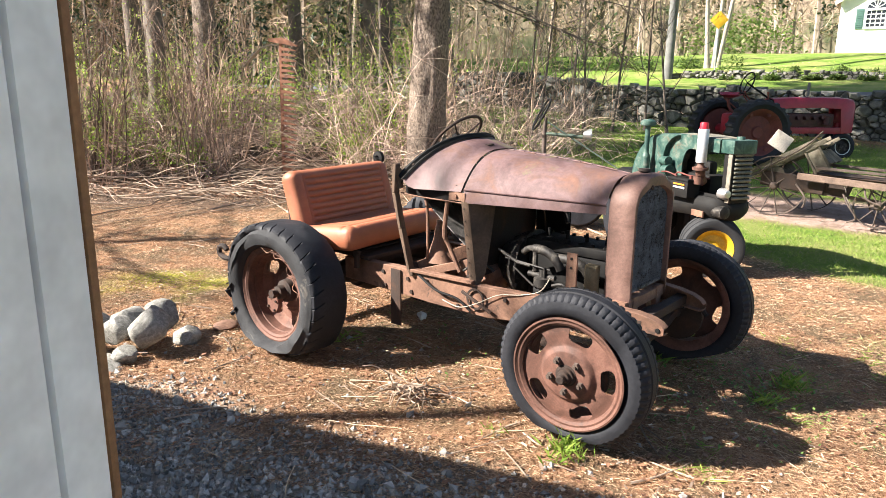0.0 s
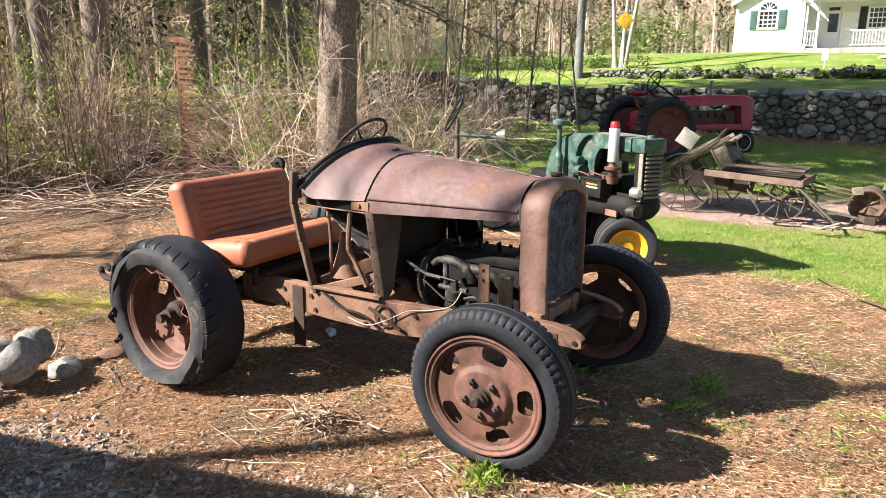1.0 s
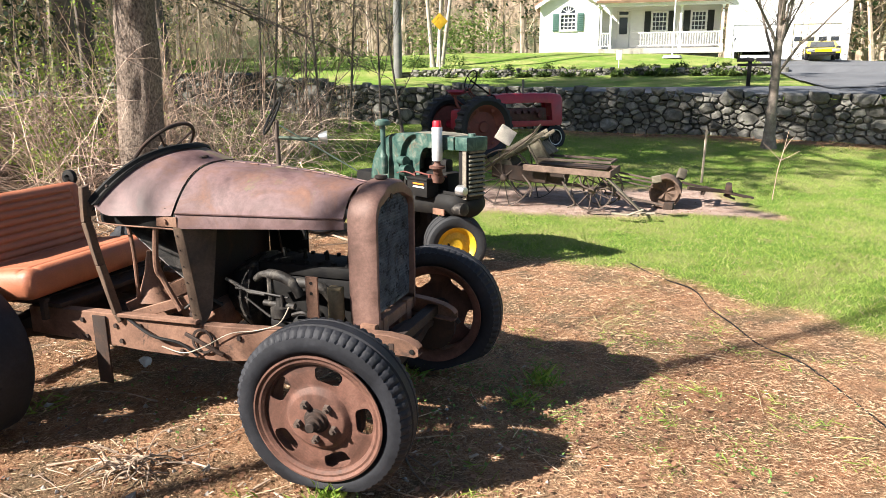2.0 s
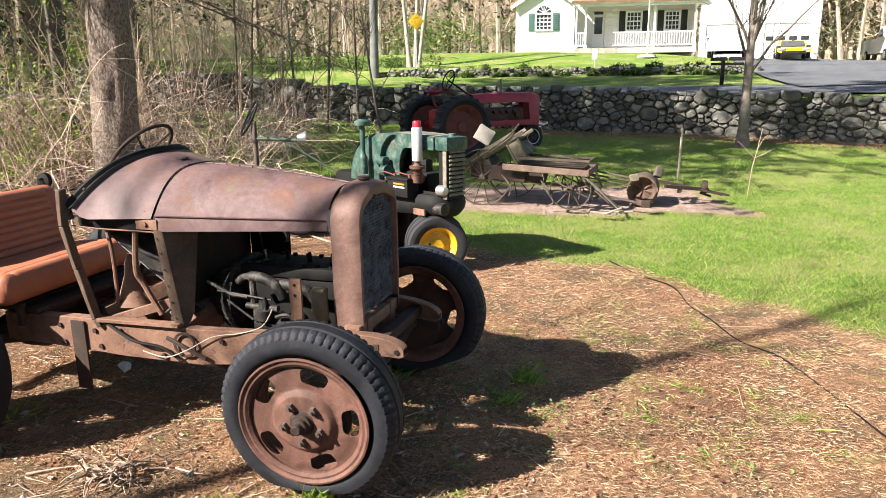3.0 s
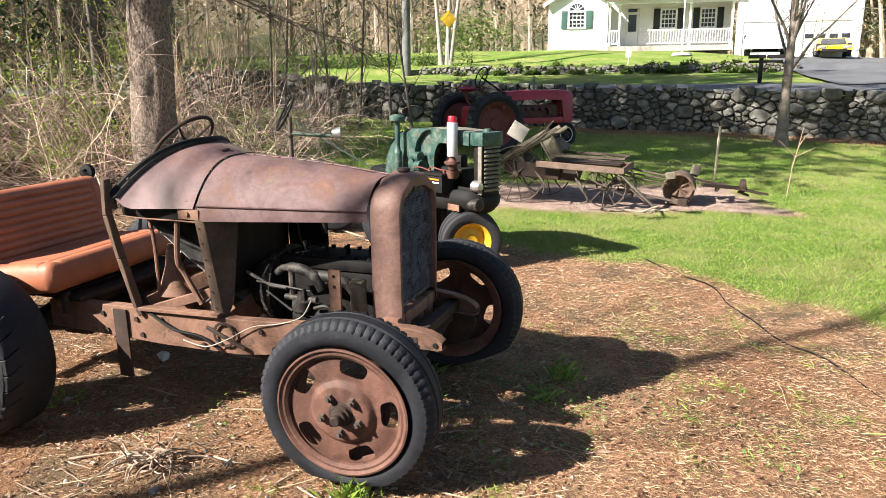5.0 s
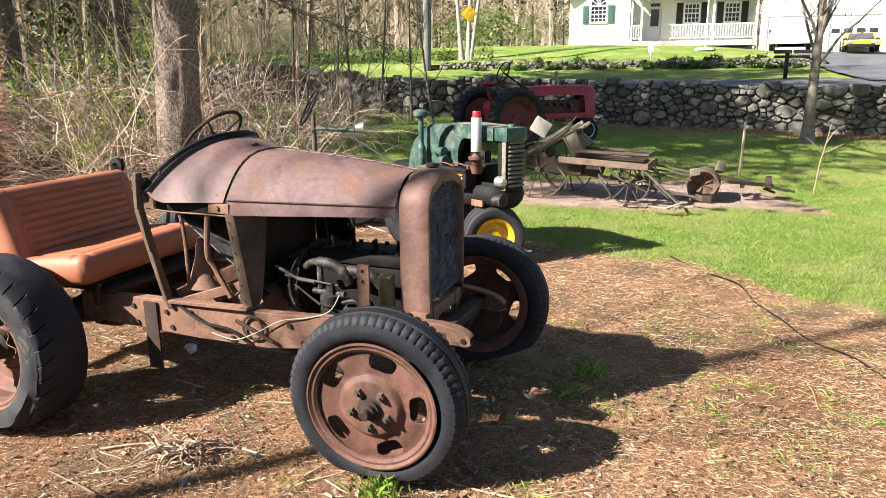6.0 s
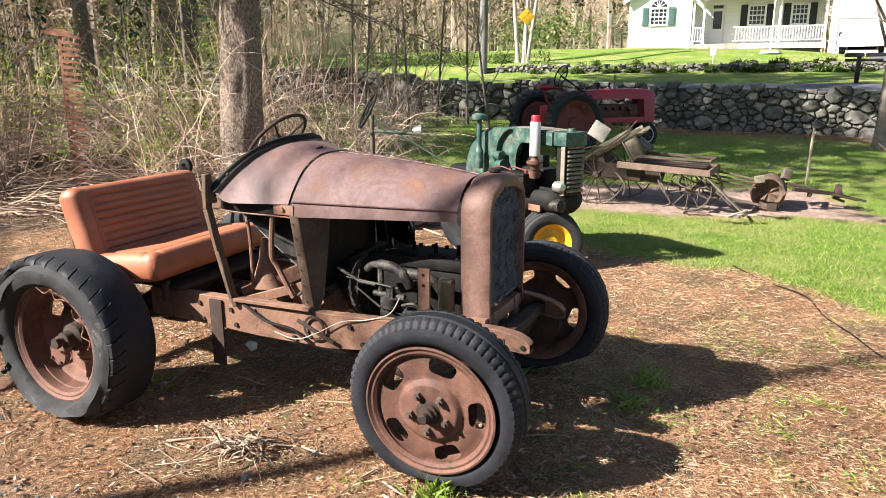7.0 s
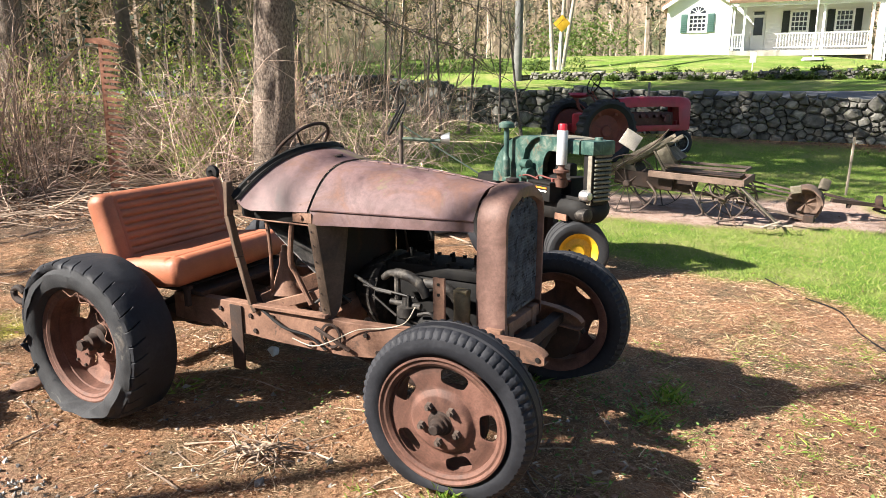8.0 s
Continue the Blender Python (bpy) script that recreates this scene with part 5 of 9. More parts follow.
for k in range(70):
    f = k / 69
    yy = 18.0 + 17.8 * f
    xa, xb = 14.0 + 0.452 * (yy - 19.5), 40.0 + 2 * f
    rows.append([(xa + (xb - xa) * j / 50, yy, ground_z(xa + (xb - xa) * j / 50, yy) + 0.075) for j in range(51)])
strip("driveway", rows, M["asphalt"], "asphalt driveway leading up to the garage", "driveway")
rows = []
for k in range(24):
    f = k / 23
    x, y = 26.8 + 14 * f, 34.5 - 6.0 * f ** 1.4
    rows.append([(x, y, ground_z(x, y) + 0.10), (x + 0.3, y + 1.6, ground_z(x + 0.3, y + 1.6) + 0.12)])
strip("concrete_apron", rows, M["concrete"], "pale concrete strip curving beside the driveway", "driveway")


# ---- corner of the outbuilding beside the camera; unseen wing added to shade the gravel ----
def outbuilding():
    b = thing("outbuilding", "white painted wooden outbuilding with a raw wood corner edge", "outbuilding", kind="structure")
    bm = BM()
    box(bm, 0.36, -1.56, 1.45, 0.10, 5.0, 2.9)
    part("side_wall", bm, M["board_paint"], b)
    bm = BM()
    box(bm, 0.418, 0.86, 1.45, 0.016, 0.352, 2.9, 0.003)
    part("trim_board", bm, M["board_paint"], b, "white trim board")
    bm = BM()
    box(bm, 0.418, 1.0655, 1.45, 0.016, 0.047, 2.9, 0.003)
    part("trim_board", bm, M["board_paint"], b, "white trim board")
    bm = BM()
    box(bm, 0.404, 1.0945, 1.45, 0.046, 0.009, 2.9, 0.002)
    part("edge_strip", bm, M["raw_wood"], b, "raw brown wood edge")
    bm = BM()
    box(bm, -2.9, 0.98, 1.45, 6.4, 0.10, 2.9)
    part("front_wall", bm, M["board_paint"], b)
    # added wing, out of view, only there to block the sun
    bm = BM()
    box(bm, -6.2, 0.7, 1.35, 6.0, 3.2, 2.7, 0, Matrix.Rotation(radians(-9.4), 4, "Z"))
    part("wing_wall", bm, M["board_paint"], b)
    bm = BM()
    # first slab: the added wing's roof, turned to set the shadow's edge
    box(bm, -6.1, 0.77, 2.78, 6.9, 3.9, 0.12, 0.01, Matrix.Rotation(radians(-9.4), 4, "Z"))
    box(bm, -3.0, -1.6, 3.0, 7.0, 5.6, 0.12, 0.01)
    part("roof", bm, M["roof"], b)


outbuilding()


# ---- white house across the road ----
def house():
    h = thing("house", "white single-storey house with green shutters and a railed porch", "house", pose(11.61, 40.0, 3.49, 0, 0, -18))
    siding = M["siding"]

    def wall_with_holes(x0, x1, z0, z1, y, holes, name="wall"):
        """Front wall made of the solid pieces round its openings."""
        xs = sorted({x0, x1, *[v for a in holes for v in a[:2]]})
        for xa, xb in zip(xs, xs[1:]):
            hs = sorted((a[2], a[3]) for a in holes if a[0] <= xa + 1e-6 and a[1] >= xb - 1e-6)
            z = z0
            for za, zb in hs + [(z1, z1)]:
                if za > z:
                    bm = BM()
                    box(bm, (xa + xb) / 2, y + 0.1, (z + za) / 2, xb - xa, 0.2, za - z)
                    part(name, bm, siding, h, "white clapboard wall")
                z = zb

    def window(x0, x1, z0, z1, y, cols, rows_, shutters=True, arch=False):
        bm = BM()
        ring = [(x0, z0), (x1, z0), (x1, z1), (x0, z1)]
        sgn = [(-1, -1), (1, -1), (1, 1), (-1, 1)]
        loft(bm, [[(x + o * sx, yy, z + o * sz) for (x, z), (sx, sz) in zip(ring, sgn)] for o, yy in ((-0.04, y + 0.06), (-0.04, y - 0.07), (0.06, y - 0.07), (0.06, y + 0.03))], True)
        bmesh.ops.recalc_face_normals(bm, faces=bm.faces)
        w = part("window", bm, M["white_paint"], h, "white framed window")
        for k in range(1, cols):
            bm = BM()
            box(bm, x0 + (x1 - x0) * k / cols, y + 0.03, (z0 + z1) / 2, 0.035, 0.04, z1 - z0)
            part("glazing_bar", bm, M["white_paint"], w)
        for k in range(1, rows_):
            bm = BM()
            box(bm, (x0 + x1) / 2, y + 0.026, z0 + (z1 - z0) * k / rows_, x1 - x0, 0.04, 0.035 if k * 2 != rows_ else 0.06)
            part("glazing_bar", bm, M["white_paint"], w)
        bm = BM()
        box(bm, (x0 + x1) / 2, y + 0.08, (z0 + z1) / 2, x1 - x0, 0.02, z1 - z0)
        part("pane", bm, M["dark_glass"], w)
        if arch:
            bm = BM()
            c, r = (x0 + x1) / 2, (x1 - x0) / 2
            vs = [bm.verts.new((c + r * math.cos(math.pi * k / 16), y - 0.012, z1 + 0.06 + 0.9 * r * math.sin(math.pi * k / 16))) for k in range(17)]
            bm.faces.new(vs)
            part("fanlight", bm, M["dark_glass"], w, "half-round fanlight")
            bm = BM()
            tube(bm, [(v[0], v[1], v[2]) for v in [(c + r * math.cos(math.pi * k / 16), y - 0.02, z1 + 0.06 + 0.9 * r * math.sin(math.pi * k / 16)) for k in range(17)]], 0.035, 6)
            part("fanlight_frame", bm, M["white_paint"], w)
            for k in (3, 6, 8, 10, 13):
                bm = BM()
                tube(bm, [(c, y - 0.02, z1 + 0.06), (c + r * math.cos(math.pi * k / 16), y - 0.02, z1 + 0.06 + 0.9 * r * math.sin(math.pi * k / 16))], 0.016, 4)
                part("glazing_bar", bm, M["white_paint"], w)
        if shutters:
            paint = M["shutter"] if arch else M["shutter_dark"]
            for xs in (x0 - 0.24, x1 + 0.24):
                bm = BM()
                box(bm, xs, y - 0.03, (z0 + z1) / 2, 0.34, 0.05, z1 - z0 + 0.1, 0.01)
                sh = part("shutter", bm, paint, h, "teal green louvred shutter" if arch else "black louvred shutter")
                for k in range(8):
                    bm = BM()
                    box(bm, xs, y - 0.064, z0 + (z1 - z0) * (k + 0.5) / 8, 0.26, 0.02, 0.05)
                    part("slat", bm, paint, sh)

    # gabled wing
    wall_with_holes(0, 3.2, -0.3, 2.5, 0, [(1.11, 1.96, 1.2, 2.04)])
    window(1.11, 1.96, 1.2, 2.04, 0, 4, 4, True, True)
    bm = BM()
    for y in (0.0, 0.15):
        vs = [bm.verts.new(p) for p in ((0, y, 2.5), (3.2, y, 2.5), (1.6, y, 3.5))]
        bm.faces.new(vs)
    part("gable", bm, siding, h)
    bm = BM()
    box(bm, 0.1, 4.2, 1.1, 0.2, 8, 2.8)
    box(bm, 3.1, 0.95, 1.1, 0.2, 1.5, 2.8)
    part("side_wall", bm, siding, h)
    for s in (-1, 1):
        bm = BM()
        loft(bm, [[(1.6, -0.3, 3.62), (1.6 + s * 1.85, -0.3, 2.44)], [(1.6, 9, 3.62), (1.6 + s * 1.85, 9, 2.44)]])
        thicken(bm, 0.12)
        part("gable_roof", bm, M["roof"], h)
        bm = BM()
        bar(bm, (1.6, -0.31, 3.55), (1.6 + s * 1.85, -0.31, 2.37), 0.05, 0.16)
        part("barge_board", bm, M["white_paint"], h)
    # recessed front behind the porch
    wall_with_holes(3.2, 9.8, -0.3, 2.6, 1.7, [(4.25, 4.95, 0.32, 2.3), (6.15, 6.95, 1.2, 2.2), (8.25, 9.03, 1.2, 2.2)])
    window(6.15, 6.95, 1.2, 2.2, 1.7, 4, 4)
    window(8.25, 9.03, 1.2, 2.2, 1.7, 4, 4)
    bm = BM()
    box(bm, 4.6, 1.78, 1.3, 0.68, 0.06, 1.95)
    d = part("front_door", bm, M["white_paint"], h, "white front door with glass")
    bm = BM()
    box(bm, 4.6, 1.73, 1.5, 0.44, 0.04, 0.9)
    box(bm, 4.6, 1.73, 2.18, 0.5, 0.04, 0.16)
    part("pane", bm, M["dark_glass"], d)
    bm = BM()
    box(bm, 6.45, 0.85, 0.05, 6.5, 1.7, 0.28)
    part("porch_floor", bm, M["porch"], h, "grey-tan porch floor")
    for x in (3.3, 3.82, 7.47, 9.6):
        bm = BM()
        box(bm, x, 0.1, 1.25, 0.1, 0.1, 2.2, 0.01)
        box(bm, x, 0.1, 0.28, 0.16, 0.16, 0.18, 0.01)
        box(bm, x, 0.1, 2.33, 0.16, 0.16, 0.1, 0.01)
        part("porch_post", bm, M["white_paint"], h)
    for a, b in ((3.3, 3.82), (5.3, 7.47), (7.47, 9.6)):
        bm = BM()
        box(bm, (a + b) / 2, 0.1, 1.0, b - a, 0.07, 0.06)
        bm_low = BM()
        box(bm_low, (a + b) / 2, 0.1, 0.32, b - a, 0.07, 0.05)
        part("bottom_rail", bm_low, M["white_paint"], h)
        n = int((b - a) / 0.13)
        rl = part("porch_rail", bm, M["white_paint"], h, "white balustrade")
        for k in range(1, n):
            bm = BM()
            box(bm, a + (b - a) * k / n, 0.1, 0.66, 0.035, 0.035, 0.66)
            part("baluster", bm, M["white_paint"], rl)
    bm = BM()
    box(bm, 6.45, -0.1, 2.44, 6.7, 0.25, 0.16)
    part("porch_beam", bm, M["white_paint"], h)
    bm = BM()
    loft(bm, [[(3.0, -0.4, 2.52), (10.0, -0.4, 2.52)], [(3.0, 5, 4.5), (10.0, 5, 4.5)]])
    thicken(bm, 0.12)
    part("main_roof", bm, M["roof"], h)
    # garage with two doors
    wall_with_holes(9.8, 15.8, -1.2, 4.2, -0.2, [(10.1, 12.5, -0.75, 1.28), (13.05, 15.4, -0.75, 1.28)], "garage_wall")
    bm = BM()
    box(bm, 15.7, 4, 1.5, 0.2, 8.4, 5.0)
    part("side_wall", bm, siding, h)
    bm = BM()
    loft(bm, [[(9.5, -0.6, 4.2), (16.1, -0.6, 4.2)], [(9.5, 5, 6.2), (16.1, 5, 6.2)]])
    thicken(bm, 0.14)
    part("garage_roof", bm, M["roof"], h)
    for x0, x1 in ((10.1, 12.5), (13.05, 15.4)):
        bm = BM()
        for k in range(4):
            box(bm, (x0 + x1) / 2, -0.12, -0.75 + 0.507 * (k + 0.5), x1 - x0, 0.05, 0.49, 0.01)
        g = part("garage_door", bm, M["white_paint"], h, "white panelled garage door")
        for k in range(4):
            bm = BM()
            box(bm, x0 + (x1 - x0) * (k + 0.5) / 4, -0.155, 0.52, (x1 - x0) / 4 - 0.2, 0.03, 0.22)
            part("door_pane", bm, M["dark_glass"], g)
    bm = BM()
    box(bm, -1.6, -0.4, -0.2, 3.0, 0.25, 0.22, 0.03)
    part("bed_edging", bm, M["concrete"], h)
    return h


def siding_material():
    m, nt, b = mat("white_siding")
    v = coords(nt)
    sep = nt.nodes.new("ShaderNodeSeparateXYZ")
    nt.links.new(v, sep.inputs[0])
    fr = nt.nodes.new("ShaderNodeMath")
    fr.operation = 'FRACT'
    mul = nt.nodes.new("ShaderNodeMath")
    mul.operation = 'MULTIPLY'
    mul.inputs[1].default_value = 8.0
    nt.links.new(sep.outputs[2], mul.inputs[0])
    nt.links.new(mul.outputs[0], fr.inputs[0])
    n = noise_tex(nt, v, 1.2, 4)
    nt.links.new(ramp(nt, n, [(0.3, (0.74, 0.75, 0.76)), (0.7, (0.82, 0.82, 0.81))]), b.inputs["Base Color"])
    b.inputs["Roughness"].default_value = 0.55
    bump(nt, b, fr.outputs[0], 0.6, 0.02)
    return m


M["siding"] = siding_material()
M["porch"] = weathered("porch_paint", [(0.3, (0.38, 0.35, 0.30)), (0.7, (0.5, 0.46, 0.40))], 2, 30, 0.8)
house()


def flagpole():
    f = thing("flagpole", "thin white flagpole on a round pale base in the lawn", "flagpole", pose(16.1, 33.0, ground_z(16.1, 33.0)))
    bm = BM()
    tube(bm, [(0, 0, 0), (0, 0, 6)], [0.035, 0.02], 8)
    part("pole", bm, M["white_paint"], f)
    bm = BM()
    lathe(bm, [(0, 0.12), (0.4, 0.12), (0.46, 0.0), (0, -0.05)], 20, 'Z')
    part("base", bm, M["concrete"], f)
    bm = BM()
    loft(bm, [[(0.02 + 0.09 * math.sin(3 * k), 0.05 * math.sin(2.2 * k), 3.4 - 0.16 * k) for k in range(5)], [(0.22 + 0.07 * math.sin(2 * k), 0.06 * math.cos(2 * k), 3.4 - 0.17 * k) for k in range(5)]])
    part("flag", bm, M["flag"], f, "limp dark blue flag")


M["flag"] = plain("flag_cloth", (0.06, 0.08, 0.2), 0.8)
flagpole()


def car(name, label, at, turn, paint, length, width, height, van=False):
    c = thing(name, label, "car", Matrix.Translation((at[0], at[1], ground_z(*at) + 0.05)) @ Matrix.Rotation(radians(turn), 4, 'Z'))
    hl, hw = length / 2, width / 2
    hood = 0.62 * height if not van else 0.66 * height
    prof = [(-hl, 0.30), (-hl, hood * 0.95), (-hl * 0.78, hood), (-hl * 0.45, height), (hl * 0.12, height), (hl * 0.42, hood * 1.02), (hl * 0.92, hood * 0.88), (hl, hood * 0.7), (hl, 0.28)]
    if van:
        prof = [(-hl, 0.45), (-hl, hood), (-hl * 0.1, hood), (-hl * 0.06, height), (hl * 0.22, height), (hl * 0.42, hood * 1.05), (hl * 0.92, hood * 0.95), (hl, hood * 0.8), (hl, 0.42)]
    bm = BM()
    loft(bm, [[(x, -hw * (0.80 if z > hood * 1.1 else 0.96), z) for x, z in prof], [(x, -hw * (0.74 if z > hood * 1.1 else 1.0), z + 0.005) for x, z in prof], [(x, hw * (0.74 if z > hood * 1.1 else 1.0), z + 0.005) for x, z in prof], [(x, hw * (0.80 if z > hood * 1.1 else 0.96), z) for x, z in prof]])
    for s in (-1, 1):
        bm.faces.new([bm.verts.new((x, s * hw * (0.78 if z > hood * 1.1 else 0.97), z)) for x, z in prof])
    bmesh.ops.remove_doubles(bm, verts=bm.verts, dist=0.03)
    bmesh.ops.recalc_face_normals(bm, faces=bm.faces)
    body = part("body", bm, paint, c)
    bm = BM()
    xa, xb = (hl * 0.13, hl * 0.42) if not van else (hl * 0.23, hl * 0.42)
    loft(bm, [[(xa + 0.03, -hw * 0.66, height - 0.04), (xa + 0.03, hw * 0.66, height - 0.04)], [(xb + 0.02, -hw * 0.74, hood * 1.04), (xb + 0.02, hw * 0.74, hood * 1.04)]])
    thicken(bm, 0.02)
    part("windscreen", bm, M["dark_glass"], body)
    for s in (-1, 1):
        bm = BM()
        xr = -hl * 0.42 if not van else -hl * 0.02
        vs = [bm.verts.new(p) for p in ((xr, s * (hw * 0.8 + 0.012), height - 0.08), (xa - 0.05, s * (hw * 0.8 + 0.012), height - 0.08), (xb - 0.15, s * (hw * 0.97), hood * 1.06), (xr - 0.15, s * hw * 0.97, hood * 1.06))]
        bm.faces.new(vs)
        thicken(bm, 0.01)
        part("side_window", bm, M["dark_glass"], body)
        bm = BM()
        box(bm, hl - 0.03, s * hw * 0.7, hood * 0.72, 0.08, 0.34, 0.13, 0.03)
        part("headlight", bm, M["silver"], body)
        for x in (-hl * 0.62, hl * 0.62):
            bm = BM()
            lathe(bm, [(0, -0.1), (0.2, -0.1), (0.31, -0.09), (0.33, 0), (0.31, 0.09), (0, 0.1)], 20, 'Y', at=(x, s * (hw - 0.09), 0.33))
            w = part("wheel", bm, M["rubber"], c)
            bm = BM()
            lathe(bm, [(0, -0.11), (0.2, -0.105), (0, 0.105)], 16, 'Y', at=(x, s * (hw - 0.09), 0.33))
            part("wheel_cover", bm, M["silver"], w)
    bm = BM()
    box(bm, hl - 0.01, 0, hood * 0.48, 0.05, width * 0.7, 0.16, 0.02)
    part("grille", bm, M["black_iron"], body)
    return c


car("yellow_car", "bright yellow coupe parked before the garage", (24.3, 33.9), -122, M["car_yellow"], 3.7, 1.5, 0.92)
car("white_car", "white car parked before the garage", (20.9, 34.1), 58, M["car_white"], 4.2, 1.75, 1.4)
car("white_pickup", "white pickup truck parked beside the woods", (33.0, 37.0), -115, M["car_white"], 5.4, 2.0, 1.9, True)


def mailbox():
    m = thing("mailbox", "dark mailbox on a black roadside post", "mailbox", pose(12.35, 20.2, ground_z(12.35, 20.2) - 0.12, 0, 0, -20))
    bm = BM()
    box(bm, 0, 0, 0.4, 0.1, 0.1, 0.9, 0.01)
    box(bm, 0.12, 0, 0.76, 0.9, 0.09, 0.07, 0.01)
    part("post", bm, M["black_iron"], m)
    for dx in (-0.12, 0.38):
        bm = BM()
        rows = [[(x, 0.09 * math.cos(math.pi * k / 10), 0.80 + 0.10 * (1 if k in (0, 10) else 1) * math.sin(math.pi * k / 10) + 0.05) for k in range(11)] for x in (dx - 0.22, dx + 0.22)]
        vs = loft(bm, rows)
        bm.faces.new(vs[0])
        bm.faces.new(vs[1])
        thicken(bm, 0.004)
        part("box", bm, M["black_iron"], m)


mailbox()


def utility_pole():
    p = thing("utility_pole", "weathered grey wooden utility pole beside the road", "utility pole", pose(3.1, 31.6, ground_z(3.1, 31.6) - 0.02))
    bm = BM()
    tube(bm, [(0, 0, -0.3), (0.03, 0, 3), (0.05, 0, 6), (0.06, 0, 10)], [0.19, 0.17, 0.155, 0.13], 14)
    part("shaft", bm, M["grey_pole"], p)
    bm = BM()
    box(bm, 0.06, 0.0, 9.3, 2.2, 0.1, 0.12, 0.01)
    part("crossarm", bm, M["grey_pole"], p)


utility_pole()


def road_sign():
    x, y = 4.9, 31.5
    s = thing("road_sign", "yellow diamond road sign on a metal post", "road sign", pose(x, y, ground_z(x, y)))
    bm = BM()
    tube(bm, [(0, 0, 0), (0, 0, 2.3)], 0.03, 6)
    part("post", bm, M["silver"], s)
    bm = BM()
    box(bm, 0, -0.04, 2.05, 0.5, 0.015, 0.5, 0.003, Matrix.Rotation(radians(45), 4, 'Y'))
    part("plate", bm, M["yellow"], s, "yellow diamond plate")


road_sign()


def yard_marker():
    x, y = 12.0, 29.2
    s = thing("lawn_sign", "small white sign standing at the garden wall", "sign", pose(x, y, ground_z(x, y)))
    bm = BM()
    box(bm, 0, 0, 0.5, 0.24, 0.02, 0.4, 0.004)
    part("panel", bm, M["white_paint"], s)
    bm = BM()
    tube(bm, [(0, 0.01, 0), (0, 0.01, 0.35)], 0.015, 6)
    part("stake", bm, M["white_paint"], s)


yard_marker()


# ---- green tractor behind; its own x runs forward ----
def green_tractor():
    g = thing("green_tractor", "old green tractor with louvred radiator and yellow front wheels", "tractor", pose(1.935, 7.618, -0.02, 0, 0, -56.3))
    # radiator casing with louvres
    bm = BM()
    box(bm, 0.13, 0, 0.97, 0.12, 0.22, 0.46, 0.02)
    part("radiator_case", bm, M["black_iron"], g)
    bm = BM()
    box(bm, 0.165, -0.116, 0.975, 0.05, 0.012, 0.45, 0.004)
    part("radiator_side", bm, M["pale_metal"], g, "pale worn side strip of the radiator")
    for k in range(11):
        z = 0.79 + 0.04 * k
        bm = BM()
        box(bm, 0.196, 0.012, z, 0.024, 0.205, 0.020, 0.004, Matrix.Rotation(radians(35), 4, 'Y'))
        part("louvre", bm, M["louvre"], g)
    bm = BM()
    box(bm, 0.13, 0, 1.262, 0.17, 0.27, 0.125, 0.012)
    lathe(bm, [(0, 0.025), (0.035, 0.025), (0.04, 0), (0, 0)], 14, 'Z', at=(0.11, 0.03, 1.325))
    part("radiator_tank", bm, M["green"], g, "chipped green radiator top tank")
    # hood band: flat on top, rounding down to the rear, open underneath
    n = 16
    outer = [(0.05, 1.315), (-0.3, 1.33)] + [(-0.48 - 0.21 * math.sin(math.pi / 2 * k / n), 1.03 + 0.30 * math.cos(math.pi / 2 * k / n)) for k in range(n + 1)] + [(-0.69, 0.86)]
    inner = [(0.05, 1.20), (-0.26, 1.205)] + [(-0.34 - 0.11 * math.sin(math.pi / 2 * k / n), 1.02 + 0.185 * math.cos(math.pi / 2 * k / n)) for k in range(n + 1)] + [(-0.45, 0.86)]
    for s in (-1, 1):
        bm = BM()
        loft(bm, [[(x, s * 0.15, z) for x, z in inner], [(x, s * 0.152, z) for x, z in outer], [(x, s * 0.13, z + 0.012) for x, z in outer]])
        thicken(bm, 0.012)
        part("hood_side", bm, M["green"], g, "green hood side with arched opening")
    bm = BM()
    loft(bm, [[(x, y, z + 0.014 - 0.06 * y * y) for y in (-0.135, -0.07, 0, 0.07, 0.135)] for x, z in outer])
    thicken(bm, 0.008)
    part("hood_top", bm, M["faded_top"], g, "weathered hood top with faded paint")
    # larger rounded tank behind
    bm = BM()
    rows = [[(-0.50, y, 1.325) for y in (-0.20, -0.18, -0.09, 0, 0.09, 0.18, 0.20)]]
    for k in range(17):
        t = math.pi / 2 * k / 16
        rows.append([(-0.70 - 0.48 * math.sin(t), y, 0.86 + 0.47 * math.cos(t) - (0.02 if abs(y) > 0.2 else 0)) for y in (-0.21, -0.19, -0.1, 0, 0.1, 0.19, 0.21)])
    loft(bm, rows)
    for y in (-1, 1):
        ring = [bm.verts.new((r[0][0], y * abs(r[0][1]), r[0][2])) for r in rows]
        bm.faces.new(ring + [bm.verts.new(q) for q in ((-0.70, y * 0.21, 0.86), (-0.70, y * 0.21, 1.03), (-0.65, y * 0.205, 1.21), (-0.575, y * 0.20, 1.29))])
    loft(bm, [[(x, -w, z), (x, w, z)] for x, w, z in ((-0.70, 0.21, 0.86), (-0.70, 0.21, 1.03), (-0.65, 0.205, 1.21), (-0.575, 0.20, 1.29), (-0.50, 0.20, 1.325))])
    bmesh.ops.recalc_face_normals(bm, faces=bm.faces)
    bmesh.ops.remove_doubles(bm, verts=bm.verts, dist=0.002)
    part("fuel_tank", bm, M["green"], g, "rounded green fuel tank with worn dark patch")
    bm = BM()
    rows = []
    for k in range(4, 10):
        t = math.pi / 2 * k / 16
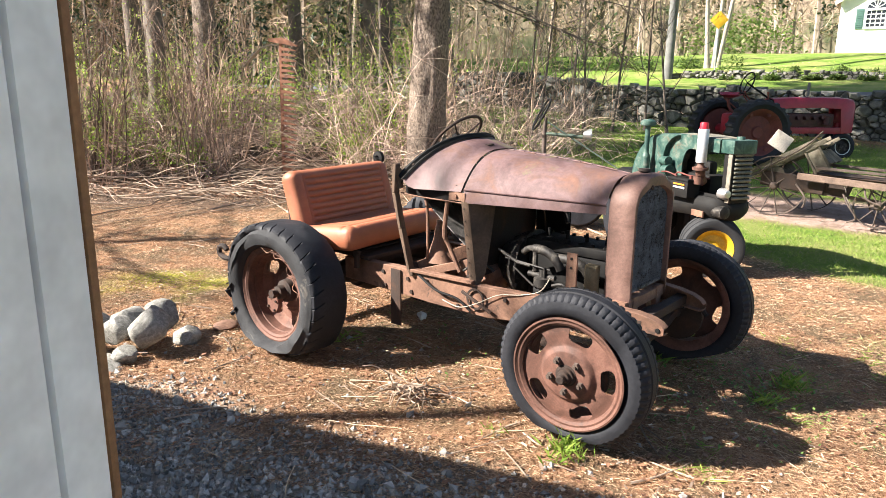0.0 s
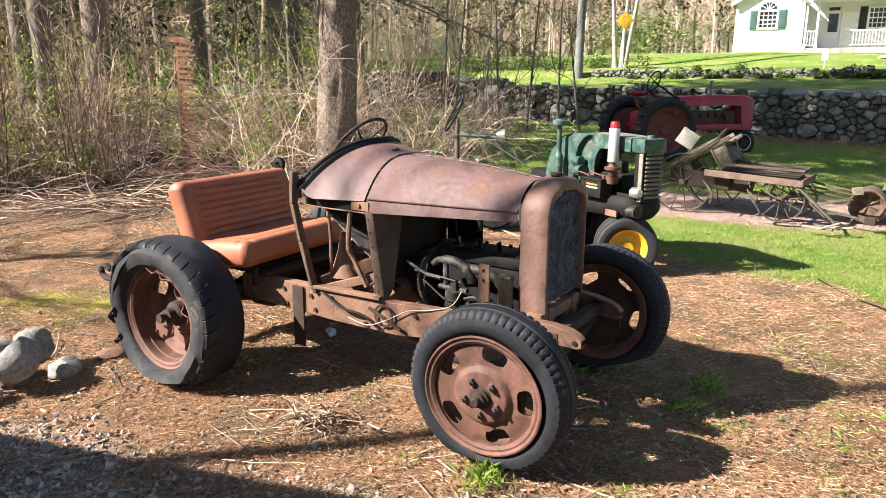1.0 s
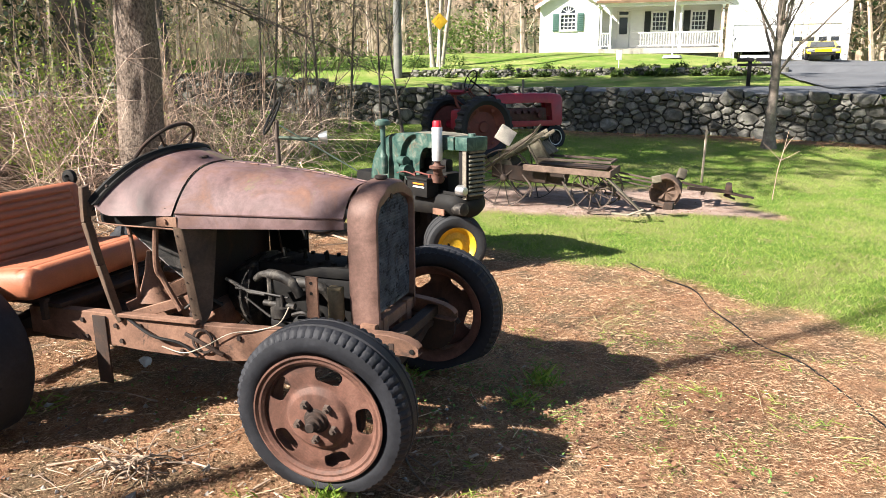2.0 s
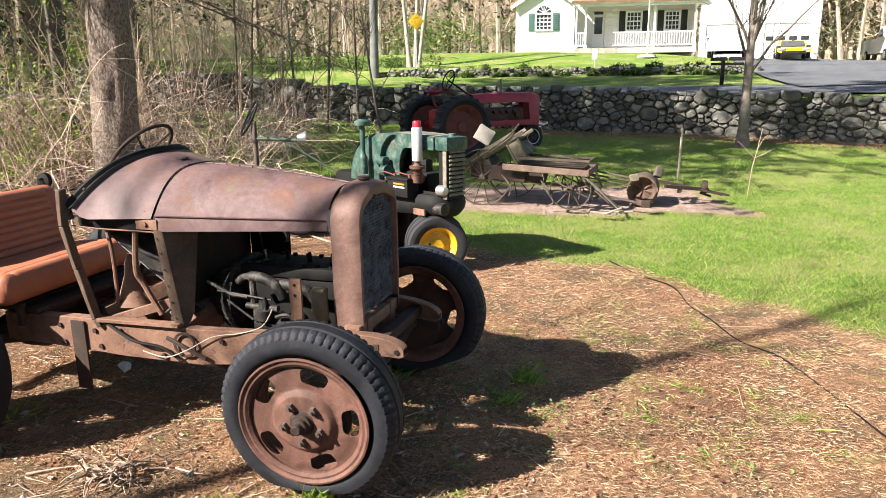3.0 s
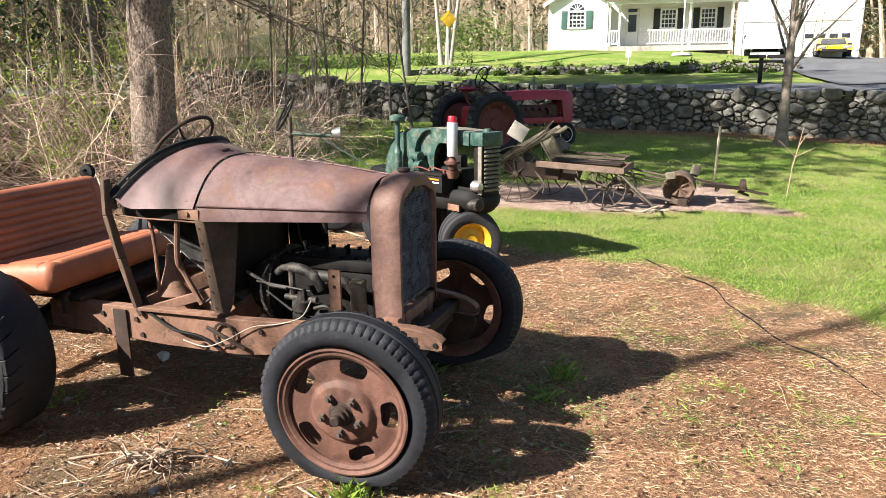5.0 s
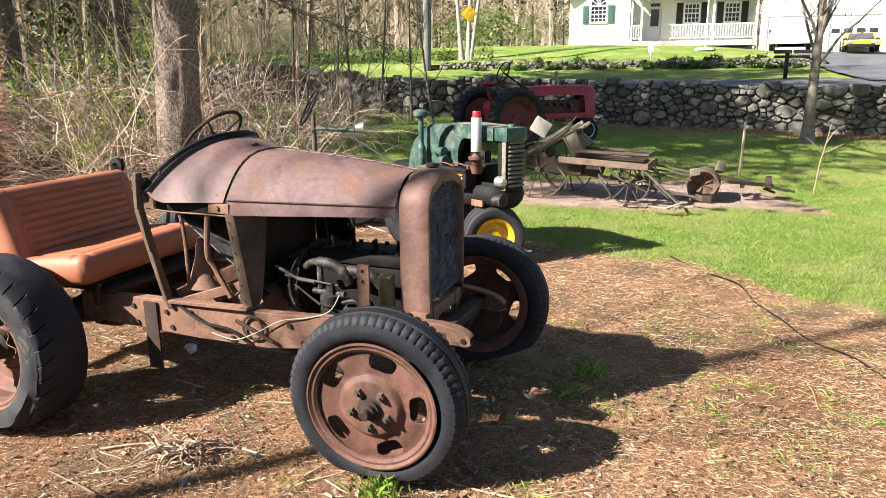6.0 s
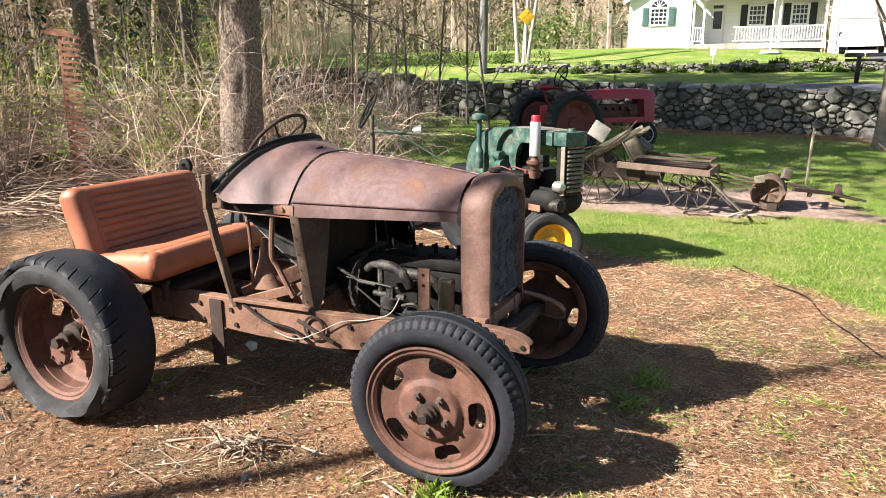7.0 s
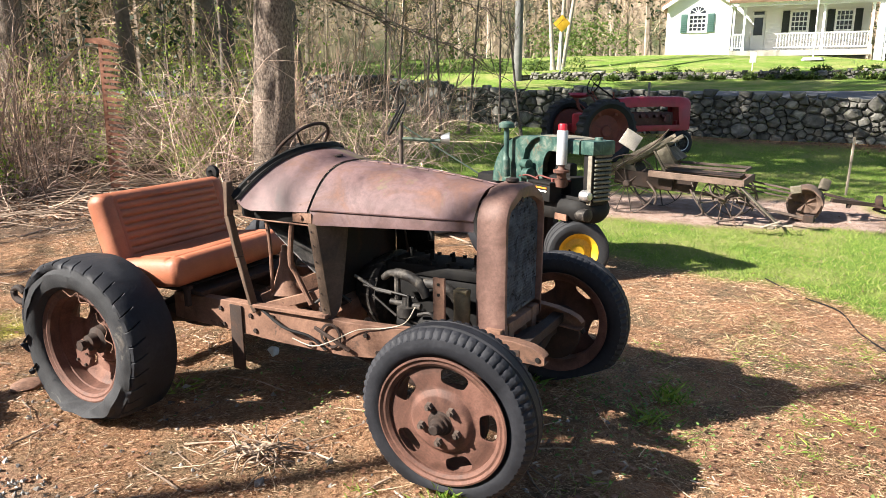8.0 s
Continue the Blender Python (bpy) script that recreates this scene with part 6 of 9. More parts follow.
        rows.append([(-0.70 - 0.484 * math.sin(t), y, 0.86 + 0.474 * math.cos(t)) for y in (-0.205, -0.12, -0.02, 0.05)])
    loft(bm, rows)
    thicken(bm, 0.002)
    part("worn_patch", bm, M["black_iron"], g, "bare dark patch")
    # engine mass, frame
    bm = BM()
    box(bm, -0.36, 0.02, 0.80, 0.5, 0.2, 0.34, 0.04)
    box(bm, -0.36, 0.02, 1.02, 0.34, 0.10, 0.14, 0.03)
    box(bm, -1.1, 0, 0.7, 0.9, 0.34, 0.40, 0.06)
    part("engine", bm, M["black_iron"], g)
    bm = BM()
    tube(bm, smooth_path([(-1.0, -0.17, 0.64), (-0.4, -0.17, 0.66), (-0.05, -0.17, 0.69), (0.09, -0.13, 0.68), (0.13, 0, 0.66), (0.09, 0.13, 0.68), (-0.05, 0.17, 0.69), (-1.0, 0.17, 0.64)], 5), 0.065, 10, flat=1.5)
    box(bm, -0.05, -0.14, 0.75, 0.28, 0.02, 0.12, 0.01)
    part("front_frame", bm, M["black_iron"], g, "black curved front frame")
    bm = BM()
    box(bm, -0.30, -0.235, 0.83, 0.30, 0.15, 0.16, 0.01)
    box(bm, -0.30, -0.235, 0.92, 0.32, 0.17, 0.025, 0.008)
    bt = part("battery", bm, M["black_iron"], g, "black battery with orange and white stripes")
    for z, mt in ((0.875, "orange"), (0.845, "white_paint")):
        bm = BM()
        box(bm, -0.27, -0.313, z, 0.16, 0.008, 0.014)
        part("stripe", bm, M[mt], bt)
    bm = BM()
    for x in (-0.42, -0.2):
        tube(bm, [(x, -0.235, 0.92), (x, -0.235, 0.96)], 0.014, 8)
    tube(bm, smooth_path([(-0.42, -0.235, 0.95), (-0.34, -0.27, 0.98), (-0.22, -0.24, 0.96), (-0.1, -0.1, 0.94)], 5), 0.008, 6)
    tube(bm, smooth_path([(-0.38, -0.26, 0.94), (-0.5, -0.29, 0.97), (-0.68, -0.25, 0.94)], 5), 0.007, 6)
    part("battery_cable", bm, M["red_rust"], bt)
    # canister standing on the elbow
    bm = BM()
    lathe(bm, [(0, 0), (0.048, 0), (0.05, 0.01), (0.05, 0.305), (0.046, 0.312), (0.0, 0.312)], 22, 'Z', at=(-0.10, -0.22, 1.10))
    ca = part("canister", bm, M["tin"], g, "pale tin can upended over the exhaust pipe")
    bm = BM()
    lathe(bm, [(0, 0.06), (0.036, 0.06), (0.04, 0.05), (0.042, 0.0), (0, 0)], 18, 'Z', at=(-0.10, -0.22, 1.41))
    part("cap", bm, M["red_cap"], ca, "red cap")
    bm = BM()
    tube(bm, smooth_path([(-0.10, -0.22, 1.12), (-0.10, -0.22, 1.04), (-0.12, -0.19, 0.96), (-0.18, -0.12, 0.91)], 5), [0.03] * 4 + [0.045] * 8 + [0.05] * 4, 10)
    lathe(bm, [(0.04, -0.012), (0.075, -0.012), (0.075, 0.012), (0.04, 0.012)], 14, 'Z', at=(-0.10, -0.22, 1.04))
    lathe(bm, [(0, -0.05), (0.05, -0.04), (0.055, 0.03), (0, 0.05)], 14, 'Z', at=(-0.13, -0.2, 0.93))
    part("exhaust_elbow", bm, M["wheel"], g)
    # intake stack
    bm = BM()
    lathe(bm, [(0, 0.0), (0.042, 0.0), (0.045, 0.02), (0.045, 0.16), (0.041, 0.18), (0.034, 0.19), (0.026, 0.22), (0.026, 0.50), (0, 0.50)], 20, 'Z', at=(-0.85, -0.29, 0.92))
    st = part("air_intake", bm, M["green"], g, "green air intake stack with mushroom cap")
    bm = BM()
    lathe(bm, [(0.03, -0.02), (0.075, -0.015), (0.08, 0.0), (0.075, 0.028), (0.045, 0.045), (0, 0.05)], 20, 'Z', at=(-0.85, -0.29, 1.42))
    part("stack_cap", bm, M["green"], st)
    bm = BM()
    lathe(bm, [(0, -0.06), (0.045, -0.05), (0.05, 0.05), (0, 0.06)], 12, 'X', at=(-0.62, -0.22, 1.06))
    lathe(bm, [(0, -0.04), (0.06, -0.04), (0.06, 0.04), (0, 0.04)], 14, 'X', at=(-0.58, -0.22, 0.97))
    part("breather", bm, M["green"], g)
    bm = BM()
    lathe(bm, [(0, 0.08), (0.035, 0.072), (0.055, 0.04), (0.052, -0.02), (0.0, -0.05)], 18, 'X', at=(0.12, -0.13, 0.83))
    part("headlamp", bm, M["silver"], g, "dull silver headlamp shell")
    bm = BM()
    lathe(bm, [(0, -0.14), (0.055, -0.14), (0.06, 0.12), (0, 0.14)], 16, 'X', at=(0.08, -0.15, 0.66))
    part("lamp_bucket", bm, M["grey_iron"], g)
    # wheels: a narrow pair in front, large ones behind
    for x, y, r, tw, nm in ((0.05, -0.125, 0.30, 0.078, "front"), (-0.10, -0.01, 0.30, 0.078, "front"), (-1.15, -0.24, 0.40, 0.09, "rear"), (-1.15, 0.30, 0.40, 0.09, "rear")):
        bm = BM()
        lathe(bm, [(r * 0.60, -tw * 0.7), (r * 0.80, -tw), (r * 0.93, -tw * 0.86), (r * 0.985, -tw * 0.55), (r * 0.955, -tw * 0.48), (r * 0.955, -tw * 0.36), (r, -tw * 0.30), (r, tw * 0.30), (r * 0.955, tw * 0.36), (r * 0.955, tw * 0.48), (r * 0.985, tw * 0.55), (r * 0.93, tw * 0.86), (r * 0.80, tw), (r * 0.60, tw * 0.7)], 44, 'Y', True)
        w = part("wheel", bm, M["dusty_rubber"] if nm == "front" else M["rubber"], g, "dusty black tyre")
        w.matrix_basis = pose(x, y, r - 0.01, 0, 0, 60 if nm == "front" else 0)
        bm = BM()
        lathe(bm, [(0, -0.03), (r * 0.2, -0.035), (r * 0.26, -0.01), (r * 0.44, 0.0), (r * 0.52, -0.03), (r * 0.60, -tw * 0.75), (r * 0.63, -tw * 0.8), (r * 0.58, -tw * 0.6), (r * 0.55, 0.03), (0, 0.03)], 36, 'Y')
        part("rim", bm, M["yellow"] if nm == "front" else M["black_iron"], w, "yellow painted rim" if nm == "front" else "dark rim")
    bm = BM()
    tube(bm, [(0.02, 0, 0.3), (0.02, 0, 0.72)], 0.06, 12)
    tube(bm, [(0.02, -0.2, 0.29), (0.02, 0.12, 0.29)], 0.03, 10)
    part("front_pedestal", bm, M["black_iron"], g)
    bm = BM()
    tube(bm, [(-1.15, -0.25, 0.39), (-1.15, 0.30, 0.39)], 0.07, 12)
    part("rear_axle", bm, M["black_iron"], g)
    bm = BM()
    box(bm, -0.06, -0.24, 0.62, 0.16, 0.02, 0.06, 0.005)
    part("tow_bracket", bm, M["rust"], g)


M["pale_metal"] = weathered("pale_worn_metal", [(0.3, (0.10, 0.088, 0.068)), (0.6, (0.24, 0.21, 0.165)), (0.85, (0.36, 0.33, 0.27))], 8, 60, 0.7, 0.1, 0.3)
M["louvre"] = weathered("louvre_paint", [(0.3, (0.05, 0.065, 0.05)), (0.5, (0.17, 0.165, 0.125)), (0.85, (0.36, 0.33, 0.26))], 9, 60, 0.7, 0.1, 0.3)
green_tractor()


def steering_machine():
    """The steering post of a machine that stands behind the green tractor."""
    s = thing("steering_stand", "grey steering post with wheel and lamp on an old machine", "machine", pose(0.02, 9.6, ground_z(0.02, 9.6)))
    bm = BM()
    tube(bm, [(0.02, 0, 0), (0.02, 0, 1.2), (0.03, 0, 1.32)], [0.03, 0.028, 0.02], 10)
    part("post", bm, M["old_iron"], s)
    bm = BM()
    c, ax = Vector((-0.03, 0.02, 1.36)), Vector((-0.86, -0.2, 0.46)).normalized()
    a, b = frame_of(ax)
    tube(bm, [c + 0.22 * (math.cos(2 * math.pi * k / 30) * a + math.sin(2 * math.pi * k / 30) * b) for k in range(31)], 0.014, 8, False)
    for k in range(4):
        t = 0.6 + math.pi / 2 * k
        tube(bm, [c, c + 0.22 * (math.cos(t) * a + math.sin(t) * b)], 0.008, 6)
    tube(bm, [c, (0.03, 0, 1.30)], 0.014, 8)
    part("steering_wheel", bm, M["black_iron"], s, "black steering wheel")
    bm = BM()
    tube(bm, [(0.02, 0, 1.12), (0.50, -0.05, 1.09)], 0.022, 8)
    part("cross_rod", bm, M["green_grey"], s)
    bm = BM()
    lathe(bm, [(0, -0.05), (0.04, -0.05), (0.075, 0.04), (0.075, 0.05), (0, 0.05)], 16, 'X', at=(0.56, -0.06, 1.12))
    part("lamp", bm, M["silver"], s, "small round lamp")
    bm = BM()
    tube(bm, [(0.05, -0.03, 1.27), (0.95, -0.15, 0.72)], 0.009, 8)
    part("stay_rod", bm, M["green_grey"], s)
    bm = BM()
    box(bm, 0.1, 0, 0.3, 0.9, 0.35, 0.5, 0.05)
    part("gearcase", bm, M["green_grey"], s)
    for x in (-0.4, 0.5):
        bm = BM()
        lathe(bm, [(0, -0.06), (0.3, -0.06), (0.34, 0), (0.3, 0.06), (0, 0.06)], 24, 'Y', at=(x, -0.3, 0.33))
        part("wheel", bm, M["rubber"], s)


M["green_grey"] = weathered("green_grey_paint", [(0.3, (0.04, 0.06, 0.045)), (0.7, (0.13, 0.17, 0.13))], 8, 70, 0.6, 0.2, 0.3)
steering_machine()


def red_tractor():
    x0, y0 = 3.28, 15.35
    r = thing("red_tractor", "faded red row-crop tractor on the lawn by the wall", "tractor", pose(x0, y0, ground_z(x0, y0) - 0.02, 0, 0, 20))
    for s in (-1, 1):
        R = 0.60
        bm = BM()
        steps = 120

        def wob(t, i, rr, a):
            k = round(t / (2 * math.pi) * steps)
            if 2 <= i <= 5 and k % 5 in (0, 1):
                rr += 0.03
            return rr, a
        lathe(bm, [(R * 0.72, -0.10), (R * 0.86, -0.15), (R * 0.95, -0.13), (R - 0.02, -0.08), (R - 0.02, 0.08), (R * 0.95, 0.13), (R * 0.86, 0.15), (R * 0.72, 0.10)], steps, 'Y', True, wob=wob)
        w = part("rear_wheel", bm, M["rubber"], r, "lugged black rear tyre")
        w.matrix_basis = pose(0, s * 0.74, R, 0, 0, 0 if s < 0 else 180)
        bm = BM()
        lathe(bm, [(0, 0.0), (0.10, -0.02), (0.12, 0.02), (0.3, 0.05), (0.37, -0.02), (0.42, -0.09), (0.445, -0.10), (0.43, -0.05), (0.38, 0.06), (0, 0.06)], 40, 'Y')
        part("rim", bm, M["red_rust"], w, "rusty red rim")
        for k in range(6):
            bm = BM()
            t = math.pi / 3 * k
            box(bm, 0.36 * math.cos(t), -0.03, 0.36 * math.sin(t), 0.06, 0.03, 0.06, 0.005)
            part("rim_clamp", bm, M["red_rust"], w)
    for s in (-1, 1):
        bm = BM()
        lathe(bm, [(0.15, -0.05), (0.21, -0.075), (0.26, -0.05), (0.27, 0), (0.26, 0.05), (0.21, 0.075), (0.15, 0.05)], 32, 'Y', True)
        w = part("front_wheel", bm, M["rubber"], r)
        w.matrix_basis = pose(2.16, s * 0.13, 0.285, 6 * s, 0, 0)
        bm = BM()
        lathe(bm, [(0, -0.03), (0.05, -0.04), (0.06, 0), (0.13, 0.01), (0.165, -0.05), (0.17, -0.05), (0.15, 0.03), (0, 0.03)], 24, 'Y')
        part("rim", bm, M["grey_iron"], w, "dark rim with a pale edge")
        bm = BM()
        lathe(bm, [(0.152, -0.058), (0.166, -0.062), (0.168, -0.052), (0.154, -0.048)], 28, 'Y', True)
        part("rim_edge", bm, M["tin"], w)
    # hood, grille, frame
    bm = BM()
    rows = []
    for x, hw, top, low in ((0.62, 0.18, 1.21, 1.0), (1.0, 0.19, 1.235, 1.03), (1.6, 0.19, 1.24, 1.04), (2.02, 0.185, 1.235, 1.02), (2.08, 0.185, 1.235, 0.55), (2.28, 0.175, 1.21, 0.55), (2.36, 0.13, 1.13, 0.57)):
        rows.append([(x, -hw, low), (x, -hw, top - 0.06), (x, -hw * 0.85, top - 0.015), (x, -hw * 0.5, top), (x, 0, top + 0.005), (x, hw * 0.5, top), (x, hw * 0.85, top - 0.015), (x, hw, top - 0.06), (x, hw, low)])
    vs = loft(bm, rows)
    bm.faces.new(vs[-1])
    thicken(bm, 0.01)
    part("hood", bm, M["red"], r, "faded red hood")
    bm = BM()
    box(bm, 2.2, 0, 0.82, 0.2, 0.32, 0.58, 0.05)
    part("grille_case", bm, M["red"], r)
    for k in range(9):
        bm = BM()
        box(bm, 2.345, 0, 0.66 + 0.045 * k, 0.015, 0.22, 0.014, 0.003)
        part("grille_bar", bm, M["red_rust"], r)
    bm = BM()
    box(bm, 1.45, 0, 0.78, 1.0, 0.26, 0.30, 0.05)
    for k in range(4):
        tube(bm, [(1.15 + 0.17 * k, -0.12, 0.84), (1.15 + 0.17 * k, -0.2, 0.86)], 0.04, 10)
    lathe(bm, [(0, -0.09), (0.07, -0.08), (0.07, 0.08), (0, 0.09)], 16, 'Z', at=(1.75, -0.19, 0.80))
    part("engine", bm, M["engine_red"], r, "dark red engine with grey fittings")
    bm = BM()
    box(bm, 1.3, -0.15, 0.60, 1.7, 0.06, 0.12, 0.01)
    box(bm, 1.3, 0.15, 0.60, 1.7, 0.06, 0.12, 0.01)
    part("frame_rail", bm, M["red"], r)
    bm = BM()
    box(bm, 0.2, 0, 0.72, 0.95, 0.34, 0.42, 0.08)
    tube(bm, [(0, -0.7, 0.6), (0, 0.7, 0.6)], 0.09, 14)
    part("gearbox", bm, M["red"], r)
    bm = BM()
    tube(bm, [(2.16, 0, 0.3), (2.12, 0, 0.75)], 0.07, 12)
    tube(bm, [(2.16, -0.12, 0.285), (2.16, 0.12, 0.285)], 0.04, 10)
    part("front_pedestal", bm, M["red"], r)
    bm = BM()
    rows = []
    for k in range(9):
        t = math.pi * k / 8
        rows.append([(-0.22 + 0.2 * math.cos(t) * j, 0.24 * math.sin(t) * j - 0.0, 1.22 + 0.10 * j * j) for j in (0.05, 0.5, 0.8, 1.0)])
    for k in range(9, 17):
        t = math.pi * k / 8
        rows.append([(-0.22 + 0.24 * math.cos(t) * j, 0.24 * math.sin(t) * j, 1.22 + 0.06 * j * j) for j in (0.05, 0.5, 0.8, 1.0)])
    loft(bm, rows)
    thicken(bm, 0.012)
    part("seat_pan", bm, M["red"], r, "red pressed seat pan")
    bm = BM()
    tube(bm, smooth_path([(0.05, 0, 0.85), (-0.18, 0, 1.0), (-0.24, 0, 1.2)], 5), 0.03, 8)
    part("seat_spring", bm, M["red_rust"], r)
    bm = BM()
    c, ax = Vector((0.12, 0, 1.50)), Vector((-0.93, 0, 0.36)).normalized()
    a, b = frame_of(ax)
    tube(bm, [c + 0.21 * (math.cos(2 * math.pi * k / 30) * a + math.sin(2 * math.pi * k / 30) * b) for k in range(31)], 0.014, 8, False)
    for k in range(3):
        t = 0.5 + 2.094 * k
        tube(bm, [c, c + 0.21 * (math.cos(t) * a + math.sin(t) * b)], 0.009, 6)
    part("steering_wheel", bm, M["black_iron"], r)
    bm = BM()
    tube(bm, [c, (0.75, 0.0, 1.12)], 0.018, 8)
    part("steering_shaft", bm, M["black_iron"], r)
    for p, q in (((0.3, -0.1, 1.0), (0.0, -0.16, 1.32)), ((0.35, 0.12, 1.0), (0.1, 0.16, 1.34)), ((0.55, -0.14, 1.0), (0.45, -0.2, 1.3)), ((0.2, 0.2, 0.9), (-0.15, 0.3, 1.2))):
        bm = BM()
        tube(bm, [p, q], 0.013, 6)
        tube(bm, [q, Vector(q) + Vector((0, 0, 0.03))], 0.022, 8)
        part("lever", bm, M["red_rust"], r)
    bm = BM()
    tube(bm, [(1.02, 0.03, 1.18), (1.02, 0.03, 1.30)], 0.02, 8)
    lathe(bm, [(0, 0.08), (0.03, 0.07), (0.045, 0.03), (0.04, 0.0), (0, 0)], 14, 'Z', at=(1.02, 0.03, 1.29))
    part("precleaner", bm, M["black_iron"], r)
    bm = BM()
    tube(bm, [(1.45, 0.06, 1.18), (1.45, 0.06, 1.52)], 0.028, 10)
    part("exhaust_stack", bm, M["grey_pole"], r, "pale exhaust stack")


M["engine_red"] = weathered("engine_grime", [(0.3, (0.02, 0.012, 0.012)), (0.55, (0.07, 0.02, 0.02)), (0.8, (0.16, 0.1, 0.09))], 9, 60, 0.6, 0.2, 0.3)
red_tractor()


def spoked_wheel(parent, at, r, spokes, turn=0.0, mt="old_iron"):
    bm = BM()
    lathe(bm, [(r - 0.012, -0.03), (r, -0.032), (r, 0.032), (r - 0.012, 0.03)], 44, 'Y', True)
    w = part("wheel", bm, M[mt], parent, "rusty iron spoked wheel")
    w.matrix_basis = Matrix.Translation(at) @ Matrix.Rotation(radians(turn), 4, 'Z')
    for k in range(spokes):
        t = 2 * math.pi * k / spokes + 0.2
        bm = BM()
        tube(bm, [(0.03 * math.cos(t), 0.02 * (-1) ** k, 0.03 * math.sin(t)), (r * math.cos(t) * 0.985, 0, r * math.sin(t) * 0.985)], 0.009, 6)
        part("spoke", bm, M[mt], w)
    bm = BM()
    lathe(bm, [(0, -0.075), (0.03, -0.07), (0.045, -0.04), (0.055, 0), (0.045, 0.04), (0, 0.07)], 16, 'Y')
    part("hub", bm, M[mt], w)
    return w


def planter():
    x0, y0 = 3.13, 10.92
    z0 = ground_z(x0, y0)
    p = thing("horse_planter", "weathered wooden seed planter with iron spoked wheels", "farm implement", pose(x0, y0, z0, 0, 0, -30))
    spoked_wheel(p, (0, -0.12, 0.40), 0.405, 12, 14)
    spoked_wheel(p, (0.25, 0.62, 0.385), 0.385, 12)
    spoked_wheel(p, (1.27, -0.13, 0.275), 0.28, 10, 8)
    spoked_wheel(p, (1.34, 0.32, 0.28), 0.28, 10)
    bm = BM()
    tube(bm, [(0, -0.16, 0.40), (0.25, 0.66, 0.385)], 0.02, 8)
    part("axle", bm, M["old_iron"], p)
    bm = BM()
    tube(bm, [(1.27, -0.16, 0.275), (1.34, 0.34, 0.28)], 0.018, 8)
    part("axle", bm, M["old_iron"], p)
    # tilted tray of thin boards, its far end closed by a slatted bin
    tilt = pose(0.14, 0.20, 0.74, 0, -31, 0)
    for k in range(5):
        bm = BM()
        box(bm, -0.05 + 0.02 * (k % 3), -0.24 + 0.12 * k, 0.0, 1.02 - 0.05 * (k % 2), 0.112, 0.018, 0.003)
        part("plank", bm, M["wood"], p).matrix_basis = tilt
    for cy in (-0.31, 0.31):
        for k in range(2):
            bm = BM()
            box(bm, -0.04 * k, cy, 0.035 + 0.06 * k, 1.06 - 0.1 * k, 0.02, 0.05, 0.003)
            part("side_rail", bm, M["wood"], p).matrix_basis = tilt
    for k in range(6):
        bm = BM()
        box(bm, 0.40, -0.25 + 0.1 * k, -0.15, 0.24 - 0.02 * (k % 2), 0.09, 0.03, 0.004, Matrix.Rotation(radians(70), 4, 'Y'))
        part("bin_slat", bm, M["wood"], p).matrix_basis = tilt
    for cx in (0.24, 0.42):
        bm = BM()
        box(bm, cx, -0.30, -0.14, 0.03, 0.026, 0.34, 0.004)
        part("bin_post", bm, M["wood"], p).matrix_basis = tilt
    bm = BM()
    box(bm, 0.33, -0.29, -0.15, 0.20, 0.016, 0.28, 0.004)
    part("bin_side", bm, M["wood"], p).matrix_basis = tilt
    bm = BM()
    tube(bm, smooth_path([(-0.45, -0.33, 0.02), (-0.1, -0.35, 0.05), (0.3, -0.35, 0.08), (0.55, -0.33, 0.16)], 4), 0.012, 6)
    part("edge_rod", bm, M["old_iron"], p).matrix_basis = tilt
    bm = BM()
    box(bm, 0, 0, 0, 0.25, 0.035, 0.23, 0.008)
    part("pale_board", bm, M["pale_board"], p, "pale square wooden board").matrix_basis = pose(-0.03, 0.05, 0.99, -12, 32, 20)
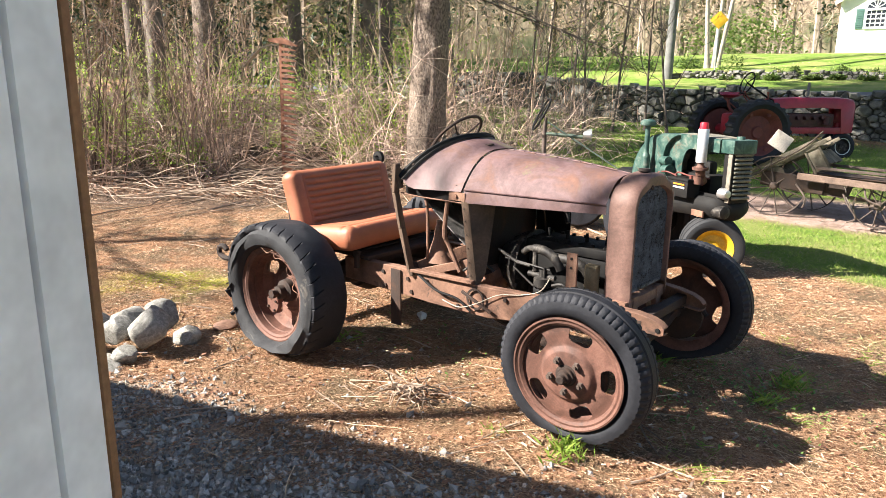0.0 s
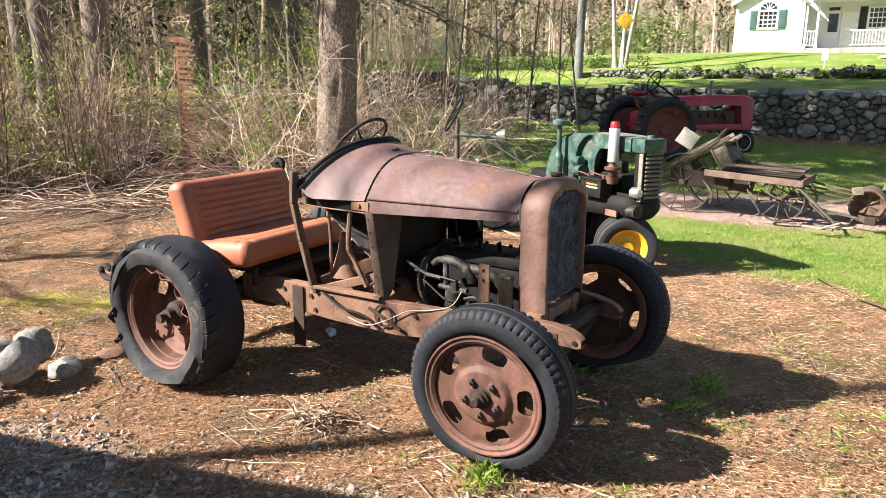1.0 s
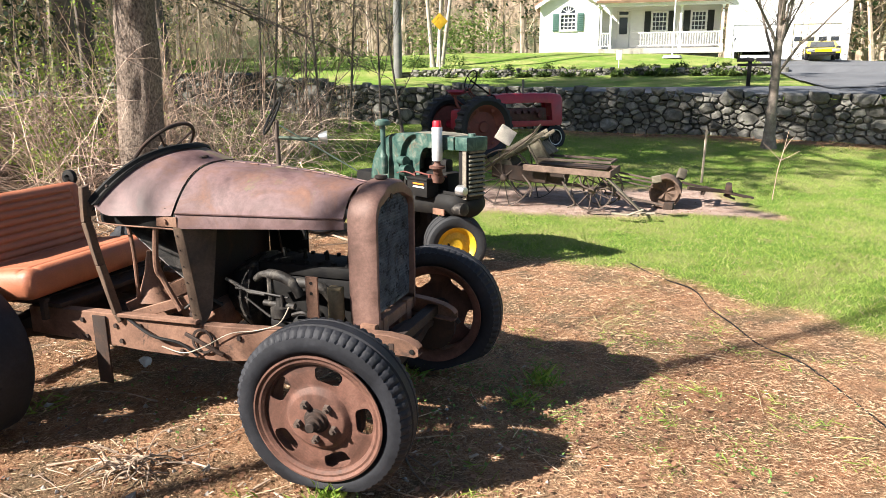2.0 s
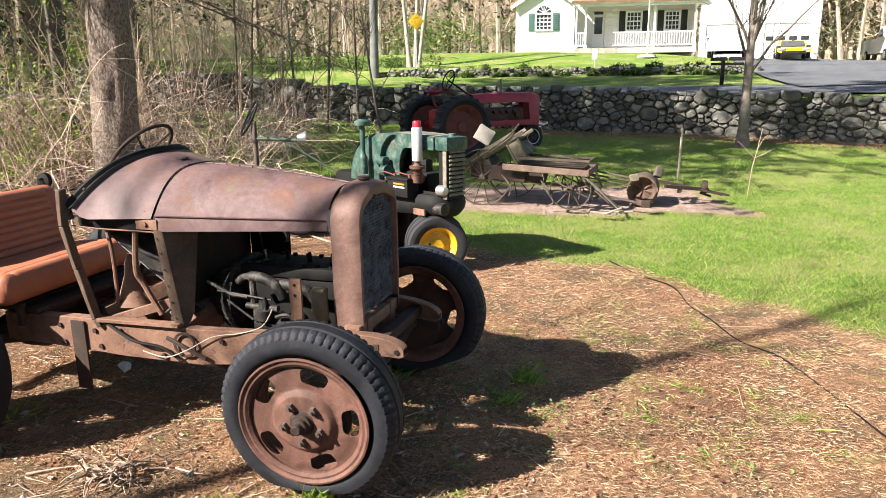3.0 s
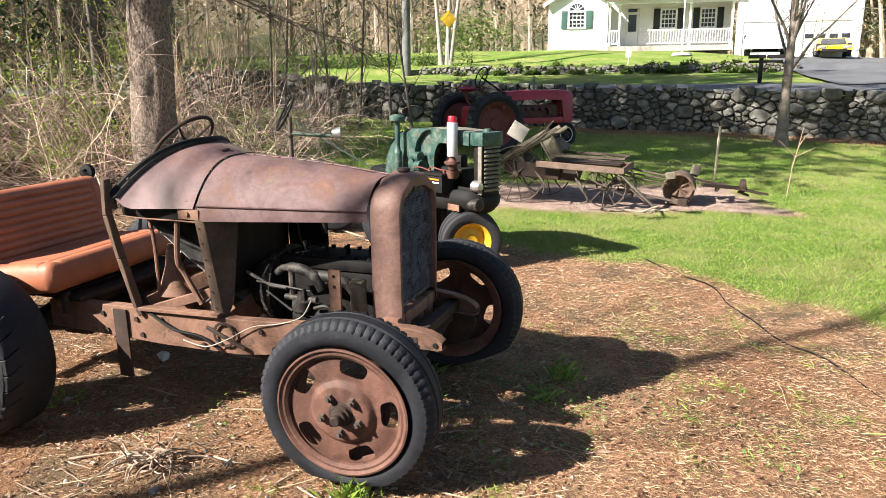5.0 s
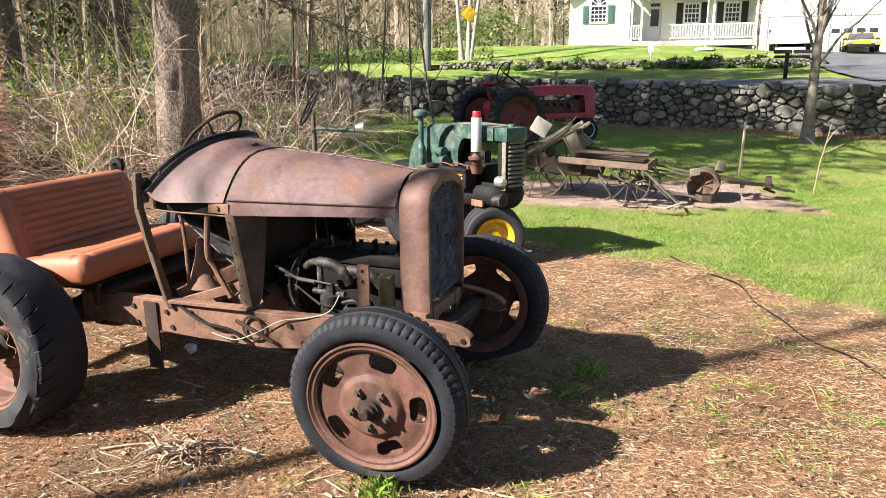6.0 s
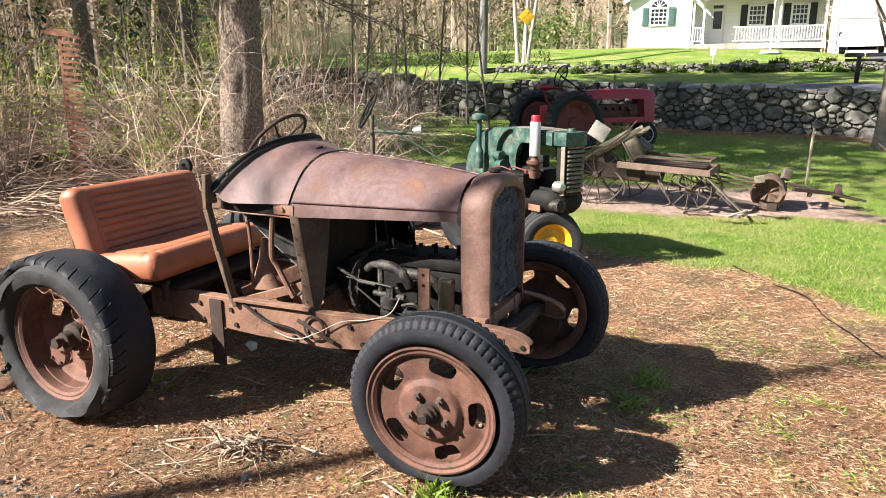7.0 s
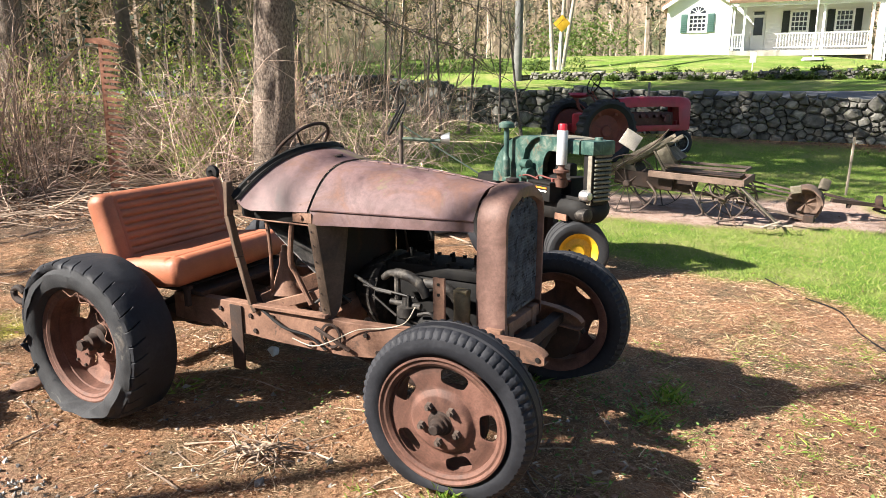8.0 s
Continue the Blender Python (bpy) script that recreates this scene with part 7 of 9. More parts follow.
    # the long beam, tray rails, dark seed box under them, braces
    for (a, b, w, h, mt) in (((0.32, -0.24, 0.575), (1.52, -0.26, 0.515), 0.025, 0.085, "beam_rust"), ((0.35, 0.34, 0.58), (1.58, 0.28, 0.54), 0.03, 0.08, "beam_rust"), ((1.52, -0.27, 0.52), (1.56, 0.29, 0.545), 0.025, 0.09, "beam_rust"),
                            ((0.5, -0.16, 0.69), (1.50, -0.10, 0.66), 0.03, 0.035, "old_iron"), ((0.5, 0.30, 0.70), (1.52, 0.30, 0.665), 0.03, 0.035, "old_iron"), ((1.50, -0.12, 0.66), (1.52, 0.30, 0.665), 0.03, 0.03, "old_iron"), ((0.45, 0.1, 0.60), (1.45, 0.1, 0.57), 0.34, 0.02, "rust_dark"),
                            ((-0.18, 0.10, 0.50), (0.62, 0.10, 0.44), 0.42, 0.20, "rust_dark"), ((0.62, 0.12, 0.47), (0.86, 0.12, 0.40), 0.36, 0.20, "rust_dark"),
                            ((0.1, -0.05, 0.38), (1.25, -0.02, 0.31), 0.05, 0.04, "old_iron"), ((1.42, -0.20, 0.52), (1.95, -0.36, 0.08), 0.055, 0.02, "wood"), ((1.30, 0.0, 0.5), (1.80, -0.1, 0.10), 0.03, 0.02, "old_iron"),
                            ((1.5, 0.20, 0.45), (2.10, 0.25, 0.36), 0.025, 0.025, "old_iron"), ((1.5, 0.28, 0.50), (2.12, 0.27, 0.40), 0.025, 0.025, "old_iron"), ((1.45, 0.1, 0.42), (2.05, 0.2, 0.31), 0.02, 0.02, "old_iron"), ((2.02, 0.24, 0.41), (2.14, 0.26, 0.43), 0.08, 0.09, "wood"),
                            ((1.4, 0.1, 0.22), (2.25, 0.0, 0.10), 0.03, 0.03, "old_iron"), ((2.22, 0.0, 0.10), (2.34, -0.01, 0.10), 0.12, 0.09, "rust_dark"), ((1.60, -0.42, 0.03), (1.95, -0.50, 0.03), 0.06, 0.025, "wood"), ((1.85, -0.40, 0.04), (2.14, -0.36, 0.05), 0.05, 0.02, "pale_wood"), ((1.80, -0.55, 0.03), (2.0, -0.42, 0.10), 0.03, 0.02, "pale_wood")):
        bm = BM()
        bar(bm, a, b, w, h, 0.004)
        part("brace", bm, M[mt], p)
    # seed hopper hung between the wheels, and a torn hanging sheet
    bm = BM()
    lathe(bm, [(0, -0.24), (0.10, -0.24), (0.11, -0.2), (0.11, 0.2), (0.10, 0.24), (0, 0.24)], 18, 'Y', at=(0.02, 0.14, 0.56))
    part("seed_hopper", bm, M["wood"], p)
    bm = BM()
    loft(bm, [[(0.74 + 0.10 * f + 0.015 * math.sin(9 * f), -0.24 + 0.02 * math.sin(6 * f + 3 * g), 0.50 - 0.24 * f - 0.05 * g * f) for f in (0, 0.25, 0.5, 0.75, 1)] for g in (0, 0.5, 1)])
    for v in bm.verts:
        v.co.x += 0.14 * (1 if v.index % 2 else 0.6)
    thicken(bm, 0.004)
    part("torn_sheet", bm, M["pale_metal"], p, "torn grey sheet hanging from the beam")
    for pts in ([(0.85, -0.1, 0.38), (0.95, -0.2, 0.25), (1.05, -0.2, 0.1), (0.95, -0.16, 0.03)], [(1.3, 0.05, 0.5), (1.45, 0.0, 0.36), (1.6, 0.0, 0.2)], [(1.1, -0.2, 0.5), (1.16, -0.26, 0.36), (1.3, -0.24, 0.3)], [(1.5, -0.2, 0.5), (1.62, -0.1, 0.44), (1.66, 0.05, 0.3), (1.6, 0.1, 0.12)], [(0.3, -0.2, 0.46), (0.45, -0.26, 0.3), (0.42, -0.22, 0.16)]):
        bm = BM()
        tube(bm, smooth_path(pts, 5), 0.012, 6)
        part("tine", bm, M["old_iron"], p)


M["beam_rust"] = weathered("beam_rust", [(0.3, (0.085, 0.055, 0.042)), (0.6, (0.18, 0.12, 0.092)), (0.85, (0.28, 0.205, 0.165))], 6, 60, 0.85, 0, 0.4)
M["pale_board"] = weathered("pale_board", [(0.3, (0.46, 0.40, 0.33)), (0.7, (0.60, 0.54, 0.46))], 4, 50, 0.8)
M["pale_wood"] = weathered("pale_wood", [(0.3, (0.24, 0.19, 0.145)), (0.7, (0.42, 0.35, 0.28))], 5, 60, 0.85)
planter()


def roller():
    x0, y0 = 5.42, 10.55
    z0 = ground_z(x0, y0)
    d = thing("log_roller", "weathered log roller with wooden frame lying on the lawn", "farm implement", pose(x0, y0, z0, 0, 0, 62))
    bm = BM()
    lathe(bm, [(0, -0.12), (0.14, -0.14), (0.185, -0.19), (0.198, -0.262), (0.212, -0.268), (0.22, -0.25), (0.224, 0.0), (0.22, 0.25), (0.21, 0.27), (0, 0.27)], 32, 'X', at=(0, 0, 0.215), wob=lambda t, i, r, a: (r * (1 + 0.02 * math.sin(5 * t) + 0.012 * math.sin(13 * t)), a + 0.012 * math.sin(7 * t)))
    part("log", bm, M["roller_wood"], d, "hollow brown log with a rotted dark end")
    for a, b, w, h in (((0.1, -0.25, 0.32), (0.2, -1.1, 0.14), 0.035, 0.03), ((0.35, -0.2, 0.3), (0.3, -1.2, 0.12), 0.03, 0.03), ((-0.1, -0.3, 0.28), (0.25, -0.9, 0.2), 0.05, 0.05), ((0.0, -0.5, 0.2), (0.5, -0.55, 0.22), 0.05, 0.05), ((0.2, -0.8, 0.16), (0.55, -0.95, 0.06), 0.03, 0.03)):
        bm = BM()
        bar(bm, a, b, w, h)
        part("beam", bm, M["rust_dark"], d)
    bm = BM()
    box(bm, 0.12, -0.2, 0.45, 0.10, 0.12, 0.16, 0.03, Euler((0.4, 0.3, 0.5)).to_matrix().to_4x4())
    part("broken_block", bm, M["wood"], d)
    bm = BM()
    lathe(bm, [(0, -0.05), (0.09, -0.04), (0.1, 0.0), (0.09, 0.04), (0, 0.05)], 14, 'Y', at=(0.25, -0.85, 0.24))
    part("bearing", bm, M["rust_dark"], d)
    s = thing("wooden_stake", "thin grey wooden stake standing in the lawn", "stake", pose(6.74, 12.0, ground_z(6.74, 12.0), 0, 1.5, 0))
    bm = BM()
    box(bm, 0, 0, 0.43, 0.03, 0.03, 0.92, 0.004)
    part("stake", bm, M["pale_wood"], s)


M["roller_wood"] = weathered("roller_wood", [(0.3, (0.05, 0.03, 0.02)), (0.6, (0.135, 0.085, 0.06)), (0.85, (0.25, 0.18, 0.135))], 6, 50, 0.9, 0, 0.7)
roller()


def sickle_bar():
    z0 = ground_z(-4.27, 11.0)
    s = thing("sickle_bar", "rusty mower cutter bar standing upright in the brush", "cutter bar", pose(-4.28, 11.0, z0 - 0.05, 0, 1.2, -4))
    bm = BM()
    box(bm, 0, 0, 1.06, 0.05, 0.022, 2.12, 0.003)
    part("bar", bm, M["orange_rust"], s)
    for k in range(24):
        z = 0.16 + 0.0815 * k
        bm = BM()
        rows = [[(0.0, -0.03, z - 0.026), (0.0, 0.014, z - 0.026), (0.0, 0.014, z + 0.026), (0.0, -0.03, z + 0.026)], [(0.12, -0.03, z - 0.026), (0.12, 0.016, z - 0.026), (0.12, 0.016, z + 0.016), (0.12, -0.03, z + 0.016)], [(0.26, -0.006, z - 0.030), (0.26, 0.006, z - 0.030), (0.26, 0.006, z - 0.018), (0.26, -0.006, z - 0.018)]]
        vs = loft(bm, rows, True)
        bm.faces.new(vs[0])
        bm.faces.new(vs[-1])
        bmesh.ops.recalc_face_normals(bm, faces=bm.faces)
        part("guard", bm, M["orange_rust"], s)
    bm = BM()
    rows = [[(-0.20, -0.03, 2.02), (-0.20, 0.06, 2.02), (-0.20, 0.06, 2.07), (-0.20, -0.03, 2.07)], [(0.05, -0.05, 1.99), (0.05, 0.07, 1.99), (0.05, 0.07, 2.08), (0.05, -0.05, 2.08)], [(0.28, 0.0, 1.95), (0.28, 0.03, 1.95), (0.28, 0.03, 1.97), (0.28, 0.0, 1.97)]]
    vs = loft(bm, rows, True)
    bm.faces.new(vs[0])
    bm.faces.new(vs[-1])
    bmesh.ops.recalc_face_normals(bm, faces=bm.faces)
    part("shoe", bm, M["orange_rust"], s, "bright rust-orange end shoe").location.z = 0.12
    bm = BM()
    tube(bm, smooth_path([(-0.02, 0, 1.97), (-0.25, 0.0, 1.96), (-0.45, 0.0, 1.85), (-0.62, 0, 1.78)], 5), 0.012, 6)
    bar(bm, (-0.35, 0, 1.92), (-0.68, 0, 1.62), 0.09, 0.014)
    part("grass_board", bm, M["pale_wood"], s, "split weathered grass board").location.z = 0.12


M["orange_rust"] = weathered("orange_rust", [(0.3, (0.10, 0.04, 0.024)), (0.6, (0.30, 0.135, 0.08)), (0.85, (0.48, 0.27, 0.18))], 9, 80, 0.85, 0.1, 0.4)
sickle_bar()


# ---- loose rocks on the yard ----
def rock(at, size, k, material, label):
    bm = BM()
    bmesh.ops.create_icosphere(bm, subdivisions=3, radius=0.5)
    for v in bm.verts:
        d = v.co.normalized()
        q = d * (1 + 0.16 * noise.noise(d * 1.3 + Vector((k * 3.7, 1, k))) + 0.05 * noise.noise(d * 4 + Vector((k, k * 2, 0))))
        for cut in range(5):
            cn = Vector((math.sin(k * 3.1 + cut * 2.2), math.cos(k * 1.7 + cut * 3.9), math.sin(k * 5.3 + cut))).normalized()
            q -= cn * max(0.0, q.dot(cn) - 0.70) * 0.9
        v.co = q * 0.5
    ob = link_mesh("rock", bm, material)
    ob.matrix_basis = Matrix.LocRotScale((at[0], at[1], ground_z(at[0], at[1]) + at[2] + size[2] * 0.36), Euler((0.25 * math.sin(3 * k), 0.25 * math.cos(5 * k), 0.9 * k)), [c * 1.15 for c in size])
    tagged(ob, label, "rock", "rock heap")


rr = random.Random(12)
for k in range(11):
    a, d = 2.4 * k, 0.115 * math.sqrt(k)
    w = rr.uniform(0.17, 0.30)
    rock((-2.30 + d * 1.15 * math.cos(a), 4.56 + d * math.sin(a), 0.10 if k in (0, 2, 3, 5) else 0.0), (w, w * rr.uniform(0.75, 1), w * rr.uniform(0.6, 0.85)), k, M["pale_stone"], "pale grey field rock in a heap on the needle litter")
for k, (x, y, w, h) in enumerate(((-2.15, 4.12, 0.24, 0.06), (-2.02, 3.78, 0.2, 0.09), (-2.6, 4.1, 0.18, 0.08), (-1.45, 3.8, 0.09, 0.05))):
    rock((x, y, 0), (w, w * 0.7, h), k + 3, M["pale_stone"], "flat grey stone lying on the ground")
rock((-1.83, 4.97, 0), (0.17, 0.11, 0.07), 4, M["rust"], "flat brown stone beside the rear tyre")


# ---- trees and brush ----
class Soup:
    """Gathers thin tubes and leaves into one mesh."""

    def __init__(self):
        self.v, self.f = [], []

    def tube(self, pts, r0, r1, sides=3):
        b = len(self.v)
        n = len(pts)
        for i, p in enumerate(pts):
            d = pts[min(i + 1, n - 1)] - pts[max(i - 1, 0)]
            s, u = frame_of(d) if d.length > 1e-6 else (Vector((1, 0, 0)), Vector((0, 1, 0)))
            r = r0 + (r1 - r0) * i / (n - 1)
            for k in range(sides):
                t = 2 * math.pi * k / sides
                self.v.append(p + r * (math.cos(t) * s + math.sin(t) * u))
        for i in range(n - 1):
            for k in range(sides):
                a, c = b + i * sides + k, b + i * sides + (k + 1) % sides
                self.f.append((a, c, c + sides, a + sides))

    def leaf(self, p, size, rnd):
        d = Vector((rnd.gauss(0, 1), rnd.gauss(0, 1), rnd.gauss(0, 0.6))).normalized()
        s, u = frame_of(d)
        b = len(self.v)
        self.v += [p, p + d * size * 0.5 + s * size * 0.3, p + d * size, p + d * size * 0.5 - s * size * 0.3]
        self.f.append((b, b + 1, b + 2, b + 3))

    def blade(self, p, h, w, lean, rnd):
        a = rnd.uniform(0, 6.283)
        s = Vector((math.cos(a), math.sin(a), 0)) * w
        b = len(self.v)
        self.v += [p - s, p + s, p + lean * 0.4 + Vector((0, 0, h * 0.6)) + s * 0.6, p + lean + Vector((0, 0, h))]
        self.f += [(b, b + 1, b + 2), (b, b + 2, b + 3)]

    def done(self, name, material, parent=None, smooth=False):
        ob = quick_mesh(name, self.v, self.f, material, smooth)
        if parent is not None:
            ob.parent = parent
        return ob


def grow(p, d, length, segs, wander, droop, rnd):
    pts = [Vector(p)]
    d = Vector(d).normalized()
    for _ in range(segs):
        d = (d + Vector((rnd.gauss(0, wander), rnd.gauss(0, wander), rnd.gauss(0, wander) + droop))).normalized()
        pts.append(pts[-1] + d * length / segs)
    return pts


def bare_tree(name, label, at, height, r, rnd, limbs, mt, first=0.35, twigs=5, leafy=0, leaf_mt="leaf", lean=(0, 0), spread=0.55, limb_len=0.4, up=0.3, leaf_size=0.06, sides=10):
    """Trunk with flare, tapering limbs, twigs, and leaves where asked."""
    z = ground_z(at[0], at[1])
    t = thing(name, label, "tree", pose(at[0], at[1], z - 0.03))
    tr = Soup()
    n = 10
    pts = [Vector((lean[0] * f + 0.03 * math.sin(5 * f + at[0]) * height * 0.1, lean[1] * f + 0.03 * math.cos(4 * f + at[1]) * height * 0.1, height * f)) for f in [i / n for i in range(n + 1)]]
    # trunk in rings with bark wobble
    rings = 240 if r > 0.27 else 36
    dense = []
    for i in range(rings + 1):
        f = i / rings
        k = min(int(f * n), n - 1)
        p = pts[k].lerp(pts[k + 1], f * n - k)
        rr = r * (1 - 0.85 * f) * (1 + 0.5 * math.exp(-f * height / 0.25))
        dense.append((p, rr))
    sd = 44 if r > 0.27 else max(sides, 8) * (2 if r > 0.15 else 1)
    for p, rr in dense:
        for k in range(sd):
            a = 2 * math.pi * k / sd
            w = 1 + 0.10 * noise.noise(Vector((math.cos(a) * 2, math.sin(a) * 2, p.z * 1.3 + at[0]))) + 0.05 * noise.noise(Vector((math.cos(a) * 6, math.sin(a) * 6, p.z * 5)))
            if r > 0.27:
                w += 0.035 * abs(noise.noise(Vector((math.cos(a) * 9, math.sin(a) * 9, p.z * 2.2))))
            tr.v.append(p + Vector((math.cos(a), math.sin(a), 0)) * rr * w)
    for i in range(rings):
        for k in range(sd):
            a, c = i * sd + k, i * sd + (k + 1) % sd
            tr.f.append((a, c, c + sd, a + sd))
    cr = Soup()
    lf = Soup()
    for i in range(limbs):
        f = first + (0.97 - first) * (i + rnd.random()) / limbs
        k = min(int(f * n), n - 1)
        p = pts[k].lerp(pts[k + 1], f * n - k)
        a = i * 2.4 + rnd.uniform(-0.5, 0.5)
        d = Vector((math.cos(a) * spread, math.sin(a) * spread, up + rnd.uniform(-0.1, 0.2)))
        ln = height * limb_len * (1.15 - f) * rnd.uniform(0.7, 1.25) + 0.3
        lp = grow(p, d, ln, 6, 0.14, 0.03, rnd)
        cr.tube(lp, r * (1 - 0.8 * f) * 0.42, r * 0.04 + 0.003, 5)
        for j in range(twigs):
            q = lp[rnd.randint(1, 6)]
            dd = (lp[-1] - lp[0]).normalized() + Vector((rnd.gauss(0, 0.6), rnd.gauss(0, 0.6), rnd.gauss(0.15, 0.4)))
            tp = grow(q, dd, ln * rnd.uniform(0.25, 0.6), 4, 0.2, 0.02, rnd)
            cr.tube(tp, r * 0.05 + 0.004, 0.0025, 3)
            for m in range(2):
                q2 = tp[rnd.randint(1, 4)]
                tp2 = grow(q2, dd + Vector((rnd.gauss(0, 0.8), rnd.gauss(0, 0.8), rnd.gauss(0, 0.5))), ln * rnd.uniform(0.12, 0.3), 3, 0.25, 0, rnd)
                cr.tube(tp2, 0.005, 0.002, 3)
                for _ in range(leafy):
                    lf.leaf(tp2[rnd.randint(0, 3)] + Vector((rnd.gauss(0, 0.08), rnd.gauss(0, 0.08), rnd.gauss(0, 0.08))), leaf_size * rnd.uniform(0.6, 1.4), rnd)
    tr.done("trunk", M[mt], t, True)
    if cr.v:
        cr.done("crown", M[mt], t)
    if lf.v:
        lf.done("foliage", M[leaf_mt], t)
    return t


rt = random.Random(21)
# the big trunk behind the tractor, its needles high above
bare_tree("pine_tree", "tall grey-barked pine with a thick straight trunk", (-1.92, 11.25), 17, 0.30, rt, 34, "pine_bark", 0.36, 8, 9, "needle", (0.5, 0.2), 0.8, 0.28, 0.05, 0.19, 14)
bare_tree("pine_tree", "dark pine trunk inside the thicket", (-6.9, 13.2), 17, 0.24, rt, 30, "pine_bark", 0.5, 8, 9, "needle", (-0.3, 0.4), 0.8, 0.28, 0.0, 0.2)
for x, y, h, r, leafy in ((-9.6, 15.5, 14, 0.22, 5), (-7.8, 19.5, 18, 0.2, 11), (-6.1, 20.5, 18, 0.26, 11), (-4.7, 17.6, 17, 0.19, 11), (-5.0, 24.5, 14, 0.2, 5), (-3.4, 19.5, 12, 0.15, 3), (-11.5, 18.0, 18, 0.25, 11), (-9.2, 17.0, 18, 0.22, 11), (-13.5, 13.5, 15, 0.24, 4), (-10.8, 11.0, 13, 0.17, 3), (-14.8, 22.0, 16, 0.3, 5)):
    pine = leafy > 8
    bare_tree("pine_tree" if pine else "woodland_tree", "tall dark pine with a high green crown" if pine else "slender dark woodland tree with sparse spring leaves", (x, y), h, r, rt, 30 if pine else 22, "bark_dark", 0.5 if pine else 0.40, 6, leafy if pine else max(1, leafy - 2), "needle" if pine else "leaf", (rt.uniform(-0.8, 0.8), rt.uniform(-0.5, 0.5)), 0.8, 0.3, 0.15, 0.22 if pine else 0.09)
# unseen trees added left of the view so that their shade falls over the yard
bare_tree("shadow_tree", "unseen bare tree added to cast a thin shadow across the drive", (-8.4, 1.15), 14.0, 0.105, rt, 16, "bark", 0.42, 4, 0, "leaf", (0.2, 0.1), 0.35, 0.30, 0.8)
bare_tree("shadow_tree", "unseen bare tree added to dapple the litter with shade", (-11.6, 4.5), 9.5, 0.13, rt, 26, "bark", 0.3, 9, 0, "leaf", (0.1, 0.2), 0.7, 0.42, 0.4)
for x, y, h, l in ((-11.5, 8.6, 17, 9), (-13.5, 10.4, 18, 9)):
    bare_tree("shade_tree", "tall unseen pine added to shade the far lawn", (x, y), h, 0.26, rt, 30, "bark", 0.58, 8, l, "needle", (0.3, 0.3), 0.8, 0.30, 0.08, 0.22)
# young maple by the wall
bare_tree("maple_tree", "young bare maple with upswept limbs and small buds", (9.98, 15.25), 5.6, 0.118, rt, 30, "bark", 0.27, 9, 3, "bud", (0.02, 0.0), 0.42, 0.55, 0.8, 0.05, 12)
# birch clump on the far verge
for dx, lx in ((0, -0.9), (0.25, 0.4), (0.4, 1.3)):
    bare_tree("birch_tree", "pale birch stem beside the garden wall", (5.0 + dx, 34.5), 10, 0.11, rt, 14, "birch", 0.35, 4, 1, "leaf", (lx, 0.2), 0.6, 0.25, 0.5, 0.08)
# saplings by the old wall
for x, y, h in ((-0.1, 17.8, 5), (0.9, 18.4, 5.5), (1.7, 18.9, 4.6), (2.2, 18.2, 4), (-1.0, 17.0, 5), (-0.6, 15.2, 4.5), (0.3, 16.6, 4.2)):
    bare_tree("sapling_tree", "thin bare sapling by the tumbled wall", (x, y), h, 0.035, rt, 12, "bark_dark", 0.2, 3, 1, "leaf", (rt.uniform(-0.6, 0.6), rt.uniform(-0.3, 0.3)), 0.5, 0.4, 0.7, 0.05, 6)


def small_sapling():
    x, y = 7.2, 10.7
    s = thing("young_sapling", "pale leafless sapling planted in the lawn", "sapling", pose(x, y, ground_z(x, y)))
    bm = BM()
    tube(bm, [(0, 0, 0), (0.04, 0, 0.45), (0.1, 0, 0.72), (0.16, 0, 1.05)], [0.007, 0.006, 0.005, 0.003], 6)
    tube(bm, [(0.07, 0, 0.6), (-0.1, 0.05, 0.78), (-0.2, 0.06, 0.86)], [0.006, 0.005, 0.003], 5)
    tube(bm, [(0.07, 0, 0.6), (0.2, -0.02, 0.66), (0.36, -0.03, 0.74)], [0.006, 0.005, 0.003], 5)
    tube(bm, [(0.11, 0, 0.75), (0.2, 0, 0.9), (0.26, 0, 0.95)], [0.007, 0.005, 0.003], 5)
    part("stem", bm, M["twig"], s)


small_sapling()


def before_bar(x, y):
    """The gap in the brush before the cutter bar."""
    return y < 12.0 and abs(x - 0.75 + 5.03 * (y - 1.2) / 9.8) < 0.8


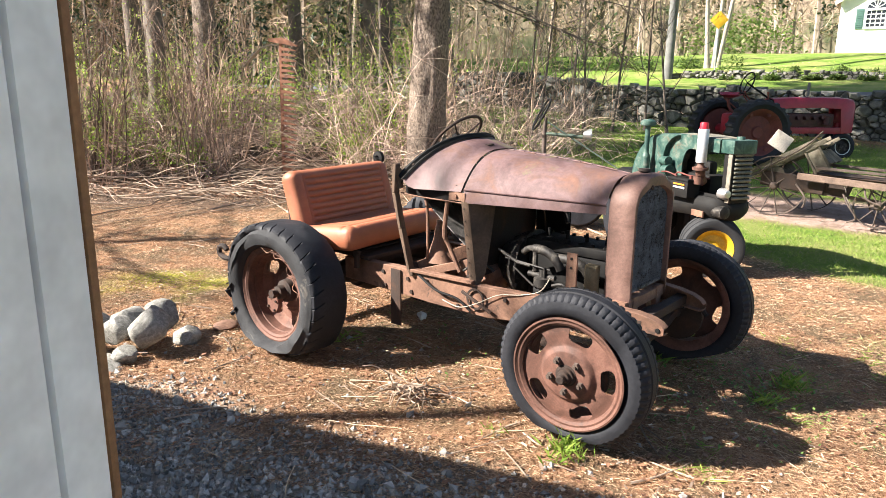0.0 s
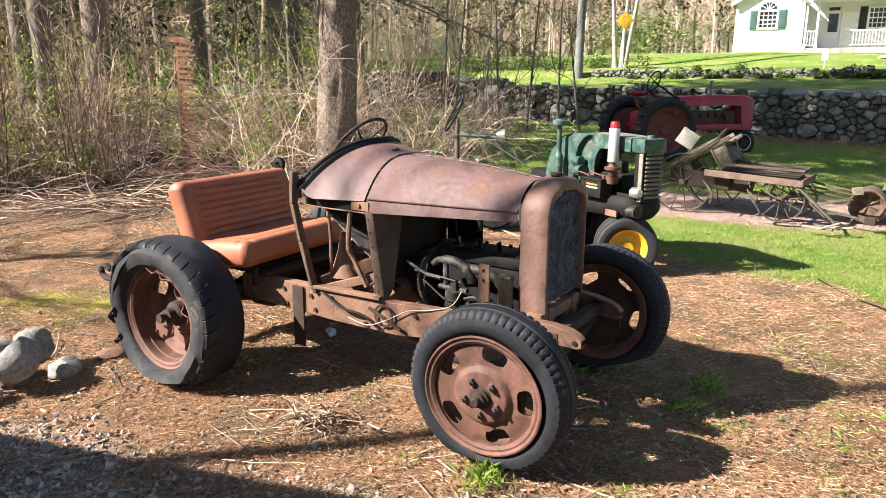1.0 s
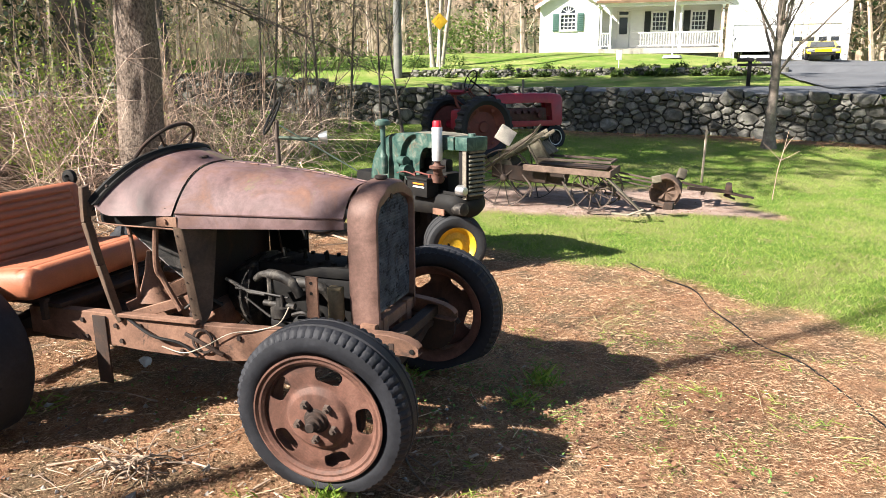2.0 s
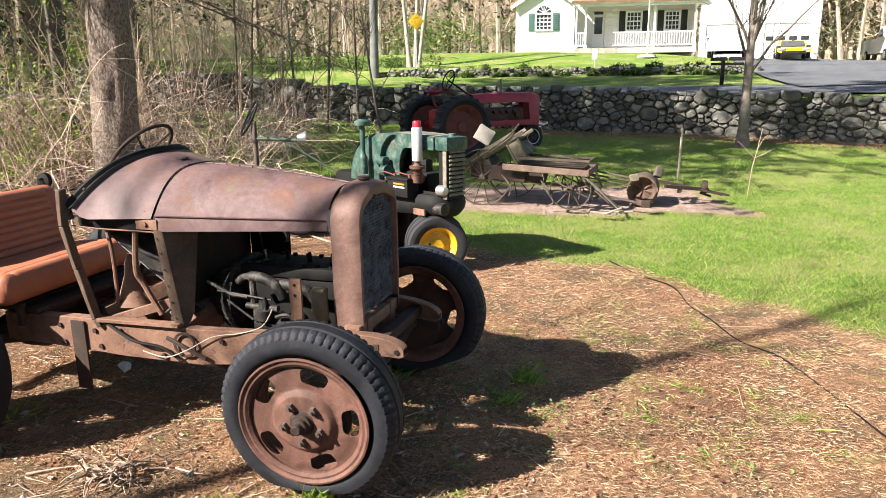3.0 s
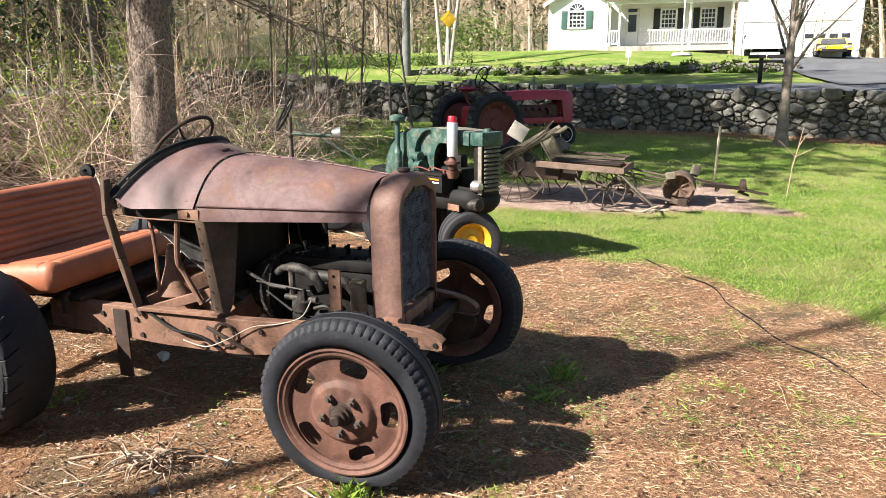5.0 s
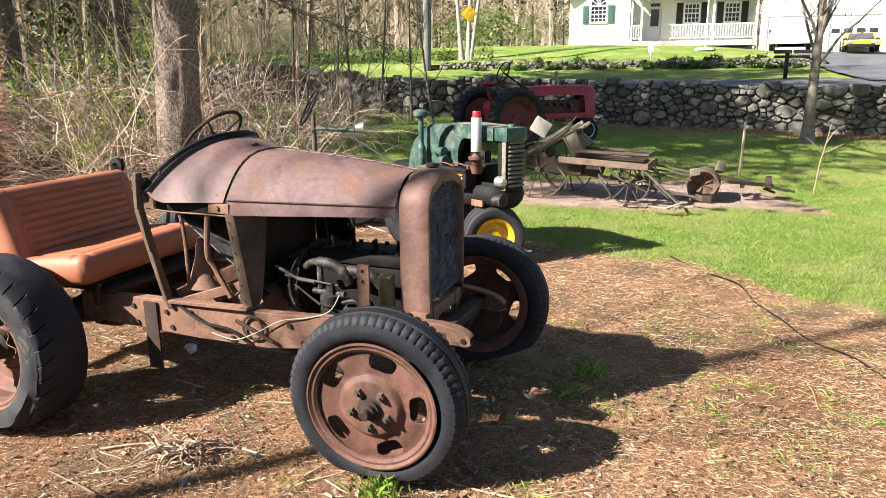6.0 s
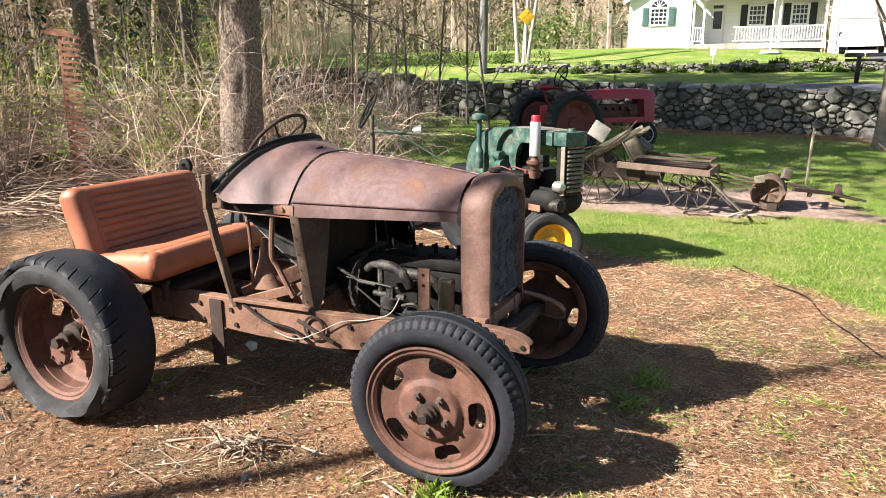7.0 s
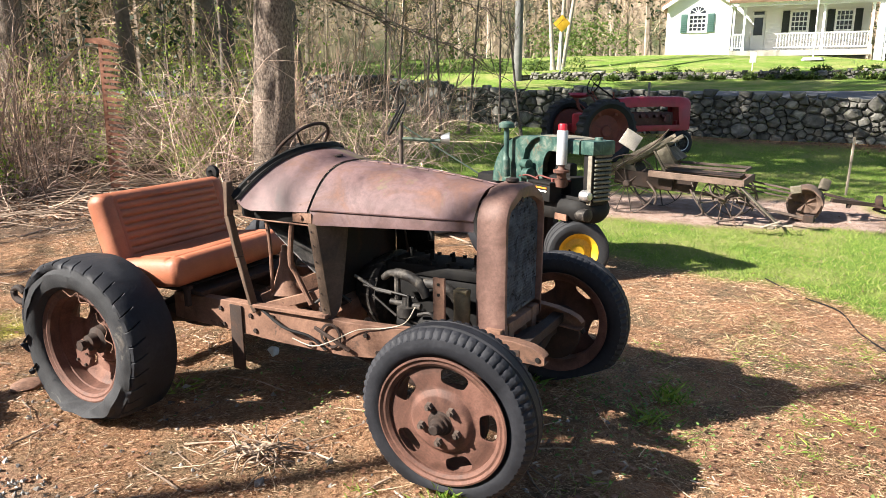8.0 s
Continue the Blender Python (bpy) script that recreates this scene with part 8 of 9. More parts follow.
def canes(name, label, regions, stem_mt, seed, leaf_rate=0.0):
    """Upright shrub canes in clumps, forking towards the top: (x0, x1, y0, y1, count, height, radius)."""
    rnd = random.Random(seed)
    s, lf = Soup(), Soup()
    for x0, x1, y0, y1, count, height, rad in regions:
        clumps = [(rnd.uniform(x0, x1), rnd.uniform(y0, y1)) for _ in range(max(3, count // 8))]
        for _ in range(count):
            cx, cy = rnd.choice(clumps)
            x, y = cx + rnd.gauss(0, 0.16), cy + rnd.gauss(0, 0.16)
            if before_bar(x, y):
                continue
            h = height * rnd.uniform(0.5, 1.15)
            d = Vector((rnd.gauss(0, 0.13) + (x - cx) * 0.7, rnd.gauss(0, 0.13) + (y - cy) * 0.7, 1))
            pts = grow((x, y, ground_z(x, y) - 0.05), d, h, 8, 0.05, 0.0, rnd)
            r = rad * rnd.uniform(0.6, 1.4)
            s.tube(pts, r, r * 0.35, 4)
            for _k in range(rnd.randint(2, 5)):
                i = rnd.randint(3, 8)
                dd = (pts[-1] - pts[0]).normalized() + Vector((rnd.gauss(0, 0.5), rnd.gauss(0, 0.5), rnd.gauss(0, 0.25)))
                q = grow(pts[i], dd, h * rnd.uniform(0.15, 0.4), 5, 0.12, 0.0, rnd)
                s.tube(q, r * 0.5, 0.0025, 3)
                for _j in range(2):
                    q2 = grow(q[rnd.randint(1, 5)], dd + Vector((rnd.gauss(0, 0.6), rnd.gauss(0, 0.6), rnd.gauss(0, 0.4))), h * rnd.uniform(0.06, 0.16), 3, 0.2, 0, rnd)
                    s.tube(q2, 0.0042, 0.002, 3)
                    if rnd.random() < leaf_rate:
                        for _l in range(4):
                            lf.leaf(q2[rnd.randint(0, 3)] + Vector((rnd.gauss(0, 0.03), rnd.gauss(0, 0.03), rnd.gauss(0, 0.03))), rnd.uniform(0.03, 0.07), rnd)
    tagged(s.done(name, M[stem_mt]), label, "brush", kind="stuff")
    if lf.v:
        tagged(lf.done("brush_leaves", M["leaf"]), "small yellow-green spring leaves in the brush", "leaves", kind="stuff")


def brambles(name, label, regions, stem_mt, seed):
    """Long thin canes that rise and arch over into a tangle: (x0, x1, y0, y1, count, length, radius)."""
    rnd = random.Random(seed)
    s = Soup()
    for x0, x1, y0, y1, count, length, rad in regions:
        clumps = [(rnd.uniform(x0, x1), rnd.uniform(y0, y1)) for _ in range(max(3, count // 10))]
        for _ in range(count):
            cx, cy = rnd.choice(clumps)
            x, y = cx + rnd.gauss(0, 0.2), cy + rnd.gauss(0, 0.2)
            if before_bar(x, y):
                continue
            a = rnd.uniform(0, 6.283)
            k = rnd.uniform(0.2, 1.1)
            ln = length * rnd.uniform(0.5, 1.2)
            pts = grow((x, y, ground_z(x, y) - 0.03), (k * math.cos(a), k * math.sin(a), 1.2), ln, 12, 0.13, -0.14, rnd)
            for p in pts:
                p.z = max(p.z, ground_z(p.x, p.y) + 0.02)
            r = rad * rnd.uniform(0.7, 1.4)
            s.tube(pts, r, 0.0022, 3)
            for _k in range(rnd.randint(0, 3)):
                q = grow(pts[rnd.randint(3, 11)], (rnd.gauss(0, 1), rnd.gauss(0, 1), rnd.gauss(0.1, 0.6)), ln * rnd.uniform(0.1, 0.3), 5, 0.2, -0.1, rnd)
                s.tube(q, r * 0.6, 0.002, 3)
    tagged(s.done(name, M[stem_mt]), label, "brush", kind="stuff")


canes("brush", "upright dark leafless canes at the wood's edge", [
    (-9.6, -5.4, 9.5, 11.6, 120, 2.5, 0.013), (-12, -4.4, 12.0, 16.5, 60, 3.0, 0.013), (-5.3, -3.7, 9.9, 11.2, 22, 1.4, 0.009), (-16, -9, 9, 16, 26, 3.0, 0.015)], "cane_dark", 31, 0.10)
canes("brush", "pale grey-brown saplings and shrubs before the old wall", [
    (-9.4, -5.2, 9.8, 12.6, 90, 2.3, 0.010), (-4.2, -2.2, 12.0, 15, 46, 2.2, 0.010), (-1.9, -0.2, 12.0, 15.5, 34, 2.9, 0.012), (-0.6, 1.0, 14.5, 18.0, 26, 2.4, 0.010), (-3.0, 2.6, 19.6, 21.3, 34, 1.6, 0.010), (-22, -9.5, 22, 34, 40, 3.4, 0.016)], "twig", 34, 0.25)
brambles("bramble", "pale arching bramble canes under the pine", [
    (-3.2, -0.3, 10.9, 13.6, 340, 2.4, 0.0055), (-7.0, -2.8, 11.6, 13.6, 210, 2.1, 0.0055), (-9.2, -5.6, 10.0, 12.4, 130, 1.9, 0.005), (-0.9, 0.8, 12.6, 16.5, 120, 2.0, 0.006), (-6.5, -2.5, 13.8, 18.5, 130, 2.4, 0.006), (0.0, 2.6, 17.6, 20.0, 60, 1.5, 0.006)], "twig_pale", 32)
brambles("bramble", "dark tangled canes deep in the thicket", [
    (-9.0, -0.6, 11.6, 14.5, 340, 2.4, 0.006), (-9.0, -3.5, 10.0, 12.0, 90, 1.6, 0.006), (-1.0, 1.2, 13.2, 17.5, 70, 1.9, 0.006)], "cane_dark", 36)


def brush_floor():
    """Dead stalks and branches lying in a tangle along the foot of the brush."""
    rnd = random.Random(55)
    s, lf = Soup(), Soup()
    for _ in range(400):
        x = rnd.uniform(-9.5, -0.8)
        y = 9.2 + 0.12 * (x + 5) + abs(rnd.gauss(0, 0.8)) + (1.2 if x > -3.4 else 0)
        a = rnd.gauss(0.1, 0.7) + (math.pi if rnd.random() < 0.5 else 0)
        pts = grow((x, y, ground_z(x, y) + rnd.uniform(0.01, 0.12)), (math.cos(a), math.sin(a), rnd.uniform(-0.05, 0.22)), rnd.uniform(0.3, 1.7), 6, 0.13, -0.03, rnd)
        for p in pts:
            p.z = max(p.z, ground_z(p.x, p.y) + 0.012)
        s.tube(pts, rnd.uniform(0.004, 0.012), 0.003, 4)
    for _ in range(5200):
        x = rnd.uniform(-10, -0.3)
        y = 9.3 + 0.12 * (x + 5) + abs(rnd.gauss(0, 1.6)) + (0.9 if x > -3.4 else 0)
        lf.leaf(Vector((x, y, ground_z(x, y) + rnd.uniform(0.0, 0.05))), rnd.uniform(0.03, 0.08), rnd)
    tagged(s.done("dead_branches", M["grey_stalk"]), "grey dead branches and stalks lying under the brush", "branches", kind="stuff")
    tagged(lf.done("leaf_duff", M["dead_leaf"]), "brown dead leaves under the brush", "litter", kind="stuff")


brush_floor()


def pine_limbs():
    """Low limbs of the big pine, drooping, with thin needles."""
    rnd = random.Random(88)
    wd, nd = Soup(), Soup()
    for path, r in (([(-1.75, 11.2, 3.45), (-1.1, 11.1, 3.1), (-0.1, 11.0, 2.62), (0.9, 10.95, 2.22)], 0.022), ([(-1.75, 11.1, 3.7), (-1.0, 10.8, 3.45), (0.2, 10.5, 3.0), (1.1, 10.4, 2.75)], 0.018), ([(-1.75, 11.3, 3.2), (-1.2, 11.6, 3.05), (-0.4, 12.0, 2.75), (0.3, 12.2, 2.5)], 0.016), ([(-2.1, 11.1, 3.3), (-2.7, 10.9, 3.2), (-3.4, 10.8, 2.95)], 0.014)):
        pts = smooth_path(path, 6)
        wd.tube(pts, r, 0.005, 5)
        for _ in range(34):
            i = rnd.randint(4, len(pts) - 1)
            d = Vector((rnd.uniform(0.2, 1.0) * (1 if path[-1][0] > -2 else -1), rnd.gauss(0, 0.5), rnd.gauss(-0.25, 0.3)))
            q = grow(pts[i], d, rnd.uniform(0.2, 0.75), 5, 0.1, -0.03, rnd)
            wd.tube(q, 0.006, 0.0025, 3)
            if q[-1].z < 2.45:
                continue
            for _k in range(16):
                o = q[rnd.randint(1, 5)]
                e = (d.normalized() + Vector((rnd.gauss(0, 0.6), rnd.gauss(0, 0.6), rnd.gauss(0.1, 0.5)))).normalized() * rnd.uniform(0.06, 0.12)
                side = frame_of(e)[0] * 0.0035
                b = len(nd.v)
                nd.v += [o - side, o + side, o + e]
                nd.f.append((b, b + 1, b + 2))
    t = thing("pine_limb", "drooping low pine limbs with thin green needles", "branch")
    wd.done("limb_wood", M["bark_dark"], t)
    nd.done("limb_needles", M["needle"], t)


pine_limbs()


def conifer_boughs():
    """Boughs of young conifers behind the brush, with their shade put into the green."""
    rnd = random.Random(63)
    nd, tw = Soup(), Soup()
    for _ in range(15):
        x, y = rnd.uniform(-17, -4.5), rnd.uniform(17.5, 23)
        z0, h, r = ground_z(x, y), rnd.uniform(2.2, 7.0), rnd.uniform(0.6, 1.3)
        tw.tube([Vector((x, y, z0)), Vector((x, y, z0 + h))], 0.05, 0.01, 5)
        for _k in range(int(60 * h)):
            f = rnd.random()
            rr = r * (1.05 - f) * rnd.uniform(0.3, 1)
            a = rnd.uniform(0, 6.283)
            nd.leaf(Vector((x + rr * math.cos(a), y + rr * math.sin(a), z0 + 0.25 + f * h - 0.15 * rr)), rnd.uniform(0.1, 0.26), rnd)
    tagged(nd.done("conifer_boughs", M["conifer"]), "conifer boughs deep in the thicket, their green darkened for shade", "conifers", kind="stuff")
    tagged(tw.done("conifer_stems", M["bark_dark"]), "thin dark stems of young conifers", "conifers", kind="stuff")


conifer_boughs()


def understory():
    """Young leafy shrubs in the brush, their leaves just out."""
    rnd = random.Random(46)
    lf, st = Soup(), Soup()
    spots = [(-6.3, 10.9, 0.8), (-2.9, 11.7, 0.9), (-3.4, 11.9, 1.1), (-2.6, 12.3, 0.8), (-4.9, 12.2, 0.9), (-7.6, 11.4, 1.6), (-8.5, 12.0, 2.2), (-1.0, 12.2, 0.7), (-5.6, 10.6, 0.7), (-3.6, 10.9, 1.2), (-3.2, 11.2, 1.0), (-5.2, 11.4, 1.3), (-7.0, 10.6, 1.2), (-8.2, 10.4, 1.0), (-0.6, 12.6, 0.6), (-6.6, 12.4, 1.8), (-4.2, 13.2, 1.6)]
    spots += [(rnd.uniform(-13, -2.2), rnd.uniform(12.5, 20.5), rnd.uniform(0.7, 3.4)) for _ in range(34)]
    for x, y, h in spots:
        if before_bar(x, y):
            continue
        z = ground_z(x, y)
        for _ in range(5):
            pts = grow((x + rnd.gauss(0, 0.12), y + rnd.gauss(0, 0.12), z), (rnd.gauss(0, 0.3), rnd.gauss(0, 0.3), 1), h * rnd.uniform(0.6, 1.1), 6, 0.14, 0.0, rnd)
            st.tube(pts, 0.009, 0.003, 4)
            for _k in range(int(40 + 44 * h)):
                q = pts[rnd.randint(2, 6)] + Vector((rnd.gauss(0, 0.12), rnd.gauss(0, 0.12), rnd.gauss(0, 0.09)))
                lf.leaf(q, rnd.uniform(0.035, 0.085), rnd)
    tagged(lf.done("shrub_leaves", M["leaf"]), "fresh yellow-green leaves of low shrubs in the brush", "leaves", kind="stuff")
    tagged(st.done("shrub_stems", M["twig"]), "thin brown stems of leafy shrubs", "shrubs", kind="stuff")


understory()


def far_woods():
    rnd = random.Random(77)
    s, tw, lf, nd = Soup(), Soup(), Soup(), Soup()
    spots = []
    for _ in range(240):
        x = rnd.uniform(-45, 62)
        y = rnd.uniform(50, 78)
        spots.append((x, y, 0.16))
    for _ in range(170):
        x = rnd.uniform(-40, -9)
        spots.append((x, rnd.uniform(32, 52), 0.13))
    for _ in range(60):
        spots.append((rnd.uniform(33, 62), rnd.uniform(41, 56), 0.13))
    for x, y, r in spots:
        z = ground_z(x, y)
        h = rnd.uniform(9, 15)
        pts = grow((x, y, z - 0.2), (rnd.gauss(0, 0.04), rnd.gauss(0, 0.04), 1), h, 7, 0.03, 0.0, rnd)
        s.tube(pts, r * rnd.uniform(0.5, 1.4), 0.03, 5)
        pine = rnd.random() < 0.3
        for k in range(34):
            f = rnd.uniform(0.08, 1.0)
            i = min(6, int(f * 7))
            p = pts[i].lerp(pts[i + 1], f * 7 - i)
            a = rnd.uniform(0, 6.283)
            d = Vector((math.cos(a), math.sin(a), rnd.uniform(-0.1, 0.9)))
            q = grow(p, d, rnd.uniform(0.8, 2.6) * (1.3 - f * 0.6), 4, 0.16, 0.02, rnd)
            tw.tube(q, 0.03, 0.012, 3)
            for _j in range(3):
                q2 = grow(q[rnd.randint(1, 4)], d + Vector((rnd.gauss(0, 0.8), rnd.gauss(0, 0.8), rnd.gauss(0.2, 0.5))), rnd.uniform(0.4, 1.2), 2, 0.2, 0, rnd)
                tw.tube(q2, 0.02, 0.01, 3)
                if pine:
                    for _l in range(4):
                        nd.leaf(q2[rnd.randint(0, 2)] + Vector((rnd.gauss(0, 0.2), rnd.gauss(0, 0.2), rnd.gauss(0, 0.15))), rnd.uniform(0.25, 0.5), rnd)
                elif rnd.random() < 0.3:
                    lf.leaf(q2[rnd.randint(0, 2)], rnd.uniform(0.12, 0.25), rnd)
    tagged(s.done("far_woods", M["far_trunk"]), "grey-brown trunks of the far spring woods", "woods", kind="stuff")
    tagged(tw.done("far_twigs", M["far_twig"]), "brown leafless twigs of the far woods", "woods", kind="stuff")
    tagged(lf.done("far_leaves", M["leaf"]), "sparse yellow-green leaves of the far woods", "woods", kind="stuff")
    tagged(nd.done("far_needles", M["needle"]), "dark green conifer boughs in the far woods", "woods", kind="stuff")


far_woods()


def woods_backdrop():
    """The distance behind the woods, far off on every side that the view can reach."""
    m, nt, b = mat("distant_woods")
    v = coords(nt)
    mp = nt.nodes.new("ShaderNodeMapping")
    mp.inputs["Scale"].default_value = (0.6, 0.6, 0.2)
    nt.links.new(v, mp.inputs[0])
    n1 = noise_tex(nt, mp.outputs[0], 2.2, 8, 0.75)
    n2 = noise_tex(nt, v, 0.12, 5, 0.6)
    col = ramp(nt, n1, [(0.36, (0.07, 0.052, 0.038)), (0.5, (0.26, 0.195, 0.145)), (0.64, (0.50, 0.39, 0.29))])
    col = mixc(nt, ramp(nt, n2, [(0.5, (0, 0, 0)), (0.62, (0.7, 0.7, 0.7))]), col, (0.06, 0.09, 0.035))
    nt.links.new(col, b.inputs["Base Color"])
    b.inputs["Roughness"].default_value = 1.0
    bm = BM()
    rows = []
    for k in range(41):
        a = radians(25 + 130 * k / 40)
        x, y = 12 + 105 * math.cos(a), 5 + 105 * math.sin(a)
        rows.append([(x, y, 0), (x, y, 13 + 3 * nz(x, y, 0.11)), (x * 1.02, y * 1.02, 19 + 4 * nz(x, y, 0.2, 3))])
    loft(bm, rows)
    tagged(link_mesh("woods_backdrop", bm, m), "hazy brown spring woods in the far distance", "backdrop", kind="structure")


woods_backdrop()


def far_bushes():
    """Low shrubs and flower beds round the lawn across the road."""
    rnd = random.Random(91)
    lf, fl = Soup(), Soup()
    spots = [(rnd.uniform(-9, 6), rnd.uniform(31.5, 36), rnd.uniform(0.4, 0.9)) for _ in range(16)] + [(-0.4 + rnd.gauss(0, 1.2), 40 + rnd.gauss(0, 1), 2.0) for _ in range(2)] + [(8 + rnd.gauss(0, 0.8), 46 + rnd.gauss(0, 1), 2.6) for _ in range(5)]
    for k in range(60):
        x = rnd.uniform(5.0, 16.5)
        spots.append((x, line_y(WALL_LINE, x) + 12.0 - rnd.uniform(0.1, 0.5) + (0.9 if k % 3 == 0 else 0), rnd.uniform(0.08, 0.27)))
    for x, y, r in spots:
        z = ground_z(x, y)
        for _ in range(int(120 + 160 * r)):
            d = Vector((rnd.gauss(0, 1), rnd.gauss(0, 1), abs(rnd.gauss(0, 1)))).normalized() * r * rnd.uniform(0.5, 1.05)
            lf.leaf(Vector((x, y, z)) + d, rnd.uniform(0.08, 0.16) * (1 + 0.4 * r), rnd)
        if r < 0.4 and rnd.random() < 0.5:
            for _ in range(14):
                fl.leaf(Vector((x + rnd.gauss(0, r), y - 0.1 + rnd.gauss(0, 0.15), z + rnd.uniform(0.15, 0.4))), 0.07, rnd)
    tagged(lf.done("garden_shrubs", M["shrub"]), "low green shrubs along the garden wall", "shrubs", kind="stuff")
    tagged(fl.done("daffodils", M["daffodil"]), "pale yellow flowers in the garden bed", "flowers", kind="stuff")


far_bushes()


# ---- ground cover ----
def ground_cover():
    rnd = random.Random(5)
    # pine needles and straw, thickest near the camera
    s = Soup()
    for _ in range(300000):
        y = 3.2 + 6.5 * rnd.random() ** 1.8
        x = rnd.uniform(-1.2 - 0.75 * y, 0.8 + 0.78 * y)
        if 0.68 + 0.9 * nz(x, y, 2.1, 6) + 0.4 * nz(x, y, 7.0, 2) < rnd.random() * 0.9:
            continue
        if in_lawn(x, y) > 0.5 + 0.3 * rnd.random() or in_gravel(x, y) > rnd.uniform(0.3, 1.3):
            continue
        a = rnd.uniform(0, 6.283)
        far = 1 + 0.12 * (y - 3.2)
        L = rnd.uniform(0.010, 0.042) * far
        w = rnd.uniform(0.0005, 0.0010) * far
        d = Vector((math.cos(a), math.sin(a), rnd.gauss(0.05, 0.16))) * L
        n = Vector((-math.sin(a), math.cos(a), rnd.uniform(-0.5, 0.5))) * w
        b = len(s.v)
        p = Vector((x, y, ground_z(x, y) + rnd.uniform(0.001, 0.016)))
        s.v += [p - n, p + n, p + d * 0.55 + n + Vector((0, 0, 0.003)), p + d]
        s.f.append((b, b + 1, b + 2, b + 3))
    tagged(s.done("needle_litter", M["litter"]), "fallen orange-brown pine needles and straw on the ground", "litter", kind="stuff")
    # dead leaves
    s = Soup()
    for _ in range(13000):
        y = 3.3 + 9.5 * rnd.random()
        x = rnd.uniform(-1.0 - 0.75 * y, 0.4 + 0.6 * y)
        if in_lawn(x, y) > 0.6 and rnd.random() < 0.9:
            continue
        p = Vector((x, y, ground_z(x, y) + rnd.uniform(0.004, 0.02)))
        b = len(s.v)
        s.leaf(p, rnd.uniform(0.015, 0.05), rnd)
        for q in s.v[b:]:
            q.z = p.z + (q.z - p.z) * 0.25 + 0.004
    for _ in range(2600):
        x = rnd.uniform(4, 16)
        y = line_y(WALL_LINE, x) - abs(rnd.gauss(0, 0.6)) - 0.15
        p = Vector((x, y, ground_z(x, y) + 0.01))
        s.leaf(p, rnd.uniform(0.04, 0.08), rnd)
    tagged(s.done("dead_leaf_litter", M["dead_leaf"]), "curled brown dead leaves on the ground", "litter", kind="stuff")
    # gravel
    v, f = [], []
    base = [Vector(c) for c in ((1, 0, 0), (-1, 0, 0), (0, 1, 0), (0, -1, 0), (0, 0, 1), (0, 0, -1))]
    tri = [(0, 2, 4), (2, 1, 4), (1, 3, 4), (3, 0, 4), (2, 0, 5), (1, 2, 5), (3, 1, 5), (0, 3, 5)]
    for _ in range(34000):
        y = 2.9 + 2.2 * rnd.random() ** 1.2
        x = rnd.uniform(-3.6, 2.8)
        g = in_gravel(x, y)
        if g < rnd.random() * 0.9 and (rnd.random() > 0.018 or x > 0.9 + rnd.random()):
            continue
        r = 0.007 + 0.013 * rnd.random() ** 2 + (0.014 if rnd.random() < 0.06 else 0)
        p = Vector((x, y, ground_z(x, y) + r * 0.25))
        e = Euler((rnd.uniform(0, 6), rnd.uniform(0, 6), rnd.uniform(0, 6))).to_matrix()
        b = len(v)
        v += [p + e @ Vector((c.x * r * rnd.uniform(0.8, 1.5), c.y * r * rnd.uniform(0.7, 1.2), c.z * r * rnd.uniform(0.5, 0.9))) for c in base]
        f += [tuple(b + i for i in t) for t in tri]
    tagged(quick_mesh("gravel", v, f, M["stone_stuff"]), "loose grey gravel on the drive", "gravel", kind="stuff")
    # lawn
    s, dry = Soup(), Soup()
    for _ in range(190000):
        y = 4.6 + 15 * rnd.random() ** 1.35
        x = rnd.uniform(-2.0, 1.0 + 0.82 * y)
        g = in_lawn(x, y)
        if g < rnd.uniform(0.15, 0.95) or y > line_y(WALL_LINE, x) - 0.1:
            continue
        p = Vector((x, y, ground_z(x, y)))
        k = 1 + 0.035 * max(0, y - 6)
        h = rnd.uniform(0.014, 0.045)
        (dry if rnd.random() < 0.16 else s).blade(p, h, 0.0019 * k, Vector((rnd.gauss(0, 0.02), rnd.gauss(0, 0.02), 0)), rnd)
    # tufts on the needle litter
    for cx, cy, n, h in ((0.74, 3.80, 60, 0.11), (0.70, 3.74, 30, 0.08), (1.80, 4.64, 60, 0.07), (1.97, 4.88, 70, 0.10), (1.35, 5.25, 60, 0.09), (1.45, 5.45, 60, 0.09), (1.2, 5.05, 40, 0.08), (0.35, 3.92, 16, 0.05), (2.5, 4.35, 40, 0.03), (2.9, 4.6, 30, 0.025), (2.6, 3.85, 30, 0.03), (-0.9, 5.0, 30, 0.06), (3.3, 4.1, 26, 0.03)) + tuple((rnd.uniform(1.2, 4.2), rnd.uniform(3.6, 6.2), rnd.randint(8, 26), rnd.uniform(0.012, 0.03)) for _ in range(80)):
        for _ in range(n):
            p = Vector((cx + rnd.gauss(0, 0.05), cy + rnd.gauss(0, 0.05), 0))
            p.z = ground_z(p.x, p.y)
            s.blade(p, h * rnd.uniform(0.4, 1.2), 0.003, Vector((rnd.gauss(0, 0.05), rnd.gauss(0, 0.05), 0)), rnd)
    for cx, cy, n in ((2.8, 5.9, 130), (3.1, 6.3, 70), (3.4, 6.8, 80), (2.6, 6.4, 40)):
        for _ in range(n):
            p = Vector((cx + rnd.gauss(0, 0.12), cy + rnd.gauss(0, 0.1), 0))
            p.z = ground_z(p.x, p.y)
            dry.blade(p, rnd.uniform(0.015, 0.05), 0.0025, Vector((rnd.gauss(0, 0.05), rnd.gauss(0, 0.05), 0)), rnd)
    tagged(s.done("grass", M["grass"]), "short green spring grass", "grass", kind="stuff")
